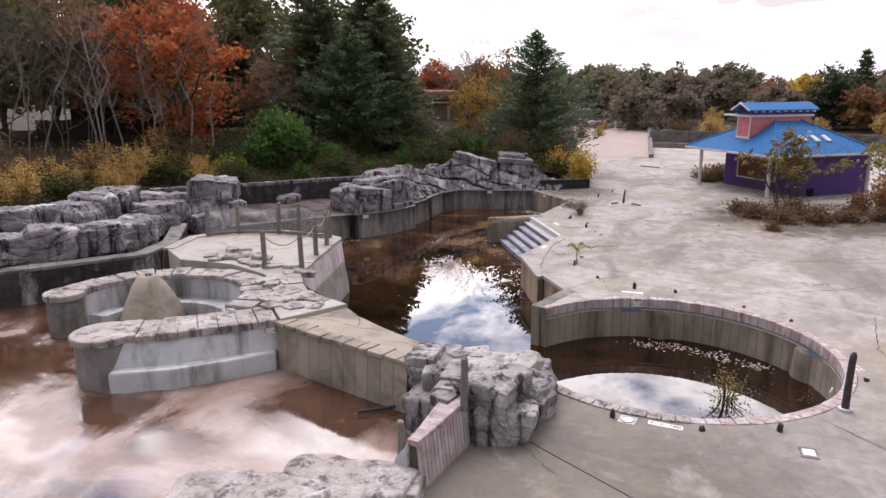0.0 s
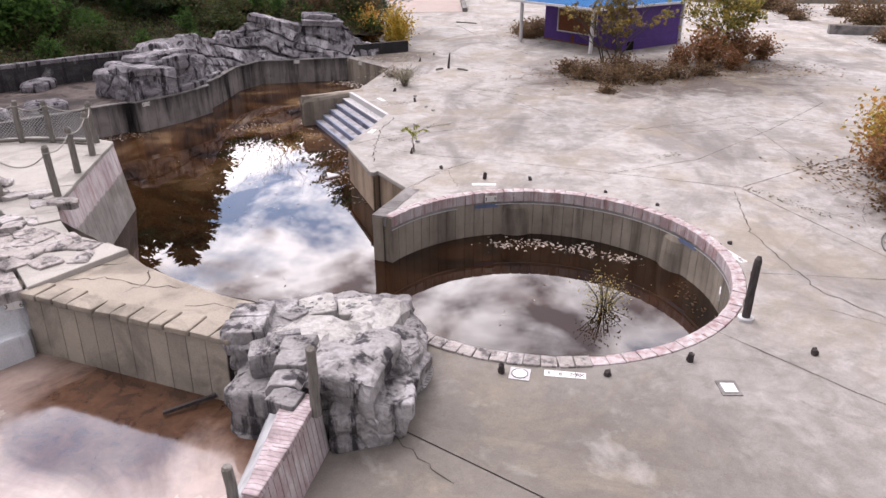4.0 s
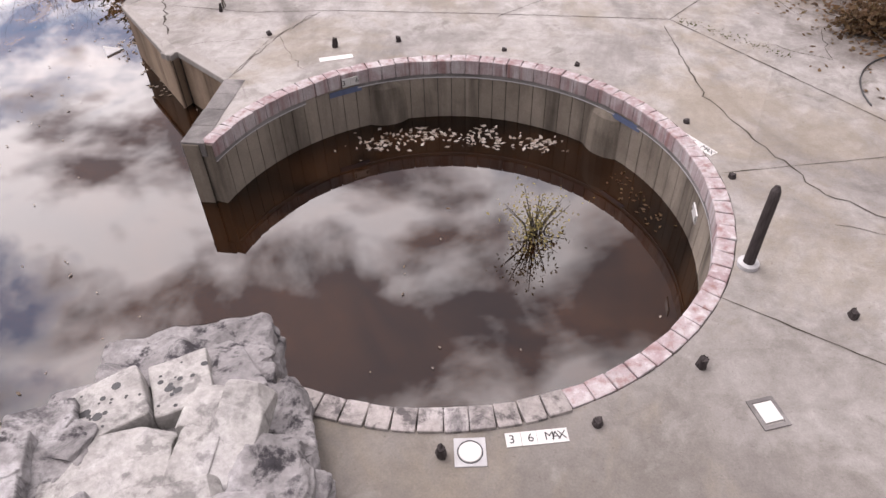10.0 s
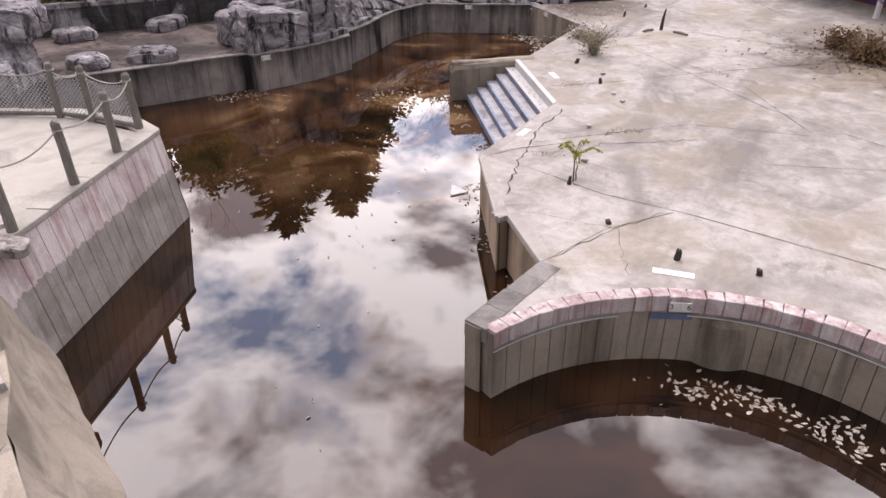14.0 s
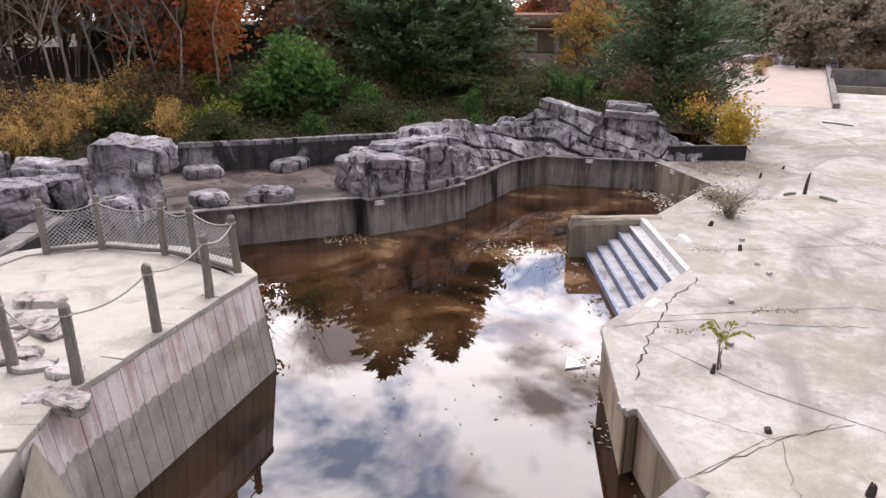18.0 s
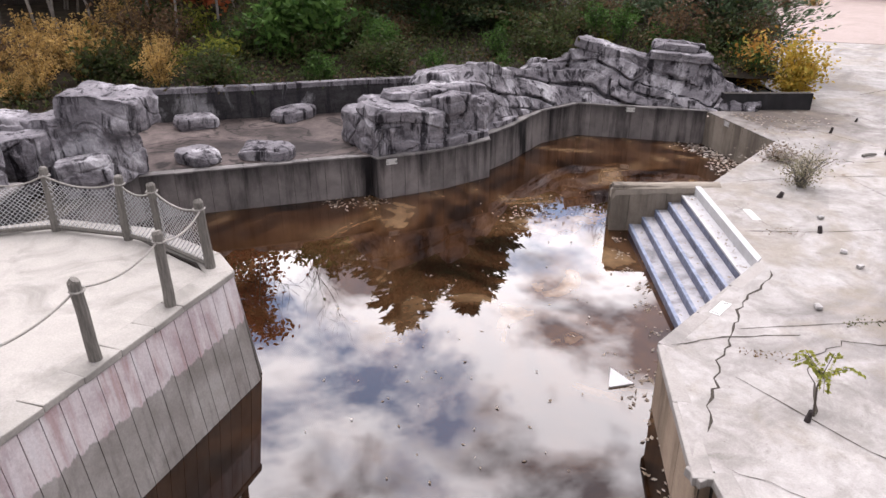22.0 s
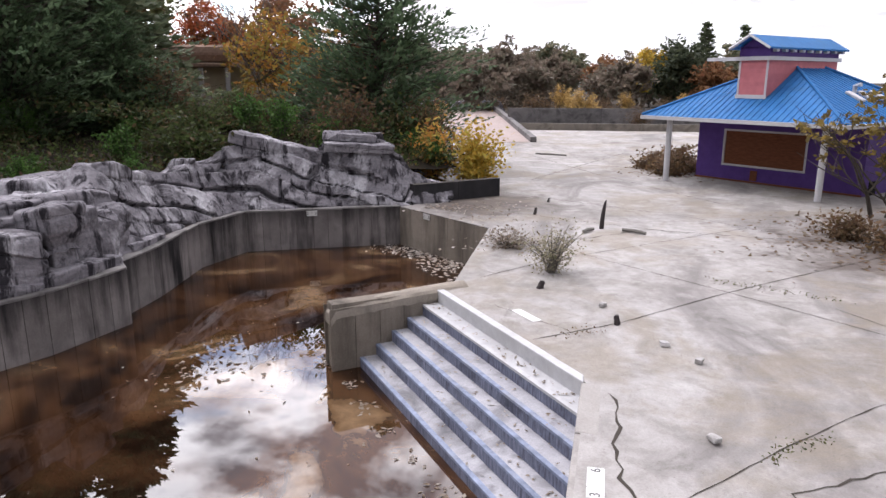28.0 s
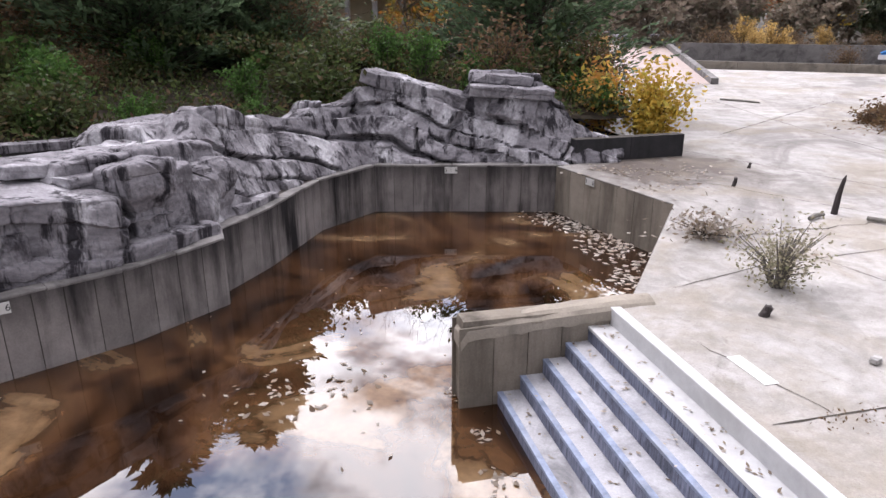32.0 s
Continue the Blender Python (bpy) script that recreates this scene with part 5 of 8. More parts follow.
for i in range(3):
    for r0, r1 in ((lo, hi), (hi, bk), (bk, bl), (bl, lo)):
        bm.faces.new((r0[i], r0[i + 1], r1[i + 1], r1[i]))
bm.faces.new((lo[0], hi[0], bk[0], bl[0])), bm.faces.new((lo[3], hi[3], bk[3], bl[3]))
part("backrest", bm, M_BENCH, arm)
part("rear_face", prism(shift(ARM, -0.1, 0.1) + shift(ARM, -0.75, 0.75)[::-1], UP - 0.1, 0.6), M_TAN, arm)
line = resample([Vector(p) for p in ARM], 0.42)
for k in range(len(line) - 1):
    p0, p1 = line[k], line[k + 1]
    d = (p1 - p0).normalized()
    q = Vector((-d.y, d.x))
    rs = random.uniform(-0.04, 0.04)
    part("coping_stone", prism([p0 + d * 0.004 + q * (0.06 + rs), p1 - d * 0.004 + q * (0.06 + rs), p1 - d * 0.004 - q * 1.05, p0 + d * 0.004 - q * 1.05], 0.56, 0.72 + random.uniform(-0.02, 0.03), 0.05), M_FLAG, arm)
part("end_post", prism(arc((-10.42, 2.2), 0.62, 0, 360, 14)[:-1], UP - 0.1, 0.57, 0.05), M_COPEG, arm)
part("cap_stone", prism(arc((-10.42, 2.2), 0.69, 0, 360, 14)[:-1], 0.57, 0.72, 0.05), M_FLAG, arm)
part("end_post", prism(arc((-14.0, 3.6), 0.46, 0, 360, 14)[:-1], UP - 0.1, 0.57, 0.05), M_COPEG, ring)
part("cap_stone", prism(arc((-14.0, 3.6), 0.52, 0, 360, 14)[:-1], 0.57, 0.72, 0.05), M_FLAG, ring)
marker(wall_pose(-7.72, 4.42, 0.5, -55), "3 6", 0.26, 0.13)
# cone
bm = bmesh.new()
bmesh.ops.create_cone(bm, cap_ends=True, segments=28, radius1=0.95, radius2=0.28, depth=1.35)
bmesh.ops.subdivide_edges(bm, edges=bm.edges[:], cuts=3, use_grid_fill=True)
for v in bm.verts:
    v.co += v.co.normalized() * (0.07 * noise.noise(v.co * 2.2)) + Vector((0, 0, 0.0))
    v.co.z -= 0.1 * (v.co.xy.length / 0.5) ** 2 * (1 if v.co.z > 0.6 else 0)
ob = tagged(part("fountain_cone", bm, M_TAN, smooth=True), "tan stone cone fountain in the ring pool", "fountain")
ob.location = (-12.75, 5.2, UP + 0.67)
ob = rock("nozzle_stone", 0, 0, 0.68, (0.16, 0.14, 0.1), 5, sub=2, parent=ob)

# flat stones on the island's near end
mound = tagged(new("stone_mound"), "weathered flagstones heaped on the island's edge", "stones")
rnd = random.Random(5)
MOUND = [(-7.75, 5.0), (-7.15, 5.95), (-7.7, 6.3), (-8.7, 6.6), (-9.5, 7.05), (-10.3, 7.0), (-9.35, 6.2), (-8.75, 5.3)]
def inside(poly, x, y):
    hit = False
    for (ax, ay), (bx, by) in zip(poly, poly[1:] + poly[:1]):
        if (ay > y) != (by > y) and x < ax + (bx - ax) * (y - ay) / (by - ay):
            hit = not hit
    return hit
laid = []
for k in range(420):
    x, y = rnd.uniform(-10.4, -7.1), rnd.uniform(5.0, 7.4)
    if not inside(MOUND, x, y) or any((x - u) ** 2 + (y - w) ** 2 < 0.13 for u, w in laid):
        continue
    laid.append((x, y))
    ledge_rock("stone", x, y, 0.71 + rnd.uniform(-0.02, 0.03), (rnd.uniform(0.42, 0.62), rnd.uniform(0.36, 0.5), 0.18), 300 + k, (rnd.uniform(-3, 3), rnd.uniform(-3, 3), rnd.uniform(0, 180)), M_FLAG, mound, layers=1, sub=3, rough=0.02, chops=6, sharp=10.0, ledges=0.3)
for k in range(10):
    rock("stone", -13.4 + 0.42 * k + rnd.uniform(-0.1, 0.1), 7.9 + rnd.uniform(-0.2, 0.3), 0.75, (rnd.uniform(0.4, 0.7), 0.4, 0.2), 400 + k, (0, 0, rnd.uniform(0, 60)), M_FLAG, mound, sub=2)
for k, (x, y) in enumerate(((-11.9, 8.6), (-13.2, 8.9), (-12.5, 8.4))):
    rock("stone", x, y, 0.76, (0.8, 0.5, 0.22), 420 + k, (0, 0, 40 * k), M_FLAG, mound, sub=3)

# ---------------------------------------------------------------- fence on the island
def post_mesh(h, r, seed):
    rd = random.Random(seed)
    pts = [(0.01 * rd.gauss(0, 1) * (z > 0), 0.01 * rd.gauss(0, 1) * (z > 0), z) for z in (0, 0.25 * h, 0.6 * h, 0.97 * h, h)]
    v, f = tube(pts, [r * 1.06, r, r * 0.97, r * 0.95, r * 0.7], 10)
    return v, f


FP = [(-9.95, 8.15), (-10.62, 9.6), (-11.2, 10.85), (-11.85, 11.85), (-13.1, 11.75), (-13.9, 11.55), (-15.2, 10.9), (-15.8, 10.05)]
fence = thing("rope_fence", "grey wooden posts strung with rope and wire netting", "fence")
for k, (x, y) in enumerate(FP + [(-11.0, 7.75)]):
    v, f = post_mesh(1.12, 0.075, k)
    ob = link("post", v, f, M_WOOD, fence)
    ob.location = (x, y, ISLE - 0.02)
    ob.rotation_euler = (random.uniform(-0.04, 0.04), random.uniform(-0.04, 0.04), 0)
    rg = [(0.085 * math.cos(q), 0.085 * math.sin(q), 0) for q in [2 * math.pi * j / 10 for j in range(11)]]
    v, f = tube(rg, [0.014] * 11, 5)
    r = link("rope_loop", v, f, M_ROPE, ob)
    r.location = (0, 0, 0.98)
def sag(a, b, z, dip, r=0.015):
    pts = [(a[0] + (b[0] - a[0]) * s, a[1] + (b[1] - a[1]) * s, z - dip * 4 * s * (1 - s)) for s in [i / 10 for i in range(11)]]
    return tube(pts, [r] * 11, 6)
for a, b in zip(FP, FP[1:]):
    v, f = sag(a, b, ISLE + 0.97, 0.14)
    link("rope", v, f, M_ROPE, fence)
v, f = sag(FP[0], (-11.0, 7.75), ISLE + 0.97, 0.3)
link("rope", v, f, M_ROPE, fence)
for a, b in zip(FP[3:], FP[4:]):
    d = Vector((b[0] - a[0], b[1] - a[1]))
    ln, pcs = d.length, []
    d.normalize()
    for sgn in (1, -1):
        k = 0
        while k * 0.09 < ln + 0.85:
            s0 = k * 0.09 if sgn > 0 else k * 0.09
            p = []
            for zz in (0.06, 0.9):
                s = s0 - (zz - 0.06) if sgn > 0 else s0 - 0.84 + (zz - 0.06)
                p.append((s, zz))
            (sa, za), (sb, zb) = p
            lo, hi = 0.0, ln
            if sa != sb:
                def cut(s):
                    return za + (zb - za) * (s - sa) / (sb - sa)
                s_min, s_max = max(min(sa, sb), lo), min(max(sa, sb), hi)
                if s_max - s_min > 0.02:
                    q = [(s_min, cut(s_min)), (s_max, cut(s_max))]
                    pcs.append(tube([(a[0] + d.x * s, a[1] + d.y * s, ISLE + z - 0.1 * 4 * (s / ln) * (1 - s / ln) * (z / 0.9)) for s, z in q], [0.006] * 2, 3))
            k += 1
    v, f = merge(pcs)
    link("netting", v, f, M_NET, fence, "sagging diamond wire netting")
    v, f = tube([(a[0], a[1], ISLE + 0.06), (b[0], b[1], ISLE + 0.06)], [0.04, 0.04], 6)
    link("bottom_rail", v, f, M_WOOD, fence)

# ---------------------------------------------------------------- front rock mass and pink wall
frock = tagged(new("front_rock"), "pale grey artificial rock mass at the bridge end", "rock")
# place, top height, size, turn, tilt to the south and east, beds
FR = [(-2.5, 4.5, 0.36, (2.3, 2.2, 1.1), 4, 0, 0, 3), (-2.55, 5.75, 0.3, (1.7, 1.9, 0.8), 8, 9, 0, 2), (-1.78, 3.6, 1.05, (1.2, 1.25, 1.35), 6, -3, 2, 4), (-1.55, 3.25, 0.62, (0.8, 0.5, 0.75), 24, 0, 4, 3),
      (-1.45, 4.35, 0.72, (0.62, 1.1, 0.95), -6, 3, 5, 3), (-1.6, 5.15, 0.42, (0.75, 0.95, 0.7), 14, 8, 4, 2), (-3.4, 4.55, 0.66, (0.95, 1.1, 0.7), 12, 0, -3, 2), (-1.3, 3.6, 0.62, (0.5, 0.85, 0.85), 12, 0, 8, 3), (-1.22, 4.3, 0.5, (0.42, 0.9, 0.7), -4, 0, 8, 2)]
for k, (x, y, top, s, tz, ts, te, beds) in enumerate(FR):
    ledge_rock("block", x, y, top - s[2] / 2, s, 60 + k, (-ts, te, tz), M_ROCKL, frock, layers=beds, sub=5, rough=0.07, chops=6, foot=0.25 if k in (2, 7, 8) else 0.0)
# flat plates lying on the mass
FP2 = [(-1.75, 4.87, 0.76, (0.42, 0.95, 0.24), -10, -12, 0), (-2.1, 5.2, 0.66, (0.34, 0.52, 0.2), -12, 8, 0), (-2.06, 4.66, 0.72, (0.36, 0.62, 0.2), -8, -8, 0), (-1.92, 4.0, 1.02, (0.6, 0.55, 0.2), 20, -10, 4), (-2.75, 4.45, 0.64, (1.05, 1.1, 0.22), 12, 2, 0), (-2.36, 4.1, 0.82, (0.4, 0.55, 0.34), -4, 0, -4),
       (-2.46, 5.62, 0.5, (0.56, 0.85, 0.26), 22, 10, 0), (-3.02, 5.28, 0.6, (0.72, 0.7, 0.26), 30, 6, -4), (-3.5, 5.05, 0.68, (0.62, 0.4, 0.32), 16, 0, 0), (-3.68, 4.66, 0.82, (0.6, 0.44, 0.3), 10, 0, -3), (-3.62, 4.28, 0.78, (0.62, 0.46, 0.36), 14, 0, -4), (-3.2, 4.9, 0.66, (0.42, 0.42, 0.3), -12, 0, 0),
       (-3.1, 3.92, 0.72, (0.5, 0.5, 0.36), 25, 0, -5), (-2.72, 5.95, 0.36, (0.7, 0.5, 0.3), 40, 14, 0), (-2.2, 6.0, 0.28, (0.5, 0.6, 0.3), 30, 14, 6), (-1.95, 5.62, 0.44, (0.45, 0.5, 0.3), 35, 10, 8), (-3.35, 5.45, 0.46, (0.6, 0.4, 0.3), 20, 10, 0), (-2.85, 6.35, 0.16, (0.5, 0.5, 0.25), 35, 16, 0), (-2.42, 3.1, 0.88, (0.46, 0.36, 0.3), 8, 0, -4), (-2.48, 3.48, 0.92, (0.5, 0.38, 0.34), 4, 0, -4), (-2.58, 3.84, 0.9, (0.5, 0.36, 0.34), 14, 0, -3), (-2.92, 4.1, 0.78, (0.46, 0.4, 0.34), 30, 0, 0), (-2.3, 2.78, 0.86, (0.4, 0.3, 0.2), -6, 0, 0)]
for k, (x, y, top, s, tz, ts, te) in enumerate(FP2):
    ob = ledge_rock("plate", x, y, top - s[2] / 2 + 0.01, s, 160 + k, (-ts, te, tz), M_PLATE if k < 8 else M_ROCKL, frock, layers=1, rough=0.018, chops=4, sharp=18.0, ledges=0.25)
    if k in (6, 7):
        tree = BVHTree.FromPolygons([v.co for v in ob.data.vertices], [tuple(f.vertices) for f in ob.data.polygons])
        rp = random.Random(k)
        for q in range(17):
            e = Vector((x + rp.gauss(0, s[0] * 0.22), y + rp.gauss(0, s[1] * 0.22), 3))
            hit = tree.ray_cast(e, Vector((0, 0, -1)))
            if hit[0] is not None and hit[1].z > 0.6:
                r0 = 0.012 + 0.035 * rp.random() ** 2
                v, f = tube([hit[0] - hit[1] * 0.04, hit[0] + hit[1] * 0.003], [r0, r0], 9)
                link("pit_hole", v, f, M_BLACK, ob)
PW = [(-1.93, 1.3), (-1.94, 2.0), (-1.95, 2.95)]
panel_wall("pink_garden_wall", PW, -0.05, 0.76, M_GARDEN, "low pink-grey scored wall beside the deck", step=0.11, side=-1, thick=0.14, lean=0.09, coping=M_GARDENC, cope=(0.17, 0.1), cope_step=0.6)
tagged(part("wall_ledge", prism([(-2.05, 1.26), (-2.07, 2.95), (-2.37, 2.95), (-2.07, 1.26)], -0.3, 0.79, 0.015), M_GARDENC), "stamped ledge behind the garden wall", "wall", kind="structure")
# white plaster slope on the basin side of that wall
vs = []
for i in range(7):
    y = 1.3 + 0.48 * i
    for k in range(5):
        q = k / 4
        vs.append((-2.06 - 0.66 * q ** 0.8 - 0.09 * i, y + 0.04 * noise.noise(Vector((y, q, 3))), 0.76 - 1.2 * q + 0.05 * noise.noise(Vector((y * 2, q * 3, 0)))))
vs += [(-2.04, 1.3, -0.5), (-2.3, 4.18, -0.5), (-2.04, 1.3, 0.7), (-2.3, 4.18, 0.7)]
fs = [(5 * i + k, 5 * i + k + 1, 5 * i + k + 6, 5 * i + k + 5) for i in range(6) for k in range(4)] + [(0, 1, 2, 3, 4, 35, 37), (30, 38, 36, 34, 33, 32, 31)]
tagged(link("plaster_slope", vs, fs, M_BENCH), "white plaster slope down into the basin", "pool wall", kind="structure")
for k, (x, y, top, s, tz) in enumerate(((-2.45, 0.85, 0.36, (1.3, 0.95, 0.5), 8), (-3.3, 0.75, 0.3, (1.0, 0.8, 0.45), -12), (-2.5, 0.05, 0.34, (1.1, 0.8, 0.5), 20), (-3.5, -0.05, 0.3, (1.2, 0.9, 0.5), 4), (-4.4, -0.4, 0.26, (1.2, 0.9, 0.5), 30), (-3.0, -0.75, 0.3, (1.2, 0.8, 0.5), -10), (-1.95, 1.0, 0.28, (0.5, 0.6, 0.4), 15))):
    ledge_rock("slab", x, y, top - s[2] / 2, s, 110 + k, (2, -2, tz), M_FLAG, frock, layers=2, rough=0.03, chops=5, sharp=14.0, ledges=0.6)
for k, (x, y, ln, a) in enumerate(((-1.5, 1.1, 0.7, 35), (-1.3, 0.95, 0.55, 20), (-1.15, 1.2, 0.5, 55))):
    bm = bmesh.new()
    box(bm, -ln / 2, ln / 2, -0.06, 0.06, 0, 0.025, bevel=0.004)
    ob = tagged(part("loose_board", bm, M_WHITE), "broken white board lying on the deck", "board", "broken boards")
    ob.matrix_basis = pose(x, y, 0.003 + 0.026 * k, 0, 0, a)
for x, y, z, h in ((-1.9, 2.74, 0.68, 0.94), (-2.28, 1.43, 0.3, 0.7)):
    v, f = post_mesh(h, 0.062, int(h * 100))
    ob = link("wooden_post", v, f, M_WOOD)
    ob.location = (x, y, z)
    tagged(ob, "weathered grey fence post standing in the rock", "post", "lone posts")

# ---------------------------------------------------------------- rocks and beach on the west side
panel_wall("basin_west_wall", UPPER[:6], UP - 0.1, 0.66, M_BACKW, "dark stained basin wall below the boulders", step=0.5, side=1, thick=0.5, coping=M_COPEG, cope=(0.5, 0.1), cope_step=0.7)
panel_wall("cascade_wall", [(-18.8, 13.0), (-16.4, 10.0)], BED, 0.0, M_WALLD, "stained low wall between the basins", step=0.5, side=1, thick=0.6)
BEACH = [(-15.7, 23.2), (-15.6, 20.9), (-16.25, 19.35), (-16.85, 18.85), (-19.55, 14.35), (-21.5, 13.6), (-25.2, 15.4), (-24.4, 16.9), (-22.4, 19.6), (-20.5, 22.6), (-18.0, 25.5), (-16.0, 26.5)]
tagged(part("beach_slab", prism(BEACH, -0.3, 0.03), M_BEACH), "brown stained concrete play terrace", "terrace", kind="structure")
BACK = [(-25.4, 15.2), (-24.3, 16.8), (-22.3, 19.5), (-20.4, 22.5), (-18.6, 25.0), (-17.4, 27.4)]
panel_wall("terrace_back_wall", BACK, 0.0, 1.0, M_BACKW, "blackened retaining wall with white lime stains", step=1.6, side=-1, thick=0.35, coping=M_ROCK, cope=(0.34, 0.16), cope_step=1.1)
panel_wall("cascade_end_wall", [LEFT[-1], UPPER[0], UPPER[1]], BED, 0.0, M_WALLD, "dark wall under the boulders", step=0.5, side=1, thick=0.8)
panel_wall("black_kerb_wall", [(-11.4, 30.75), (-9.2, 32.7)], -0.1, 0.55, M_BLACKW, "low blackened retaining wall", step=1.2, side=-1, thick=0.3)
marker(wall_pose(-24.9, 16.05, 0.7, -35))
marker(wall_pose(-20.9, 21.75, 0.7, -35))
for k, (x, y, s) in enumerate(((-19.33, 15.85, (1.15, 0.8, 0.5)), (-18.3, 17.3, (1.35, 0.85, 0.5)), (-22.6, 17.7, (1.25, 0.9, 0.6)), (-21.3, 20.4, (1.5, 0.9, 0.55)))):
    tagged(ledge_rock("terrace_stone", x, y, 0.16, (s[0] * 1.05, s[1] * 1.05, s[2] * 0.95), 200 + k, (0, 0, 30 * k + 10), M_ROCK, layers=3, sub=4, rough=0.05, chops=7, sharp=3.6), "layered grey play stone on the terrace", "stone", "terrace stones")

outcrop = tagged(new("rock_outcrop"), "layered grey artificial rock outcrop above the channel", "rock")
RIDGE = [(-15.35, 22.9), (-15.45, 24.3), (-15.9, 26.6), (-15.6, 28.4), (-13.95, 29.2), (-11.7, 30.2), (-10.2, 31.2)]
rnd = random.Random(21)
seed = 500
strata_cliff("cliff", RIDGE, [(0, 1.0), (0.6, 1.25), (1.3, 1.72), (2.1, 1.7), (2.6, 1.5), (3.3, 1.42), (4.2, 1.2), (4.9, 1.4), (5.4, 1.32), (5.8, 1.85), (6.7, 1.7), (7.5, 1.5), (7.9, 1.8), (8.4, 2.0), (9.5, 1.9), (9.8, 1.6), (10.2, 1.35), (10.6, 0.85), (11.2, 0.5), (11.9, 0.35)], 19, 0.6, 0.58, 2.6, 21, M_ROCK, outcrop, wide=1.7, proud=0.34)
# distance along, set back, height of centre, size, tilt, beds
RB = [(1.5, 2.3, 0.72, (2.3, 1.8, 1.7), 4, 2), (6.55, 1.6, 1.62, (2.8, 1.1, 0.36), 15, 1), (3.0, 1.45, 1.2, (3.0, 1.0, 0.4), 17, 1), (8.8, 1.45, 1.62, (2.1, 1.5, 0.3), 3, 2), (8.6, 1.6, 1.88, (1.6, 1.2, 0.24), 4, 1), (0.5, 0.62, 0.5, (0.75, 0.7, 1.1), 0, 1), (1.6, 0.4, 0.06, (1.5, 0.5, 0.2), 2, 1), (8.75, 0.6, 0.1, (1.6, 0.6, 0.26), 0, 1)]
for d, back, z, s, tilt, beds in RB:
    p, t = along(RIDGE, d)
    q = Vector((-t.y, t.x))
    p = p + q * back
    seed += 1
    ledge_rock("block", p.x, p.y, z, s, seed, (rnd.uniform(-3, 3), tilt, math.degrees(math.atan2(t.y, t.x)) + rnd.uniform(-4, 4)), M_ROCK, outcrop, layers=beds, sub=5 if max(s) > 1.3 else 4, rough=0.06)
promontory = tagged(new("rock_promontory"), "blocky grey artificial rock on the wall's bulge", "rock")
PROM = [(-15.95, 19.2), (-15.3, 20.9), (-15.0, 22.55)]
PB = [(0.95, 0.85, 0.42, (2.2, 1.3, 1.05), 2, 2, 0), (0.98, 0.82, 0.98, (2.25, 1.25, 0.32), 8, 1, 0), (0.4, 0.62, 0.3, (1.0, 0.9, 0.85), 0, 1, 0), (1.65, 0.55, 0.3, (1.0, 0.8, 0.75), 4, 2, 0), (1.0, 0.5, 0.12, (0.9, 0.6, 0.45), 0, 1, 0), (2.62, 0.5, 0.1, (1.1, 0.8, 0.36), 0, 1, 0), (2.6, 0.6, 0.4, (0.5, 0.5, 0.8), 0, 1, 0), (2.58, 0.6, 0.96, (0.95, 0.9, 0.8), 0, 1, 0.3), (3.2, 0.72, 0.6, (0.55, 0.65, 1.2), 0, 1, 0.15), (3.35, 0.42, 0.08, (0.75, 0.5, 0.26), 0, 1, 0), (3.75, 0.9, 0.5, (0.6, 0.7, 1.05), 2, 1, 0.1),
      (1.5, 1.9, 0.6, (2.7, 1.3, 1.15), 3, 2, 0), (2.4, 1.55, 1.1, (1.6, 0.9, 0.6), 0, 1, 0), (2.3, 1.3, 0.6, (1.5, 0.9, 1.2), 0, 2, 0), (0.35, 1.6, 0.5, (1.3, 1.4, 1.05), 0, 2, 0), (1.9, 1.75, 1.28, (1.6, 0.9, 0.22), 3, 1, 0), (3.6, 1.7, 0.7, (1.6, 1.3, 1.4), 2, 2, 0)]
for k, (d, back, z, s, tilt, beds, foot) in enumerate(PB):
    p, t = along(PROM, d)
    q = Vector((-t.y, t.x))
    p = p + q * back
    ledge_rock("block", p.x, p.y, z, s, 620 + k, (rnd.uniform(-3, 3), tilt, math.degrees(math.atan2(t.y, t.x)) + rnd.uniform(-5, 5)), M_ROCK, promontory, layers=beds, sub=5 if max(s) > 0.9 else 4, rough=0.05, foot=foot)
boulders = tagged(new("boulder_row"), "row of blocky grey artificial boulders along the basin", "rock")
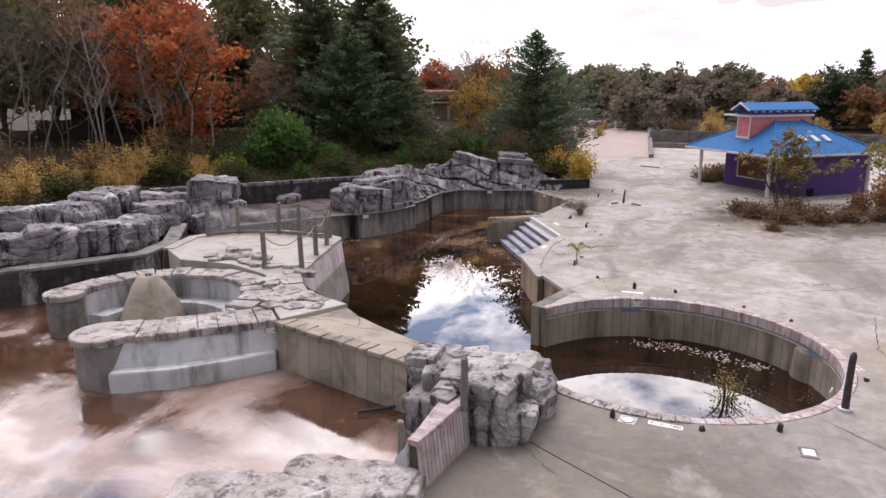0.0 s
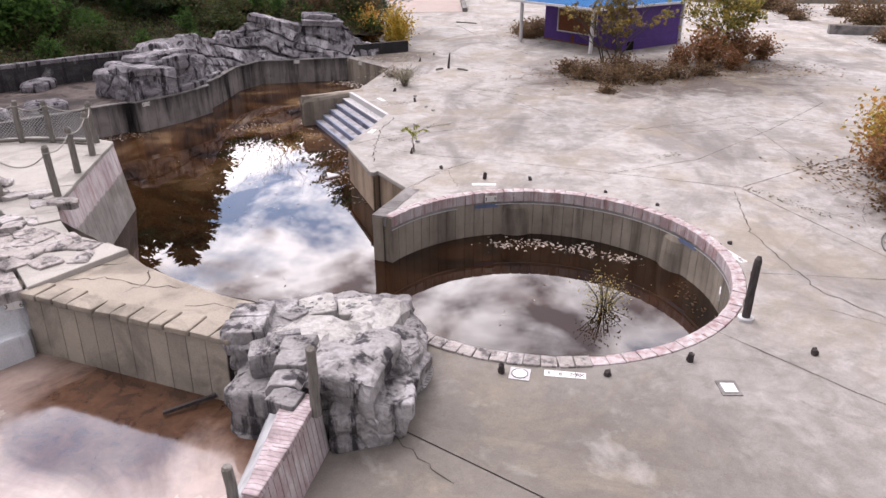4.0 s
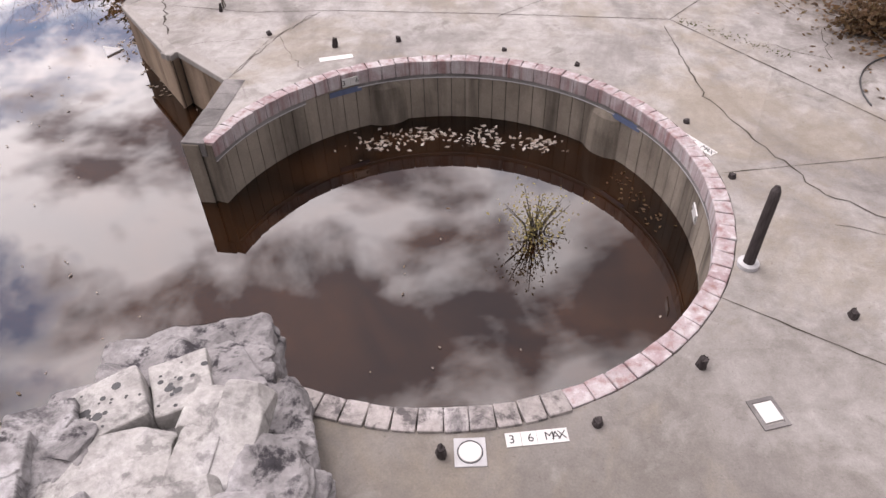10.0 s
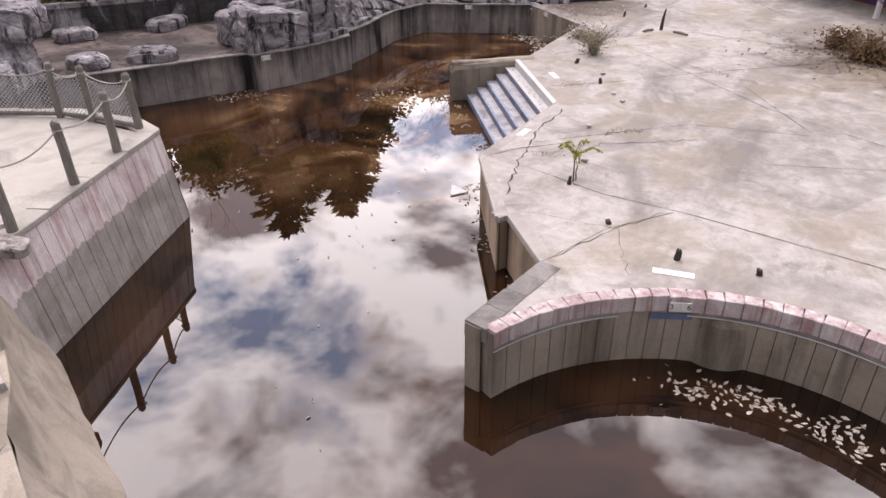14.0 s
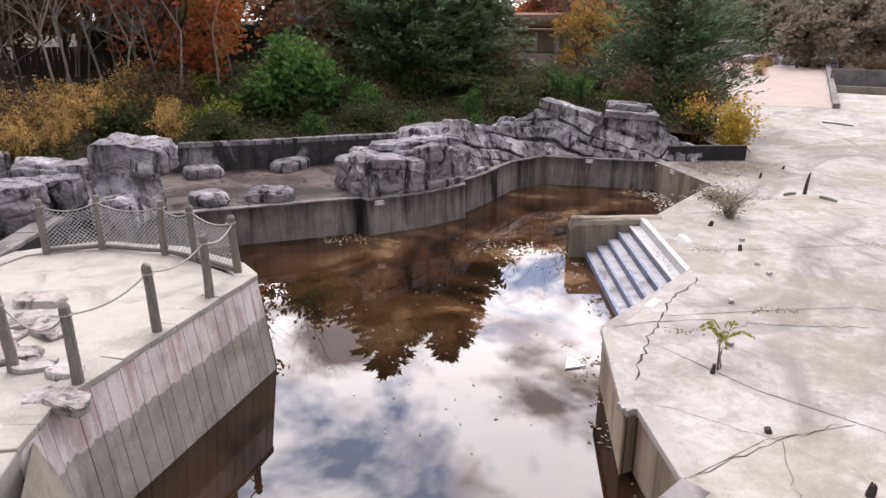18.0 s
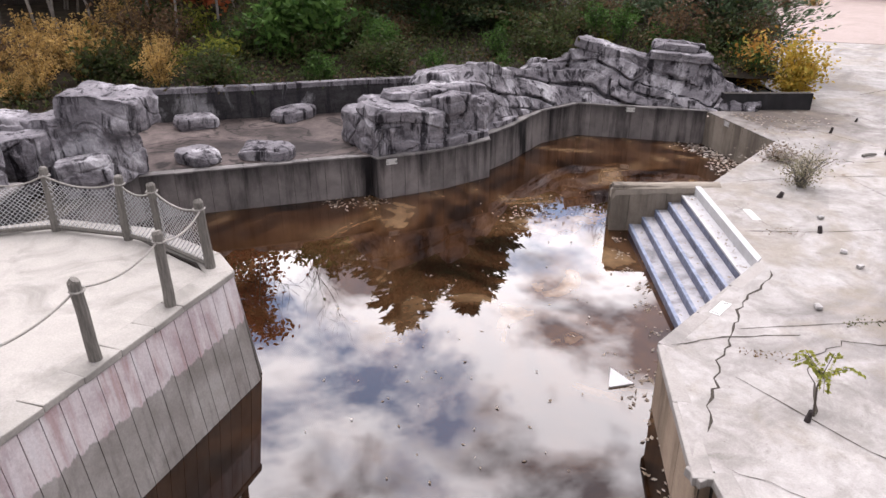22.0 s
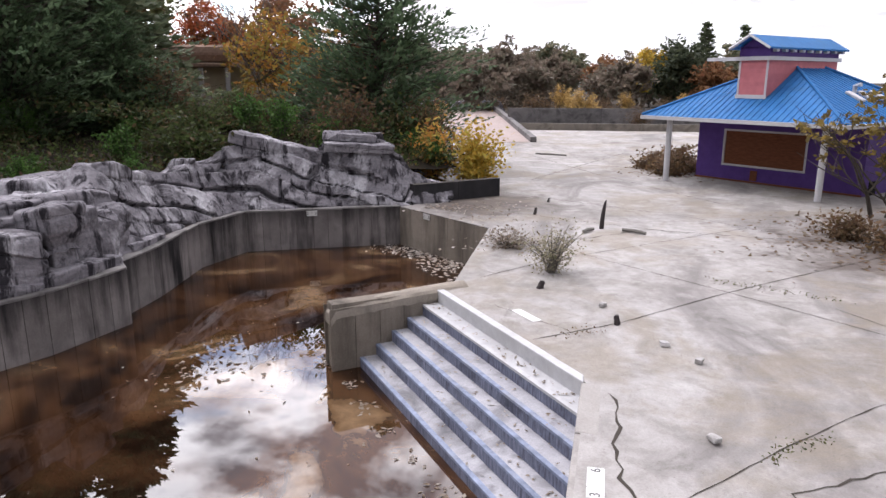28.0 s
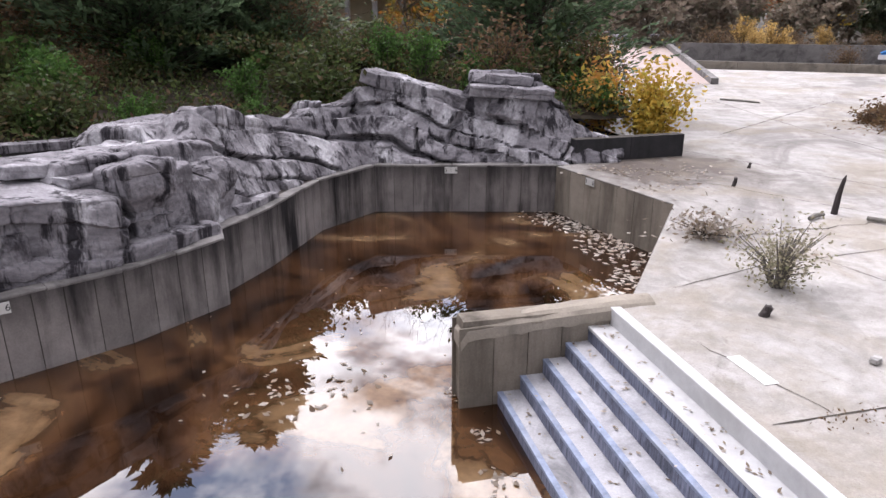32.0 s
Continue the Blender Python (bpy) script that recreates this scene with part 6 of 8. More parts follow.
for k, (x, y, z, s, tz) in enumerate(((-19.7, 13.9, 0.7, (1.1, 1.1, 1.5), 20), (-19.6, 13.95, 1.7, (2.1, 1.4, 0.85), 35), (-20.6, 13.0, 0.8, (1.5, 1.3, 1.5), 10), (-21.4, 12.2, 1.0, (1.3, 1.2, 1.2), 60), (-20.3, 12.0, 0.7, (1.4, 1.2, 1.3), 30), (-19.2, 13.0, 0.3, (1.1, 1.0, 1.0), 70),
                                     (-19.3, 10.6, 1.0, (1.5, 1.3, 1.2), 80), (-18.3, 9.2, 1.0, (1.3, 1.0, 0.8), 15), (-17.4, 8.2, 1.0, (1.4, 0.9, 0.9), 25), (-17.3, 6.9, 1.15, (1.5, 1.1, 1.0), 70), (-18.0, 5.8, 1.15, (1.6, 1.2, 1.0), 50), (-18.6, 4.5, 1.05, (1.6, 1.2, 0.9), 75), (-19.5, 3.2, 1.0, (1.6, 1.2, 0.9), 40), (-19.4, 7.4, 1.4, (1.7, 1.3, 1.3), 20), (-20.3, 6.0, 1.4, (1.8, 1.3, 1.2), 30), (-20.3, 8.8, 1.5, (1.7, 1.4, 1.2), 60), (-21.3, 10.4, 1.5, (1.6, 1.4, 1.0), 30), (-21.6, 4.6, 1.3, (1.8, 1.3, 1.1), 10), (-17.6, 7.5, 0.75, (1.8, 1.2, 0.5), 65))):
    ledge_rock("boulder", x, y, z, s, 700 + k, (rnd.uniform(-4, 4), rnd.uniform(-4, 4), tz), M_ROCK, boulders, layers=2 if k == 1 else 3, sub=5, rough=0.06, chops=5)

# ---------------------------------------------------------------- planted bank
BANK = [(-21.5, -6.0), (-22.0, 2.0), (-22.6, 8.0), (-23.6, 12.6), (-25.6, 15.4), (-24.5, 17.0), (-22.5, 19.7), (-20.6, 22.7), (-18.8, 25.4), (-17.6, 28.2), (-15.8, 30.4), (-13.0, 31.6), (-10.6, 33.4), (-12.4, 37.5), (-16.6, 48.0)]
def bank_z(d):
    return 0.75 + 2.1 * min(1, d / 14) ** 0.8
vs, fs = [], []
bl = resample([Vector(p) for p in BANK], 1.2)
for i, p in enumerate(bl):
    t = (bl[min(i + 3, len(bl) - 1)] - bl[max(i - 3, 0)]).normalized()
    q = Vector((-t.y, t.x))
    for d in (0, 1, 3, 6, 10, 15, 22, 34):
        c = p + q * d
        vs.append((c.x, c.y, (bank_z(d) if d < 30 else -0.4) * (1 if i < len(bl) - 12 else 0.35) + 0.18 * noise.noise(Vector((c.x, c.y, 0)) * 0.7)))
for i in range(len(bl) - 1):
    for k in range(7):
        o = i * 8 + k
        fs.append((o, o + 8, o + 9, o + 1))
tagged(link("bank", vs, fs, M_SOIL), "overgrown soil bank behind the walls", "bank", kind="structure")

# ---------------------------------------------------------------- plants
def limb(rnd, start, way, length, r, depth, out, ends, bend=0.25, kids=3):
    pts, p, d = [Vector(start)], Vector(start), Vector(way).normalized()
    for k in range(4):
        d = (d + Vector((rnd.gauss(0, bend), rnd.gauss(0, bend), rnd.gauss(0, bend * 0.6) + 0.06))).normalized()
        p = p + d * length / 4
        pts.append(p.copy())
    out.append(tube(pts, [r, r * 0.85, r * 0.7, r * 0.58, r * 0.45], 6 if r > 0.04 else 4))
    if depth == 0:
        ends += pts[2:]
        return
    for k in range(kids):
        b = pts[rnd.choice((2, 3, 4, 4))]
        side = Vector((rnd.gauss(0, 1), rnd.gauss(0, 1), rnd.uniform(0.0, 0.9))).normalized()
        limb(rnd, b, d * 0.5 + side, length * rnd.uniform(0.55, 0.8), r * 0.5, depth - 1, out, ends, bend, kids)


def leafy_tree(name, label, h, r, leafmat, seed, n=4200, size=0.16, bark=None, trunks=1, low=0.3, category="tree"):
    rnd = random.Random(seed)
    t = thing(name, label, category)
    wood, ends = [], []
    for k in range(trunks):
        a = rnd.uniform(0, 6.28)
        lean = Vector((math.cos(a), math.sin(a), 0)) * (0.25 if trunks > 1 else 0.05)
        limb(rnd, (lean.x * 0.5, lean.y * 0.5, -0.3), lean + Vector((0, 0, 1)), h * 0.5, 0.022 * h / trunks ** 0.5, 2, wood, ends, 0.14, 4)
    v, f = merge(wood)
    link("trunk", v, f, bark or M_BARK, t)
    clumps = []
    for k in range(70):
        u = Vector((rnd.gauss(0, 1), rnd.gauss(0, 1), rnd.gauss(0, 1))).normalized() * rnd.uniform(0.35, 1.0) ** 0.6
        z = h * (low + (1 - low) * (0.5 + 0.5 * u.z))
        w = 1.0 - 0.35 * max(0, u.z)
        clumps.append((Vector((u.x * r * w, u.y * r * w, z)), rnd.uniform(0.5, 1.1) * r * 0.3))
    clumps += [(e, r * 0.16) for e in rnd.sample(ends, min(len(ends), 40))] if ends else []
    pts = []
    for k in range(n):
        c, s = rnd.choice(clumps)
        pts.append(c + Vector((rnd.gauss(0, 1), rnd.gauss(0, 1), rnd.gauss(0, 0.7))) * s * 0.55)
    v, f = leaves(pts, size, seed + 1, 0.2)
    link("crown", v, f, leafmat, t)
    return t


def conifer(name, label, h, r, leafmat, seed, levels=26, size=0.3, droop=0.25, bare=0.08, broad=False):
    rnd = random.Random(seed)
    t = thing(name, label, "conifer")
    wood = [tube([(0, 0, -0.3), (0.03 * h * 0.3, 0, h * 0.5), (0, 0, h)], [0.018 * h, 0.011 * h, 0.01], 8)]
    vs, fs = [], []
    for k in range(levels):
        s = k / levels
        z = h * (bare + (0.98 - bare) * s)
        rad = r * ((1 - s ** 1.7) ** 0.9 * (0.82 + 0.18 * min(1, s / 0.2)) if broad else (1 - s) ** 0.75) * rnd.uniform(0.7, 1.1) + 0.15
        for b in range(int(rnd.randint(7, 10) * (1.5 - 0.7 * s))):
            a = rnd.uniform(0, 6.28)
            ln = rad * rnd.uniform(0.65, 1.1)
            zz = z + rnd.uniform(-0.2, 0.2)
            d = Vector((math.cos(a), math.sin(a), 0.28 - droop * (1 - s) * 1.5 + rnd.uniform(-0.1, 0.15)))
            p0 = Vector((0, 0, zz))
            wood.append(tube([p0, p0 + d * ln * 0.6, p0 + d * ln + Vector((0, 0, 0.08 * ln))], [0.02 + 0.004 * ln, 0.014, 0.004], 3))
            m = int(9 + ln * 12)
            for j in range(m):
                u = rnd.uniform(0.22, 1.03)
                q = p0 + d * ln * u + Vector((rnd.gauss(0, 0.16), rnd.gauss(0, 0.16), rnd.gauss(0, 0.09))) * (0.4 + 0.5 * ln * (1.1 - u))
                w = (d + Vector((rnd.gauss(0, 0.5), rnd.gauss(0, 0.5), rnd.gauss(0.1, 0.35)))).normalized()
                sd = w.cross(Vector((rnd.gauss(0, 0.5), rnd.gauss(0, 0.5), 1))).normalized()
                L = size * rnd.uniform(0.6, 1.2)
                o = len(vs)
                vs += [q - w * L * 0.4, q + sd * L * 0.24, q + w * L * 0.7, q - sd * L * 0.24]
                fs.append((o, o + 1, o + 2, o + 3))
    v, f = merge(wood)
    link("trunk", v, f, M_BARK, t)
    link("crown", vs, fs, leafmat, t)
    return t


def bare_tree(name, label, h, seed, bark=None, trunks=3, spread=0.3):
    rnd = random.Random(seed)
    wood, ends = [], []
    for k in range(trunks):
        a = rnd.uniform(0, 6.28)
        limb(rnd, (0.15 * math.cos(a), 0.15 * math.sin(a), -0.3), (spread * math.cos(a), spread * math.sin(a), 1), h * 0.42, 0.0055 * h, 3, wood, ends, 0.16, 4)
    v, f = merge(wood)
    return tagged(link(name, v, f, bark or M_PALEBARK), label, "tree")


def shrub(name, label, h, r, leafmat, seed, n=1500, size=0.09, stems=9, stalky=False, bark=None):
    rnd = random.Random(seed)
    t = thing(name, label, "shrub")
    wood, pts = [], []
    for k in range(stems):
        a = rnd.uniform(0, 6.28)
        rr = r * rnd.uniform(0.1, 0.95)
        top = Vector((rr * math.cos(a), rr * math.sin(a), h * rnd.uniform(0.6, 1.0) * (1 - 0.35 * (rr / r) ** 2)))
        mid = Vector((top.x * 0.35, top.y * 0.35, top.z * 0.55))
        wood.append(tube([Vector((top.x * 0.1, top.y * 0.1, -0.05)), mid, top], [0.018, 0.012, 0.004], 4))
        for j in range(n // stems):
            u = rnd.uniform(0.25, 1.0)
            p = mid.lerp(top, (u - 0.5) * 2) if u > 0.5 else mid * (u * 2)
            sc = (0.06 if stalky else 0.17) * r
            pts.append(p + Vector((rnd.gauss(0, sc), rnd.gauss(0, sc), rnd.gauss(0, sc * 1.1))))
    v, f = merge(wood)
    tagged(link("wood", v, f, bark or M_BARK, t), kind="stuff")
    pts = [p if p.z > 0.03 else Vector((p.x, p.y, rnd.uniform(0.03, 0.2))) for p in pts]
    v, f = leaves(pts, size, seed + 3, 0.1)
    link("foliage", v, f, leafmat, t)
    return t


def put(ob, x, y, z, turn=0, s=1.0):
    ob.matrix_basis = pose(x, y, z, 0, 0, turn) @ Matrix.Scale(s, 4)
    return ob


def again(ob, x, y, z, turn, s, label=""):
    o = copy_thing(ob, pose(x, y, z, 0, 0, turn) @ Matrix.Scale(s / ob.scale[0], 4))
    if label:
        o["label"] = label
    return o


rnd = random.Random(77)
# the bank's trees
put(leafy_tree("red_maple_tree", "red-orange maple in autumn leaf on the bank", 10.4, 3.5, L_RED, 1, 9500, 0.16, trunks=2, low=0.1), -31.8, 22.4, 1.5)
again(bpy.data.objects["red_maple_tree"], -30.4, 51.4, 1.2, 90, 0.68)
big = put(conifer("dark_conifer", "tall dark conifer on the bank", 12.2, 5.4, L_DARK, 2, 33, 0.5), -28.5, 32.0, 1.8)
again(big, -27.4, 36.5, 1.6, 70, 1.05)
again(big, -33.0, 38.0, 2.0, 140, 0.8)
again(big, -29.5, 39.5, 1.5, 100, 1.0)
again(big, -37.0, 33.0, 2.0, 250, 0.66)
again(big, -24.8, 34.4, 1.2, 10, 0.86)
pine = put(conifer("pine_tree", "broad green pine behind the rock outcrop", 9.6, 4.5, L_PINE, 3, 56, 0.26, 0.02, 0.02, True), -14.9, 38.2, 0.0)
again(pine, -24.6, 30.2, 1.2, 190, 0.9, "green pine on the bank")
again(pine, -22.4, 32.6, 0.9, 120, 0.55, "green pine on the bank")
bare = put(bare_tree("bare_tree", "leafless pale-barked tree on the bank", 9.0, 4), -28.8, 26.6, 1.8)
for x, y, s in ((-33.5, 16.0, 1.1), (-31.0, 12.5, 1.2), (-35.5, 19.5, 1.25), (-29.8, 19.0, 0.8), (-32.0, 8.5, 1.25), (-37.0, 13.0, 1.3), (-22.0, 43.0, 1.1), (-24.6, 50.0, 1.05), (-26.8, 53.0, 1.1)):
    again(bare, x, y, 1.7, rnd.uniform(0, 360), s)
olive = put(leafy_tree("olive_tree", "dull green broadleaf tree on the bank", 9.5, 3.6, L_OLIVE, 6, 4200, 0.22), -36.5, 9.0, 1.8)
for x, y, s in ((-40.0, 17.0, 1.2), (-41.0, 27.0, 1.25), (-39.0, 35.0, 1.3), (-36.0, 41.0, 1.2), (-33.0, 3.0, 0.9), (-42.0, 8.0, 1.3), (-30.5, 42.0, 1.1)):
    again(olive, x, y, 1.5, rnd.uniform(0, 360), s)
rust = put(leafy_tree("rust_tree", "rust-brown autumn tree on the bank", 9.0, 3.3, L_RUST, 8, 3600, 0.2, trunks=2), -37.0, 21.5, 1.8)
for x, y, s in ((-23.0, 47.5, 0.8), (-44.0, 22.0, 1.3), (-31.0, 53.0, 0.75), (-45.0, 34.0, 1.3), (-18.5, 47.0, 0.62), (-38.0, 46.0, 1.3), (-30.5, 29.5, 0.75)):
    again(rust, x, y, 1.0, rnd.uniform(0, 360), s)
orange = put(leafy_tree("orange_tree", "thin orange-leaved sapling tree", 6.0, 2.0, L_ORANGE, 9, 2600, 0.13, trunks=5, low=0.15), -21.0, 41.5, 0.8)
again(orange, -34.5, 25.5, 1.5, 150, 1.1)
for k in range(22):
    x, y = rnd.uniform(-62, -44), rnd.uniform(-12, 66)
    again((olive, rust, olive, big)[k % 4], x, y, 0.5, rnd.uniform(0, 360), rnd.uniform(1.0, 1.5) * (0.8 if k % 4 == 3 else 1))
# slim pale trunks at the bank's southern end
def slim_tree(h, seed):
    rd = random.Random(seed)
    out, ends = [], []
    pts = [Vector((0.12 * rd.gauss(0, 1) * i, 0.12 * rd.gauss(0, 1) * i, h * i / 5 - 0.2)) for i in range(6)]
    out.append(tube(pts, [0.06, 0.052, 0.044, 0.034, 0.024, 0.01], 7))
    for k in range(9):
        b = pts[rd.choice((2, 3, 4))]
        limb(rd, b, (rd.gauss(0, 1), rd.gauss(0, 1), 1.2), h * 0.2, 0.022, 1, out, ends, 0.18, 3)
    v, f = merge(out)
    return tagged(link("slim_tree", v, f, M_BIRCH), "slim pale-barked leafless tree on the bank", "tree", "slim pale trees")


for k, (x, y) in enumerate(((-30.2, 16.4), (-31.4, 17.6), (-29.4, 18.8), (-32.2, 19.2), (-33.4, 18.0), (-30.4, 20.6), (-29.2, 22.8), (-31.4, 25.0), (-33.6, 15.2), (-28.6, 20.6))):
    ob = slim_tree(8.5 + 1.5 * math.sin(k * 2.1), 900 + k)
    ob.location = (x, y, 1.5)
    ob.rotation_euler = (0.07 * math.sin(k * 1.7), 0.1 * math.cos(k * 2.3), k)
# undergrowth
green = put(shrub("green_shrub", "dense bright green shrub on the bank", 3.2, 1.8, L_GREEN, 11, 6500, 0.125, 18), -24.3, 23.2, 0.7, s=1.2)
again(green, -27.0, 25.5, 1.2, 80, 0.7)
again(green, -22.6, 25.6, 1.0, 20, 0.5)
again(green, -20.2, 34.0, 0.7, 200, 0.5)
lime = put(shrub("yellow_green_shrub", "yellow-green low shrub above the wall", 1.5, 1.1, leaf_material("lime_leaves", [(0.16, 0.19, 0.03), (0.24, 0.24, 0.04), (0.1, 0.13, 0.025)]), 12, 1500, 0.1, 12), -25.4, 20.4, 0.8)
again(lime, -26.3, 19.4, 0.85, 90, 0.75)
again(lime, -17.6, 33.6, 0.8, 10, 0.7)
again(lime, -29.5, 21.6, 1.3, 45, 1.1)
dry = put(shrub("dry_stalk_clump", "clump of dry tan goldenrod stalks", 2.1, 1.0, L_TAN, 13, 3400, 0.05, 40, True), -27.2, 17.6, 0.85)
for x, y, s in ((-28.4, 16.2, 1.1), (-27.6, 15.0, 1.0), (-29.3, 17.8, 1.15), (-26.7, 13.6, 0.9), (-28.9, 14.2, 1.1), (-27.0, 18.9, 0.85), (-30.2, 16.0, 1.2), (-26.4, 11.8, 0.9), (-28.2, 12.2, 1.0), (-25.6, 9.6, 0.8)):
    again(dry, x, y, 0.85, rnd.uniform(0, 360), s)
weed = put(shrub("bank_weeds", "dark green and brown weeds on the bank", 1.2, 1.1, L_WEED, 14, 1900, 0.065, 20), -22.0, 24.5, 0.8)
for k in range(64):
    p, t = along(BANK, rnd.uniform(6, 54))
    q = p + Vector((-t.y, t.x)) * rnd.uniform(0.6, 9)
    if (q - Vector((-13.8, 38.6))).length < 1.5 or q.x > -10.8:
        continue
    again(weed, q.x, q.y, bank_z(max(0.5, (q - p).length)) - 0.15 if q.y < 36 else 0.2, rnd.uniform(0, 360), rnd.uniform(0.6, 1.4))
tall = put(shrub("tall_weeds", "tall thin green weed stalks on the bank", 1.35, 0.7, L_GREEN, 24, 1300, 0.055, 34, True), -21.6, 25.2, 0.7)
for k in range(70):
    p, t = along(BANK, rnd.uniform(8, 50))
    q = p + Vector((-t.y, t.x)) * (0.5 + 7 * rnd.random() ** 1.5)
    if (q - Vector((-24.4, 22.8))).length < 1.6:
        continue
    again(dry if q.y < 19 else tall, q.x, q.y, bank_z((q - p).length) - 0.15 if q.y < 36 else 0.2, rnd.uniform(0, 360), rnd.uniform(0.6, 1.15))
brush = put(shrub("brown_brush", "tangle of leafless brown brush stems", 1.6, 1.3, L_BRUSH, 15, 1300, 0.055, 26), -24.0, 28.0, 1.0)
for k in range(40):
    p, t = along(BANK, rnd.uniform(6, 54))
    q = p + Vector((-t.y, t.x)) * rnd.uniform(2, 12)
    again(brush, q.x, q.y, bank_z((q - p).length) - 0.1 if q.y < 36 else 0.4, rnd.uniform(0, 360), rnd.uniform(0.7, 1.6))
put(shrub("golden_shrub", "bright yellow autumn shrub at the deck's edge", 2.1, 1.4, L_GOLD, 16, 3400, 0.08, 20), -10.2, 34.2, -0.05)
put(shrub("golden_brown_shrub", "thin yellow-brown shrub by the black wall", 2.2, 1.3, L_ORANGE, 17, 1200, 0.09, 20), -11.6, 34.0, 0.1)

# ground cover on the bank
gp, gt = [], []
for k in range(52000):
    p, t = along(BANK, rnd.uniform(2, 56))
    d = 0.15 + 13 * rnd.random() ** 1.4
    q = p + Vector((-t.y, t.x)) * d
    z = (bank_z(d) if q.y < 36 else 0.3) + 0.12
    (gp if k % 9 else gt).append((q.x + rnd.gauss(0, 0.3), q.y + rnd.gauss(0, 0.3), z + rnd.uniform(-0.1, 0.32)))
v, f = leaves(gp, 0.075, 91, -0.5)
tagged(link("ground_cover", v, f, L_WEED), "low weeds and grass covering the bank", "weeds", kind="stuff")
v, f = leaves(gt, 0.07, 92, -0.5)
tagged(link("ground_cover", v, f, L_BRUSH), "brown dead leaves and grass on the bank", "weeds", kind="stuff")

# ---------------------------------------------------------------- kiosk
K = Matrix(((0.742, 0.671, 0, -3.83), (-0.671, 0.742, 0, 37.42), (0, 0, 1, -0.16), (0, 0, 0, 1)))
kiosk = thing("kiosk", "purple kiosk with a blue metal hip roof", "kiosk")
kiosk.matrix_basis = K
E0, E1, D0, D1, EZ, RZ = -0.85, 6.2, -0.5, 6.9, 2.46, 4.3
def kb(name, rows, mat, label="", bevel=0.0, parent=None):
    return boxes(name, rows, mat, parent or kiosk, bevel=bevel, label=label)
kb("floor_slab", [(E0 + 0.2, E1 - 0.2, D0 + 0.2, D1 - 0.2, -0.1, 0.05)], M_DECK)
for row in ((-0.1, 1.0, 1.9, 2.05, 0.05, 2.4), (3.95, 5.8, 1.9, 2.05, 0.05, 2.4), (1.0, 3.95, 1.9, 2.05, 0.05, 0.75), (1.0, 3.95, 1.9, 2.05, 1.95, 2.4)):
    kb("front_wall", [row], M_PURPLE, "purple siding")
kb("side_wall", [(-0.1, 0.05, 2.05, 6.3, 0.05, 2.4)], M_PURPLE)
kb("side_wall", [(5.65, 5.8, 2.05, 6.3, 0.05, 2.4)], M_PURPLE)
kb("rear_wall", [(-0.1, 5.8, 6.3, 6.45, 0.05, 2.4)], M_PURPLE)
for k in range(11):
    z = 0.1 + 0.2 * k
    kb("siding_board", [(5.8, 5.815, 1.9, 6.3, z, z + 0.19)], M_PURPLE)
kb("boarded_window", [(1.0, 3.95, 1.93, 1.98, 0.75, 1.95)], M_BOARD, "rust-brown boarded window")
kb("window_frame", [(0.95, 4.0, 1.87, 1.93, 0.7, 0.76), (0.95, 4.0, 1.87, 1.93, 1.93, 1.99), (0.95, 1.01, 1.87, 1.93, 0.76, 1.93), (3.94, 4.0, 1.87, 1.93, 0.76, 1.93)], M_TRIM)
kb("base_board", [(-0.12, 5.83, 1.86, 1.9, 0.05, 0.22)], M_BOARD)
kb("hatch", [(2.1, 2.35, 1.86, 1.9, 0.25, 0.6)], M_BOARD)
kb("dark_opening", [(5.8, 5.83, 2.3, 2.8, 0.05, 0.6)], M_DARK)
for a, b in ((0, 0), (5.45, 0), (5.8, 6.6), (-0.4, 6.4)):
    v, f = tube([(a, b, 0), (a, b, 0.12), (a, b, 0.14), (a, b, 2.38)], [0.13, 0.13, 0.1, 0.1], 12)
    link("post", v, f, M_TRIM, kiosk, "white round post")
ac, dc0, dc1 = (E0 + E1) / 2, D0 + (E1 - E0) / 2 - 0.35, D1 - (E1 - E0) / 2 + 0.35
rv = [(E0, D0, EZ), (E1, D0, EZ), (E1, D1, EZ), (E0, D1, EZ), (ac, min(dc0, dc1), RZ), (ac, max(dc0, dc1), RZ)]
bm = bmesh.new()
bv = [bm.verts.new(v) for v in rv] + [bm.verts.new((x, y, EZ - 0.06)) for x, y, z in rv[:4]]
for f in ((0, 1, 4), (1, 2, 5, 4), (2, 3, 5), (3, 0, 4, 5), (9, 8, 7, 6), (0, 6, 7, 1), (1, 7, 8, 2), (2, 8, 9, 3), (3, 9, 6, 0)):
    bm.faces.new([bv[i] for i in f])
roof = part("roof", bm, M_ROOF, kiosk, "blue metal roof")
# standing ribs on the front and east slopes
def ribs(a, b, top0, top1, k):
    a, b, top0, top1 = map(Vector, (a, b, top0, top1))
    d = b - a
    n = (top0 - a).cross(d).normalized()
    n = n if n.z > 0 else -n
    apex = [top0] if (top1 - top0).length < 0.01 else [top0, top1]
    for i in range(1, k):
        s = i / k
        p = a + d * s
        # up the slope until a hip is met
        up = n.cross(d).normalized()
        up = up if up.z > 0 else -up
        x0, x1 = (top0 - a).dot(d.normalized()), (top1 - a).dot(d.normalized())
        H = (top0 - a).dot(up)
        x = s * d.length
        ln = H * (x / x0 if x < x0 else (d.length - x) / (d.length - x1) if x > x1 else 1)
        if ln < 0.15:
            continue
        v, f = tube([p + n * 0.008, p + up * ln + n * 0.008], [0.016, 0.016], 4)
        link("rib", v, f, M_ROOF, roof)
ribs(rv[0], rv[1], rv[4], rv[4], 34)
ribs(rv[1], rv[2], rv[4], rv[5], 30)
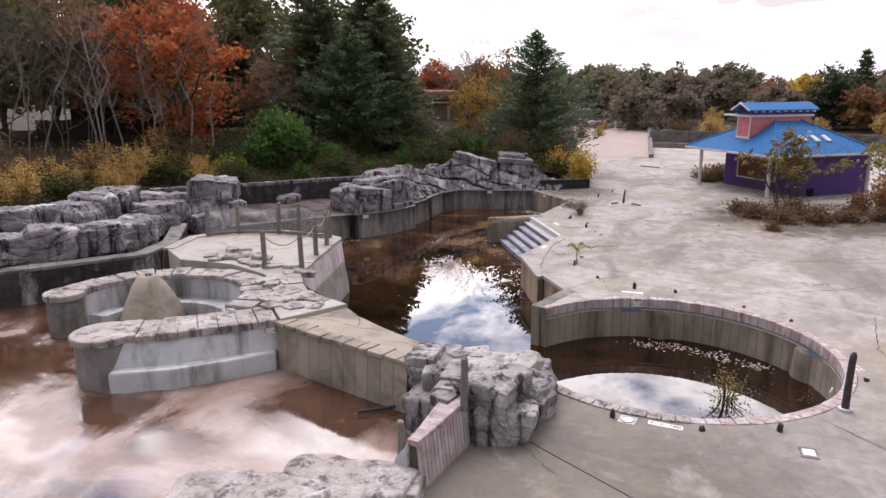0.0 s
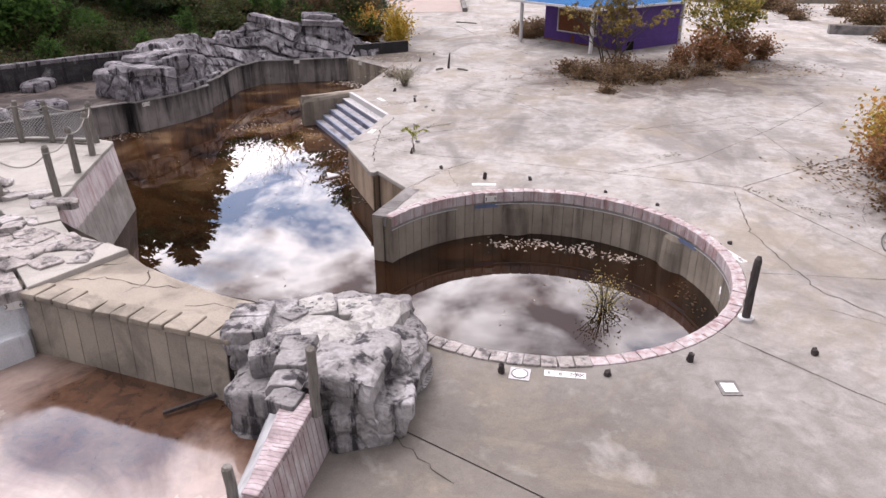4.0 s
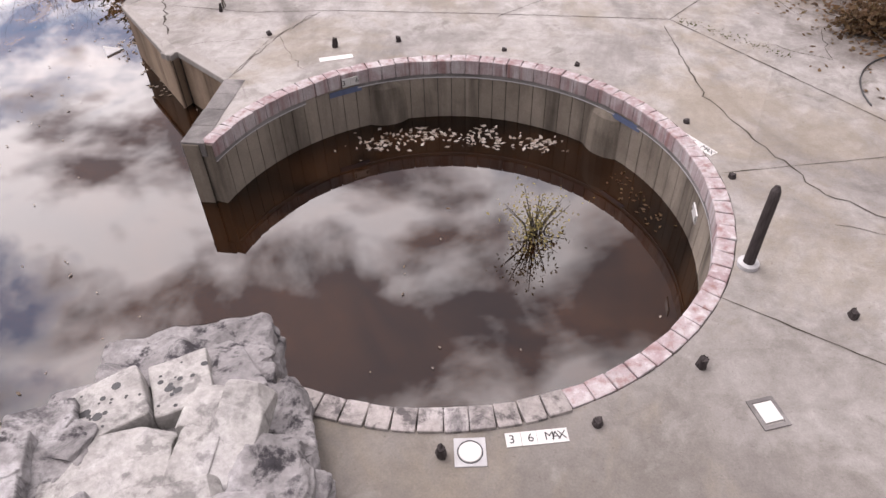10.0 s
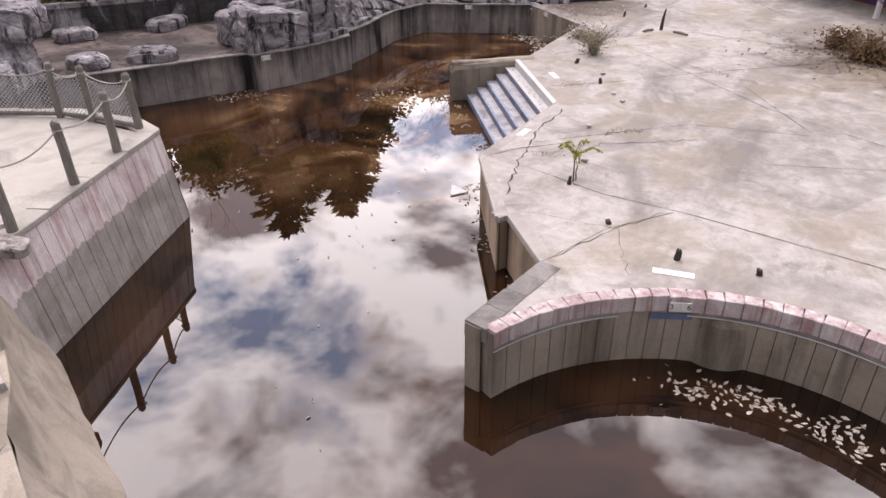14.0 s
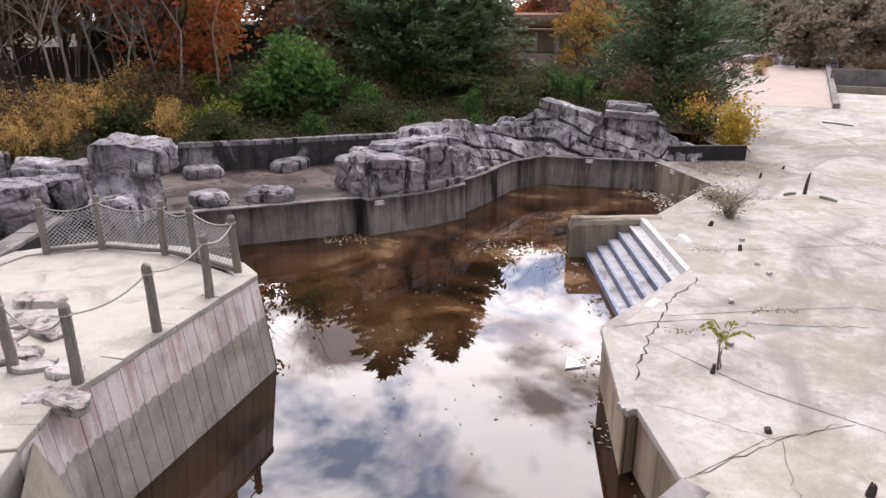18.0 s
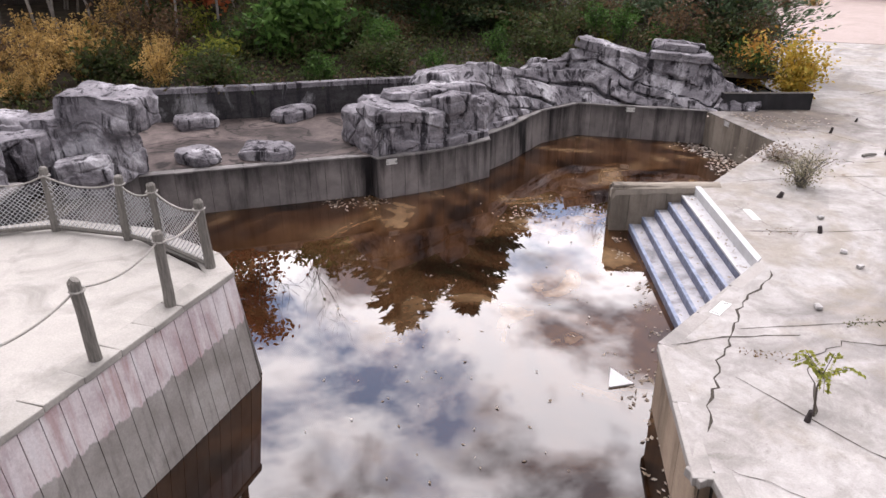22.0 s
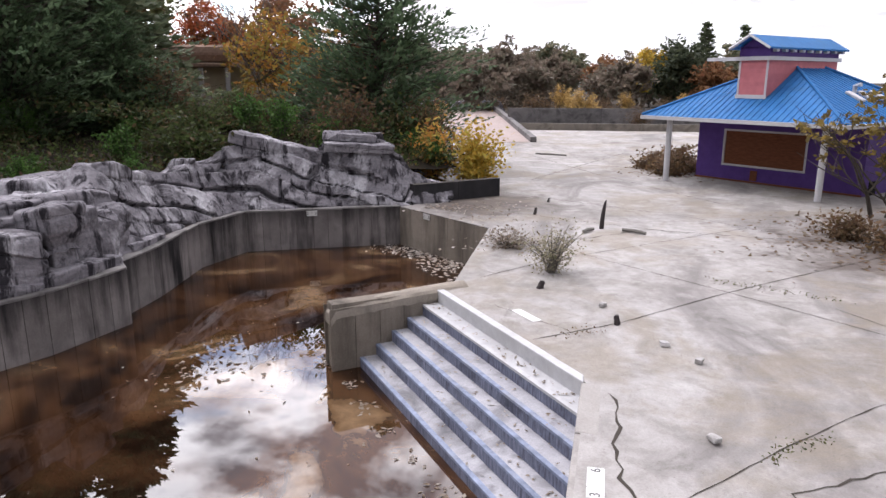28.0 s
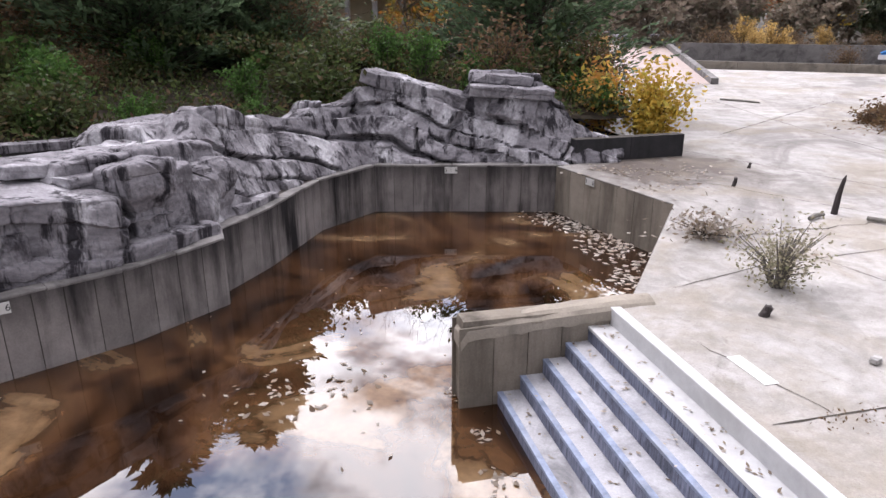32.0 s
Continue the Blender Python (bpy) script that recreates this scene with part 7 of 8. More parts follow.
ribs(rv[0], rv[3], rv[4], rv[5], 30)
for i, j in ((0, 4), (1, 4), (2, 5), (3, 5)):
    v, f = tube([Vector(rv[i]) + Vector((0, 0, 0.03)), Vector(rv[j]) + Vector((0, 0, 0.03))], [0.05, 0.05], 6)
    link("hip_cap", v, f, M_ROOF, roof)
kb("gutter", [(E0, E1, D0 - 0.06, D0, EZ - 0.12, EZ)], M_TRIM)
kb("gutter", [(E1, E1 + 0.06, D0, D1, EZ - 0.12, EZ)], M_TRIM)
kb("gutter", [(E0 - 0.06, E0, D0, D1, EZ - 0.12, EZ)], M_TRIM)
kb("soffit", [(E0 + 0.02, E1 - 0.02, D0 + 0.02, 1.9, EZ - 0.1, EZ - 0.07)], M_TRIM)
cup = part("cupola", bmesh.new(), None, kiosk)
C0, C1, G0, G1 = 2.1, 3.1, 0.6, 4.9
kb("cupola_wall", [(C0, C1, G0, G1, 2.9, 4.3)], M_PINK, "pink siding", parent=cup)
for k in range(8):
    z = 3.22 + 0.135 * k
    kb("siding_board", [(C0, C1, G0 - 0.015, G0, z, z + 0.127)], M_PINK, parent=cup)
    kb("siding_board", [(C1, C1 + 0.015, G0, G1, z, z + 0.127)], M_PINK, parent=cup)
kb("cupola_band", [(C0 - 0.02, C1 + 0.02, G0 - 0.02, G1 + 0.02, 4.42, 4.72)], M_PURPLE, "purple siding", parent=cup)
kb("ledge", [(C0 - 0.1, C1 + 0.1, G0 - 0.1, G1 + 0.1, 4.3, 4.42)], M_TRIM, parent=cup)
kb("sign_arm", [(C0 - 1.3, C0 - 0.1, G0 + 0.1, G0 + 0.35, 4.31, 4.42)], M_TRIM, parent=cup)
for x in (C0, C1 - 0.05):
    kb("corner_trim", [(x, x + 0.06, G0 - 0.03, G0, 3.22, 4.3)], M_TRIM, parent=cup)
kb("apron_trim", [(C0 - 0.03, C1 + 0.03, G0 - 0.05, G0, 3.1, 3.22)], M_TRIM, parent=cup)
bm = bmesh.new()
cm = (C0 + C1) / 2
pts = [(C0 - 0.2, 4.7), (cm, 5.1), (C1 + 0.2, 4.7), (C1 + 0.2, 4.64), (cm, 5.02), (C0 - 0.2, 4.64)]
fr = [bm.verts.new((x, G0 - 0.35, z)) for x, z in pts]
bk = [bm.verts.new((x, G1 + 0.35, z)) for x, z in pts]
for i in range(6):
    bm.faces.new((fr[i], fr[(i + 1) % 6], bk[(i + 1) % 6], bk[i]))
bm.faces.new((fr[0], fr[1], fr[4], fr[5])), bm.faces.new((fr[1], fr[2], fr[3], fr[4])), bm.faces.new((bk[0], bk[1], bk[4], bk[5])), bm.faces.new((bk[1], bk[2], bk[3], bk[4]))
part("cupola_roof", bm, M_ROOF, cup, "blue metal gable roof")
bm = bmesh.new()
g = [bm.verts.new(v) for v in ((C0, G0 - 0.02, 4.68), (C1, G0 - 0.02, 4.68), (cm, G0 - 0.02, 5.03), (C0, G0 + 0.05, 4.68), (C1, G0 + 0.05, 4.68), (cm, G0 + 0.05, 5.03))]
for f in ((0, 1, 2), (5, 4, 3), (0, 3, 4, 1), (1, 4, 5, 2), (2, 5, 3, 0)):
    bm.faces.new([g[i] for i in f])
part("gable", bm, M_PURPLE, cup)
for sgn, x in ((1, C0 - 0.2), (-1, C1 + 0.2)):
    v, f = tube([(x, G0 - 0.36, 4.66), (cm, G0 - 0.36, 5.07)], [0.05, 0.05], 4)
    link("barge_board", v, f, M_TRIM, cup)
for k in range(9):
    y = G0 + 0.1 + 0.52 * k
    kb("bracket", [(C1 + 0.02, C1 + 0.17, y, y + 0.16, 4.56, 4.66)], M_TRIM, parent=cup, bevel=0.02)
for y in (2.6, 3.4, 4.2):
    bm = bmesh.new()
    box(bm, -0.16, 0.16, -0.3, 0.3, 0.0, 0.1, bevel=0.045)
    ob = part("roof_vent", bm, M_TRIM, kiosk, "white raised roof vent")
    sl = math.atan2(RZ - EZ, E1 - ac)
    ob.matrix_basis = Matrix.Translation((E1 - 1.3, y, EZ + 1.3 * math.tan(sl))) @ Euler((0, sl, 0)).to_matrix().to_4x4() @ pose(0, 0, 0, 0, 0, 90)
v, f = tube([(E1 - 1.6, 3.2, 3.1), (E1 - 1.6, 3.2, 3.5), (E1 - 1.4, 3.15, 3.55)], [0.07, 0.07, 0.07], 8)
link("vent_pipe", v, f, M_TRIM, kiosk)

# plants round the kiosk and on the deck
vine = put(leafy_tree("climbing_tree", "thin yellowing tree in front of the kiosk", 4.0, 0.85, leaf_material("thin_yellow_leaves", [(0.2, 0.15, 0.04), (0.11, 0.085, 0.04), (0.3, 0.21, 0.05)]), 30, 1000, 0.1, trunks=3, low=0.35), 1.05, 31.4, -0.05)
again(vine, 1.5, 31.0, -0.05, 120, 0.92)
put(leafy_tree("olive_kiosk_tree", "sparse green-yellow small tree by the kiosk", 4.0, 1.9, leaf_material("mixed_leaves", [(0.13, 0.14, 0.04), (0.3, 0.22, 0.05), (0.09, 0.1, 0.03)]), 31, 2200, 0.12, trunks=4, low=0.2), 6.2, 33.4, -0.05)
rs = put(shrub("red_shrub", "red-brown autumn shrub beside the kiosk", 1.7, 1.4, L_RUST, 32, 1700, 0.1, 22), 5.6, 31.8, -0.05)
for x, y, s in ((7.2, 33.2, 0.9), (8.4, 33.8, 0.7), (4.4, 31.0, 0.6), (6.6, 30.8, 0.55)):
    again(rs, x, y, -0.05, rnd.uniform(0, 360), s)
lowb = put(shrub("dead_brush", "low dead brown brush on leaf litter", 0.55, 1.1, L_BRUSH, 33, 1300, 0.07, 40), 0.3, 27.4, -0.02)
for x, y, s in ((1.5, 26.6, 0.9), (2.8, 27.4, 1.0), (-0.6, 28.6, 0.8), (3.8, 28.3, 0.9), (1.8, 28.8, 1.1), (5.2, 29.2, 0.8), (1.2, 24.6, 0.5), (-3.2, 39.8, 1.3), (-2.9, 41.2, 1.2), (-4.2, 41.0, 0.9), (-3.6, 38.9, 0.8)):
    again(lowb, x, y, -0.02, rnd.uniform(0, 360), s)
og = put(shrub("orange_bush", "dense golden-orange autumn bush growing through the deck", 1.75, 1.5, L_ORANGE, 34, 5200, 0.07, 34), 9.2, 17.2, -0.05)
for x, y, s in ((10.6, 16.5, 1.05), (9.9, 18.9, 0.9), (11.7, 18.0, 1.1), (12.6, 16.3, 1.0), (11.0, 15.1, 0.75), (13.4, 18.2, 1.0)):
    again(og, x, y, -0.05, 70 * x, s)
again(weed, 9.6, 15.4, -0.05, 20, 0.8, "low green growth under the orange bush")
again(weed, 11.9, 14.6, -0.05, 80, 0.9, "low green growth under the orange bush")
again(rs, 8.4, 15.6, -0.05, 40, 0.75, "red-brown low growth under the orange bush")
again(lowb, 8.0, 13.4, -0.02, 10, 0.9)
again(lowb, 9.2, 12.0, -0.02, 100, 1.0)
again(bare, 9.4, 11.4, -0.05, 30, 0.2, "small leafless sapling among deck debris")
put(shrub("dry_weed_bush", "sparse grey dry weed growing from a joint", 0.95, 0.8, leaf_material("grey_weed_leaves", [(0.22, 0.2, 0.13), (0.3, 0.27, 0.2), (0.15, 0.15, 0.08)]), 35, 1300, 0.03, 36, bark=M_PALEBARK), -6.95, 24.2, 0.0)
put(shrub("dry_weed_mat", "low mat of dry weeds and litter", 0.25, 0.8, L_DEAD, 36, 600, 0.045, 30), -8.0, 26.0, 0.0)
fern = thing("sapling", "small sumac sapling with yellow-green fronds", "plant")
pcs, lv = [tube([(0, 0, 0), (-0.05, 0.12, 0.3), (-0.12, 0.3, 0.62), (-0.1, 0.42, 0.9)], [0.035, 0.028, 0.02, 0.012], 6)], []
for a, ln, up in ((35, 0.8, 0.25), (80, 0.55, 0.45), (150, 0.75, 0.3), (205, 0.6, 0.4), (290, 0.5, 0.1)):
    a = radians(a)
    base = Vector((-0.1, 0.42, 0.88))
    tip = base + Vector((ln * 0.7 * math.cos(a), ln * 0.7 * math.sin(a), up))
    end = base + Vector((ln * 1.15 * math.cos(a), ln * 1.15 * math.sin(a), up - 0.2))
    pcs.append(tube([base, tip, end], [0.012, 0.008, 0.004], 4))
    for j in range(22):
        s = j / 22
        p = base.lerp(tip, s / 0.6) if s < 0.6 else tip.lerp(end, (s - 0.6) / 0.4)
        for sg in (1, -1):
            q = Vector((-math.sin(a), math.cos(a), -0.3)) * sg * 0.09
            lv.append(p + q)
v, f = merge(pcs)
link("stem", v, f, M_BARK, fern)
v, f = leaves(lv, 0.075, 5)
link("fronds", v, f, leaf_material("sumac_leaves", [(0.26, 0.26, 0.05), (0.17, 0.19, 0.04)]), fern)
fern.matrix_basis = pose(-4.15, 15.3, 0) @ Matrix.Scale(0.52, 4)

# ---------------------------------------------------------------- things on the deck
def stub(x, y, h, r, seed):
    rd = random.Random(seed)
    bm = bmesh.new()
    bmesh.ops.create_cone(bm, cap_ends=True, segments=9, radius1=r, radius2=r * 0.75, depth=h)
    bmesh.ops.subdivide_edges(bm, edges=bm.edges[:], cuts=2, use_grid_fill=True)
    for v in bm.verts:
        v.co += Vector(noise.noise_vector(v.co * 14 + Vector((seed, 0, 0)))) * r * 0.35
        if v.co.z > h * 0.4:
            v.co.z += rd.uniform(-0.3, 0.5) * h * 0.4
    ob = part("broken_stub", bm, M_WOODD)
    ob.location = (x, y, h / 2 - 0.01)
    ob.rotation_euler = (rd.uniform(-0.2, 0.2), rd.uniform(-0.2, 0.2), rd.uniform(0, 6))
    tagged(ob, "dark broken post stub rising out of the deck", "post stub", "deck stubs")
for k, (x, y, h, r) in enumerate(((-1.34, 5.36, 0.16, 0.07), (-0.03, 5.02, 0.18, 0.07), (1.47, 5.29, 0.12, 0.08), (2.67, 5.93, 0.16, 0.08), (4.52, 6.52, 0.12, 0.08), (-1.73, 13.4, 0.22, 0.07), (-0.58, 13.55, 0.13, 0.07), (-3.03, 14.01, 0.1, 0.07),
                                 (1.32, 13.05, 0.07, 0.07), (2.51, 12.4, 0.07, 0.07), (3.85, 10.5, 0.07, 0.07), (4.06, 9.1, 0.08, 0.08), (-7.05, 23.1, 0.16, 0.09), (-5.8, 21.5, 0.17, 0.07), (5.6, 5.6, 0.1, 0.09), (-4.17, 15.15, 0.2, 0.05), (-7.8, 29.88, 0.22, 0.06), (-7.6, 31.9, 0.14, 0.06))):
    stub(x, y, h * 0.8, r * 0.75, k)
for k, (x, y) in enumerate(((-5.18, 20.76), (-4.79, 20.25), (-4.9, 18.2), (-4.3, 16.3), (-6.0, 22.3))):
    tagged(rock("loose_stone", x, y, 0.04, (0.15, 0.1, 0.07), 800 + k, (0, 0, 60 * k), M_PLATE, sub=2), "small pale loose stone on the deck", "stone", "loose stones")
# standing snags
for x, y, h, s in ((-6.05, 28.4, 0.72, 3),):
    v, f = tube([(0, 0, 0), (0.02, 0.01, h * 0.5), (0.06, 0, h * 0.9), (0.08, 0.02, h)], [0.06, 0.05, 0.032, 0.008], 7)
    ob = tagged(link("snag", v, f, M_WOODD), "splintered dark post standing on the deck", "post")
    ob.location = (x, y, -0.01)
for x, y, ln, a in ((-6.35, 27.9, 0.45, 60), (-5.3, 28.0, 0.6, -30), (-8.5, 45.0, 1.6, -20)):
    v, f = tube([(-ln / 2, 0, 0.05), (0, 0.03, 0.06), (ln / 2, 0, 0.05)], [0.04, 0.045, 0.035], 7)
    ob = tagged(link("fallen_log", v, f, M_WOOD), "short weathered piece of wood lying on the deck", "wood", "fallen wood")
    ob.location, ob.rotation_euler = (x, y, 0), (0, 0, radians(a))
# charred bollard by the round pool
bol = thing("charred_bollard", "charred dark bollard with a pale base collar", "bollard", at=(3.67, 7.38, 0))
v, f = tube([(0, 0, 0), (0, 0, 0.5), (0.01, 0.01, 1.0), (0.02, 0.03, 1.08), (0.03, 0.05, 1.14)], [0.068, 0.064, 0.062, 0.058, 0.028], 14)
link("shaft", v, f, M_WOODD, bol)
v, f = tube([(0, 0, 0), (0, 0, 0.05), (0, 0, 0.06)], [0.125, 0.125, 0.09], 16)
link("collar", v, f, M_WHITE, bol)
# skimmer cover
sk = thing("skimmer_cover", "square cream deck plate with a round lid", "drain cover", at=(0.24, 5.04, 0.0))
boxes("plate", [(-0.15, 0.15, -0.15, 0.15, -0.01, 0.012)], M_WHITE, sk, bevel=0.004)
v, f = tube([(0, 0, 0.01), (0, 0, 0.02)], [0.11, 0.105], 24)
link("lid", v, f, M_TILE, sk)
v, f = tube([(0.117 * math.cos(a), 0.117 * math.sin(a), 0.013) for a in [2 * math.pi * i / 24 for i in range(25)]], [0.006] * 25, 4)
link("lid_joint", v, f, M_BLACK, sk)
jb = thing("junction_box", "rusty square junction box open in the deck", "utility box", at=(3.14, 5.34, 0.0))
boxes("rim", [(-0.14, 0.14, -0.17, -0.13, -0.01, 0.015), (-0.14, 0.14, 0.13, 0.17, -0.01, 0.015), (-0.14, -0.1, -0.13, 0.13, -0.01, 0.015), (0.1, 0.14, -0.13, 0.13, -0.01, 0.015)], M_COPEG, jb)
boxes("lid", [(-0.09, 0.1, -0.1, 0.12, 0.002, 0.014)], M_TILE, jb)
jb.rotation_euler = (0, 0, 0.2)
v, f = tube([(8.3 + 1.5 * math.cos(a), 10.7 + 1.7 * math.sin(a), 0.02) for a in [1.1 + 2.0 * i / 30 for i in range(31)]], [0.013] * 31, 6)
tagged(link("hose", v, f, M_BLACK), "black hose curled on the deck", "hose")
# water's edge litter
def litter(name, label, spots, n, size, seed, z, spread=0.35, mat=None):
    rd = random.Random(seed)
    pts = []
    for k in range(n):
        x, y = rd.choice(spots)
        pts.append((x + rd.gauss(0, spread), y + rd.gauss(0, spread * 0.8), z + rd.uniform(0.003, 0.02)))
    v, f = leaves(pts, size, seed, flat=True)
    tagged(link(name, v, f, mat or L_DEAD), label, "leaves", kind="stuff")
litter("floating_leaves", "pale fallen leaves floating by the pool wall", arc(PC, 3.0, 116, 72, 8) + arc(PC, 3.1, 56, 54, 1), 230, 0.05, 1, WATER, 0.2, L_PALE)
litter("floating_leaves", "brown leaves gathered along the round wall", arc(PC, 3.25, 30, 5, 6), 50, 0.035, 2, WATER, 0.12, L_BRUSH)
litter("floating_leaves", "leaves drifted under the deck wall", [(-3.9, 12.7), (-4.2, 13.0), (-5.1, 14.0), (-5.3, 14.4), (-5.7, 15.0), (-6.5, 15.8), (-6.7, 16.2)], 170, 0.05, 3, WATER, 0.2)
litter("floating_leaves", "leaf litter gathered in the channel's corner", [(-9.6, 28.3), (-10.3, 28.9), (-10.9, 29.3), (-9.2, 27.3), (-9.1, 26.4), (-11.6, 29.6), (-9.9, 28.0)], 520, 0.07, 4, WATER, 0.32, L_PALE)
litter("floating_leaves", "litter along the western wall", [(-16.2, 18.6), (-16.6, 18.1), (-15.8, 19.0)], 90, 0.06, 5, WATER, 0.25)
litter("floating_leaves", "leaves along the lowest step", [tuple(wing_end(1.85).lerp(tread_end(1.85), i / 8)) for i in range(9)], 130, 0.045, 6, WATER, 0.12)
litter("floating_leaves", "scattered specks floating on the channel", [(-8 - 0.6 * i, 13 + 1.2 * i) for i in range(10)] + [(-6, 10), (-4, 8), (-1, 8), (1, 9)], 150, 0.035, 7, WATER, 1.6)
litter("floating_leaves", "sunken brown leaf raft", [(-12.4, 20.5), (-12.0, 21.0)], 70, 0.06, 8, WATER, 0.4)
litter("deck_litter", "dry leaves blown onto the deck corner", [(-9.2, 29.2), (-9.8, 30.4), (-10.4, 30.2), (-9.0, 30.8), (-8.2, 26.2)], 260, 0.06, 9, 0.0, 0.5)
litter("deck_litter", "brown leaf litter under the kiosk bushes", [(1.0, 27.2), (2.6, 27.6), (4.2, 28.6), (-0.6, 27.6), (6.2, 30.6), (0.4, 30.0), (7.5, 31.0), (9.0, 31.6), (-3.0, 39.6)], 3200, 0.07, 10, 0.0, 1.2, L_BRUSH)
litter("deck_litter", "leaf litter by the orange bush", [(8.2, 14.6), (8.6, 12.6), (9.6, 13.4), (7.6, 16.2), (9.0, 11.2)], 1500, 0.06, 11, 0.0, 0.7, L_BRUSH)
litter("step_litter", "leaves caught on the treads", [tuple(wing_end(0.3 * i + 0.2) + U * 0.15) for i in range(1)], 12, 0.035, 12, -0.19, 0.05)
for i in range(6):
    o = RUN * (i + 0.55)
    litter("step_litter", "leaves and grit caught on a tread", [tuple(wing_end(o).lerp(tread_end(o), q / 14)) for q in range(15)], 90 if i == 0 else 45, 0.03, 60 + i, -RISE * (i + 1), 0.07)
bm = prism([(-7.0, 15.6), (-6.75, 15.95), (-7.25, 16.1)], WATER - 0.01, WATER + 0.03)
tagged(part("floating_board", bm, M_WHITE), "broken triangular board floating in the water", "board")
v, f = tube([(-4.62, 3.48, UP + 0.06), (-4.08, 4.0, UP + 0.08)], [0.035, 0.035], 4)
tagged(link("plank", v, f, M_WOODD), "dark wet plank lying in the basin", "plank")

# ---------------------------------------------------------------- distance
ramp_ob = tagged(part("pink_ramp", bmesh.new(), None), "faded pink sloping concrete slab", "ramp", kind="structure")
link("slope", [(-15.6, 50.2, 0.02), (-10.2, 52.0, 0.02), (-16.7, 79.4, 0.7), (-26.0, 79.4, 0.7), (-15.6, 50.2, -0.3), (-10.2, 52.0, -0.3), (-16.7, 79.4, -0.3), (-26.0, 79.4, -0.3)], [(0, 1, 2, 3), (0, 4, 5, 1), (1, 5, 6, 2), (2, 6, 7, 3), (3, 7, 4, 0)], M_RAMP, ramp_ob)
link("ramp_curb", [(-10.2, 52.0, -0.1), (-9.85, 52.1, -0.1), (-16.7, 79.4, -0.1), (-16.35, 79.5, -0.1), (-10.2, 52.0, 0.3), (-9.85, 52.1, 0.3), (-16.7, 79.4, 1.1), (-16.35, 79.5, 1.1)], [(0, 1, 5, 4), (1, 3, 7, 5), (3, 2, 6, 7), (2, 0, 4, 6), (4, 5, 7, 6)], M_COPEG, ramp_ob)
panel_wall("far_pool_wall", [(-13.4, 66.0), (70.0, 72.0)], -0.1, 1.4, M_COPEG, "long grey far pool wall", step=2.4, side=-1, thick=0.5)
panel_wall("far_front_wall", [(-12.6, 62.6), (60.0, 67.0)], -0.1, 0.45, M_TAN, "low brown wall before the far pool", step=3.0, side=-1, thick=0.5)
panel_wall("far_low_wall", [(14.0, 44.0), (60.0, 40.0)], -0.1, 0.5, M_COPEG, "low broken wall across the far deck", step=3.0, side=-1, thick=0.6)
for k in range(14):
    rock("far_rock", -27 + 0.8 * k, 80.8 + rnd.uniform(-1, 1), 0.6 + rnd.uniform(0, 0.4), (1.6, 1.2, 1.5), 900 + k, (0, 0, 30 * k), M_ROCK, sub=3)
    tagged(bpy.context.scene.collection.objects[-1], "grey rock at the head of the ramp", "rock", "far rocks")
ft = [put(leafy_tree("far_tree", "far broadleaf tree in autumn leaf", 8, 3.8, m, 50 + k, 2600, 0.4, low=0.12), -60 + 40 * k, 140, 0, s=0.8) for k, m in enumerate((L_FAR_HAZED, L_FARB, L_RUST))]
fp = put(conifer("far_spruce", "far dark pointed spruce tree", 12, 3.0, L_DARK, 60, 26, 0.6), 5.9, 106.0, 0, s=0.9)
again(fp, 10.4, 106, 0, 60, 0.86)
wil = put(leafy_tree("willow_tree", "broad drooping dark green willow far off", 8.2, 4.6, leaf_material("willow_leaves", [(0.05, 0.065, 0.04), (0.08, 0.09, 0.05), (0.035, 0.045, 0.03)]), 66, 5200, 0.3, low=0.05), 3.0, 103.0, 0)
put(leafy_tree("yellow_tree", "far yellow autumn tree", 7.4, 2.4, L_GOLD, 67, 2600, 0.26, low=0.3), -1.4, 104.5, 0)
put(bare_tree("round_bare_tree", "leafless rounded grey-brown tree beyond the far wall", 6.4, 68, M_BARK, 6, 0.6), -17.6, 83.0, 0)
for k in range(120):
    a = radians(rnd.uniform(62, 122))
    d = rnd.uniform(108, 170)
    x, y = d * math.cos(a), d * math.sin(a)
    if a < radians(79) and k % 8:
        continue
    again(rnd.choice(ft[:2] if rnd.random() < 0.85 else ft), x, y, -0.1, rnd.uniform(0, 360), rnd.uniform(0.85, 1.25) if x < -14 else rnd.uniform(0.6, 1.0))
for x, y, s, k in ((10.5, 104, 1.0, 0), (14.0, 108, 0.9, 0), (-14, 84, 0.75, 1), (-18, 78, 0.8, 1), (-3.5, 96, 0.8, 1), (6.0, 98, 0.7, 2)):
    again(ft[k], x, y, -0.1, rnd.uniform(0, 360), s)
for k in range(70):
    a = rnd.uniform(-0.25, 1.0)
    x, y = -25 + 100 * rnd.random(), rnd.uniform(63, 92)
    again(brush if rnd.random() < 0.6 else dry, x, y, -0.1, rnd.uniform(0, 360), rnd.uniform(0.9, 1.7))
for k in range(26):
    x, y = rnd.uniform(12, 50), rnd.uniform(38, 60)
    again(lowb, x, y, -0.02, rnd.uniform(0, 360), rnd.uniform(0.8, 1.8))
tagged(boxes("lake", [(22, 300, 122, 420, -0.06, -0.03)], plain("lake_water", (0.5, 0.52, 0.55), 0.15, 0.05, 0.2)), "pale lake beyond the trees", "lake", kind="structure")
# house behind the trees
hs = thing("porch_house", "cream house with white porch columns among trees", "house", at=(-28.0, 48.5, 1.6))
hs.rotation_euler = (0, 0, radians(18))
boxes("wall", [(-4, 4, 0.2, 5, 0, 2.6)], M_CREAM, hs)
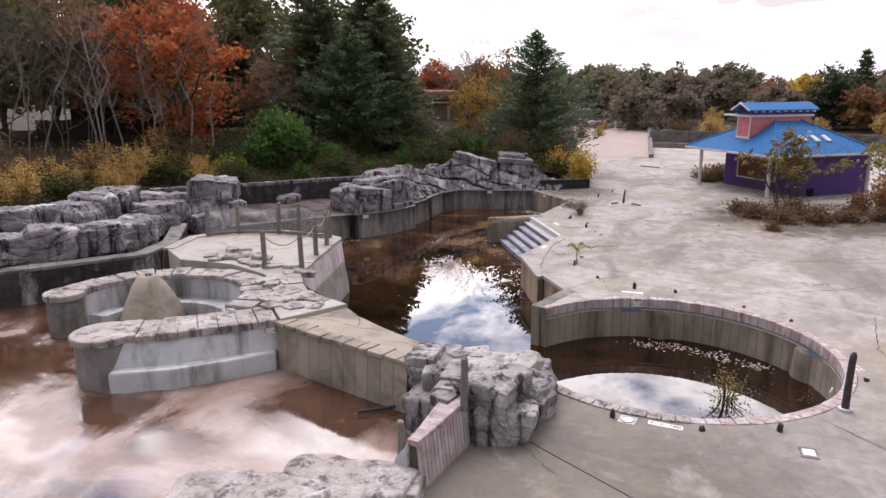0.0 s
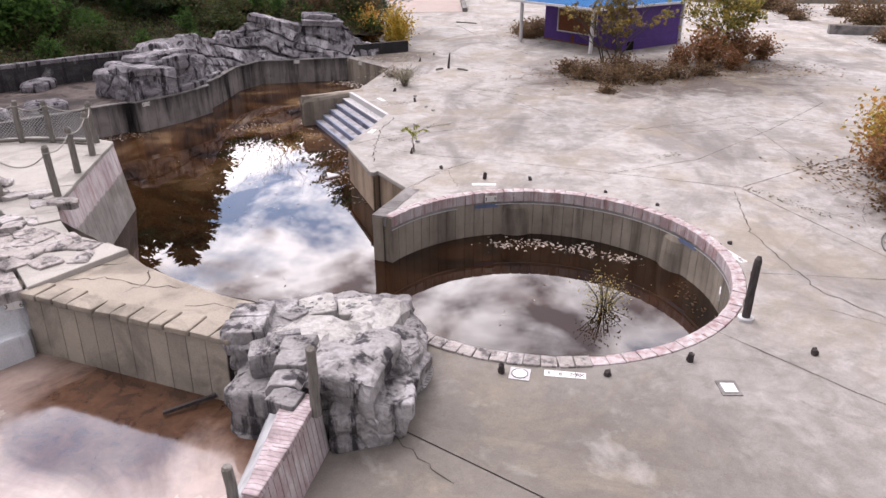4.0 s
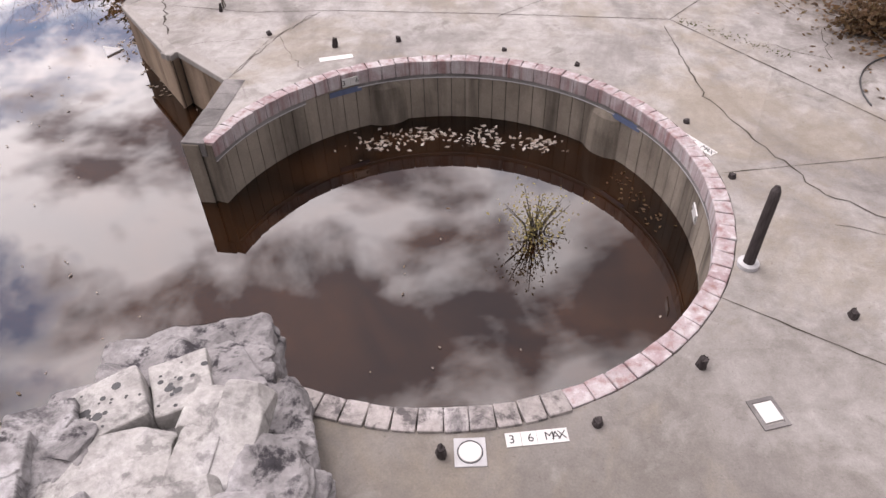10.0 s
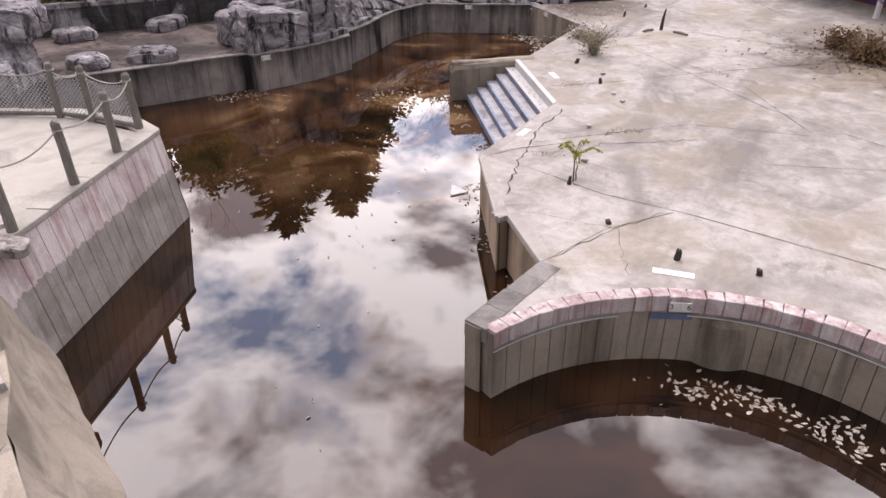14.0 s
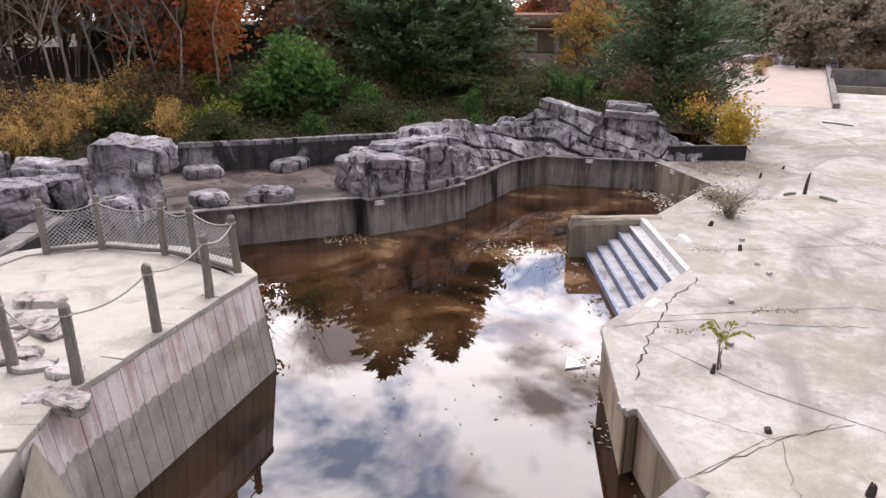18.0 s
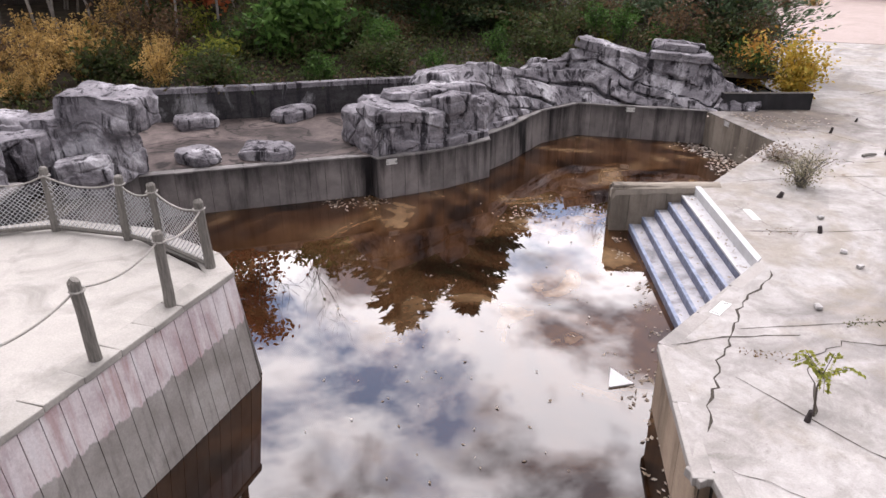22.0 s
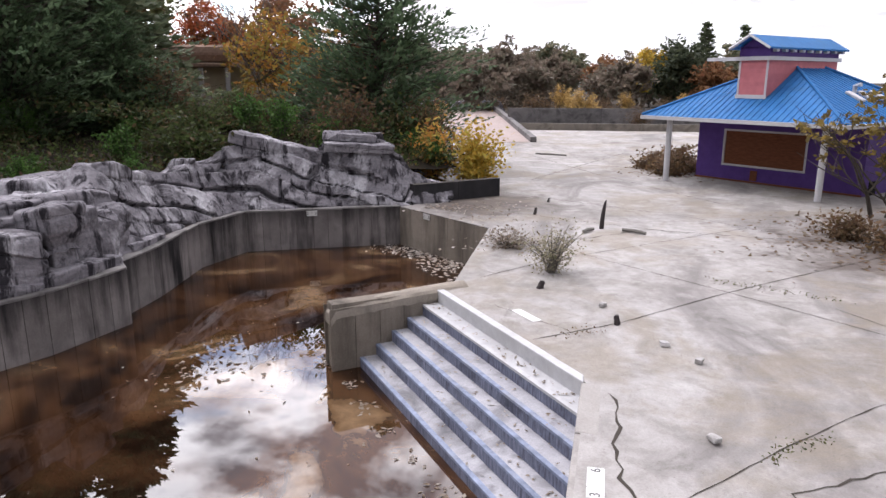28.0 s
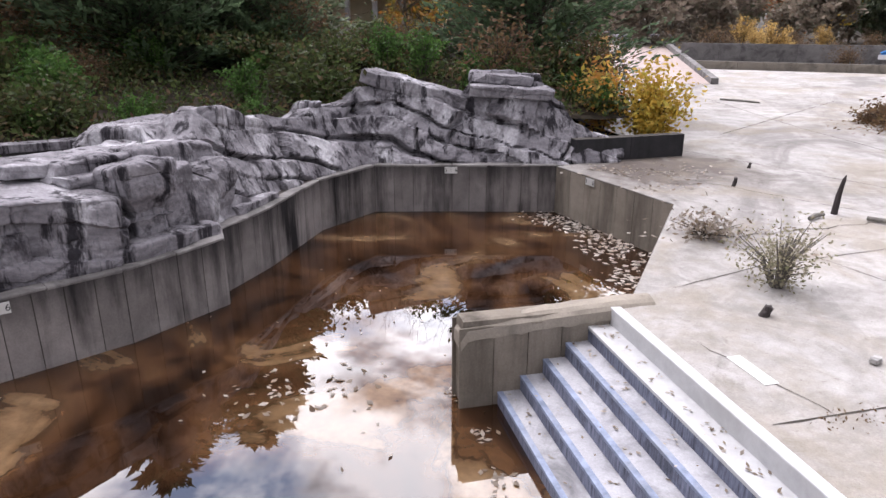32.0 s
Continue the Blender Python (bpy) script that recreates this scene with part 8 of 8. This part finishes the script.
boxes("roof", [(-4.4, 4.4, -0.7, 5.4, 2.6, 2.85)], M_BROOF, hs, bevel=0.08)
boxes("upper_roof", [(-3.6, 3.6, 0.2, 4.4, 2.85, 3.9)], M_BROOF, hs, bevel=0.6)
for k in range(6):
    boxes("column", [(-3.9 + 1.5 * k, -3.65 + 1.5 * k, -0.6, -0.35, 0, 2.6)], M_TRIM, hs, bevel=0.02)
for k in range(1):
    boxes("window", [(-3.0 + 2.2 * k, -1.8 + 2.2 * k, 0.16, 0.2, 0.7, 2.0)], M_DARK, hs)
wf = thing("board_fence", "dark weathered board fence behind the bank", "fence")
a, b = Vector((-38.5, 18.0)), Vector((-31.5, 41.0))
d = (b - a).normalized()
for k in range(100):
    p = a + d * 0.24 * k
    ob = boxes("board", [(-0.11, 0.11, -0.015, 0.015, 0, 2.0 + random.uniform(-0.04, 0.04))], M_FENCE, wf)
    ob.matrix_basis = pose(p.x, p.y, 1.9, 0, 0, math.degrees(math.atan2(d.y, d.x)))
for z in (0.4, 1.6):
    v, f = tube([(a.x - 0.08, a.y, 1.9 + z), (b.x - 0.08, b.y, 1.9 + z)], [0.05, 0.05], 4)
    link("rail", v, f, M_FENCE, wf)
tb = thing("teal_shed", "teal-trimmed grey building behind the fence", "building", at=(-44.0, 28.0, 1.5))
tb.rotation_euler = (0, 0, radians(-70))
boxes("wall", [(-6, 6, 0, 5, 0, 3.0)], M_FENCE, tb)
boxes("roof", [(-6.4, 6.4, -0.5, 5.5, 3.0, 3.25)], M_TEAL, tb, bevel=0.05)
for k in range(5):
    boxes("window", [(-5.2 + 2.2 * k, -4.0 + 2.2 * k, -0.05, 0.0, 0.9, 2.2)], M_TEAL, tb)
put(shrub("water_plant", "thin yellow-green shrub standing in the pool water", 1.0, 0.8, leaf_material("water_plant_leaves", [(0.3, 0.27, 0.1), (0.22, 0.18, 0.09), (0.4, 0.34, 0.12)]), 61, 620, 0.03, 17, bark=M_BARK), 1.45, 9.3, WATER - 0.2)

# weeds rooted in the deck joints
def joint_weeds(a, b, n, seed, mat=None):
    rd = random.Random(seed)
    pts = []
    for k in range(n):
        q = rd.random()
        pts.append((a[0] + (b[0] - a[0]) * q + rd.gauss(0, 0.07), a[1] + (b[1] - a[1]) * q + rd.gauss(0, 0.06), 0.01 + 0.09 * rd.random() ** 2))
    v, f = leaves(pts, 0.02, seed, -0.4)
    tagged(link("joint_weeds", v, f, mat or L_OLIVE), "low weeds and dirt along a deck joint", "weeds", kind="stuff")
for k, (a, b, n) in enumerate((((-4.5, 17.9), (-3.8, 18.5), 90), ((-5.3, 16.1), (-4.8, 16.4), 60), ((4.7, 14.0), (6.2, 12.4), 160), ((-8.3, 25.7), (-6.6, 27.1), 110), ((-4.2, 24.2), (-2.2, 23.4), 160), ((0.2, 28.2), (3.6, 26.4), 120), ((2.6, 16.0), (3.3, 16.7), 90), ((-6.6, 20.75), (-6.0, 21.2), 60))):
    joint_weeds(a, b, n, 300 + k, L_OLIVE if k % 2 == 0 else L_BRUSH)
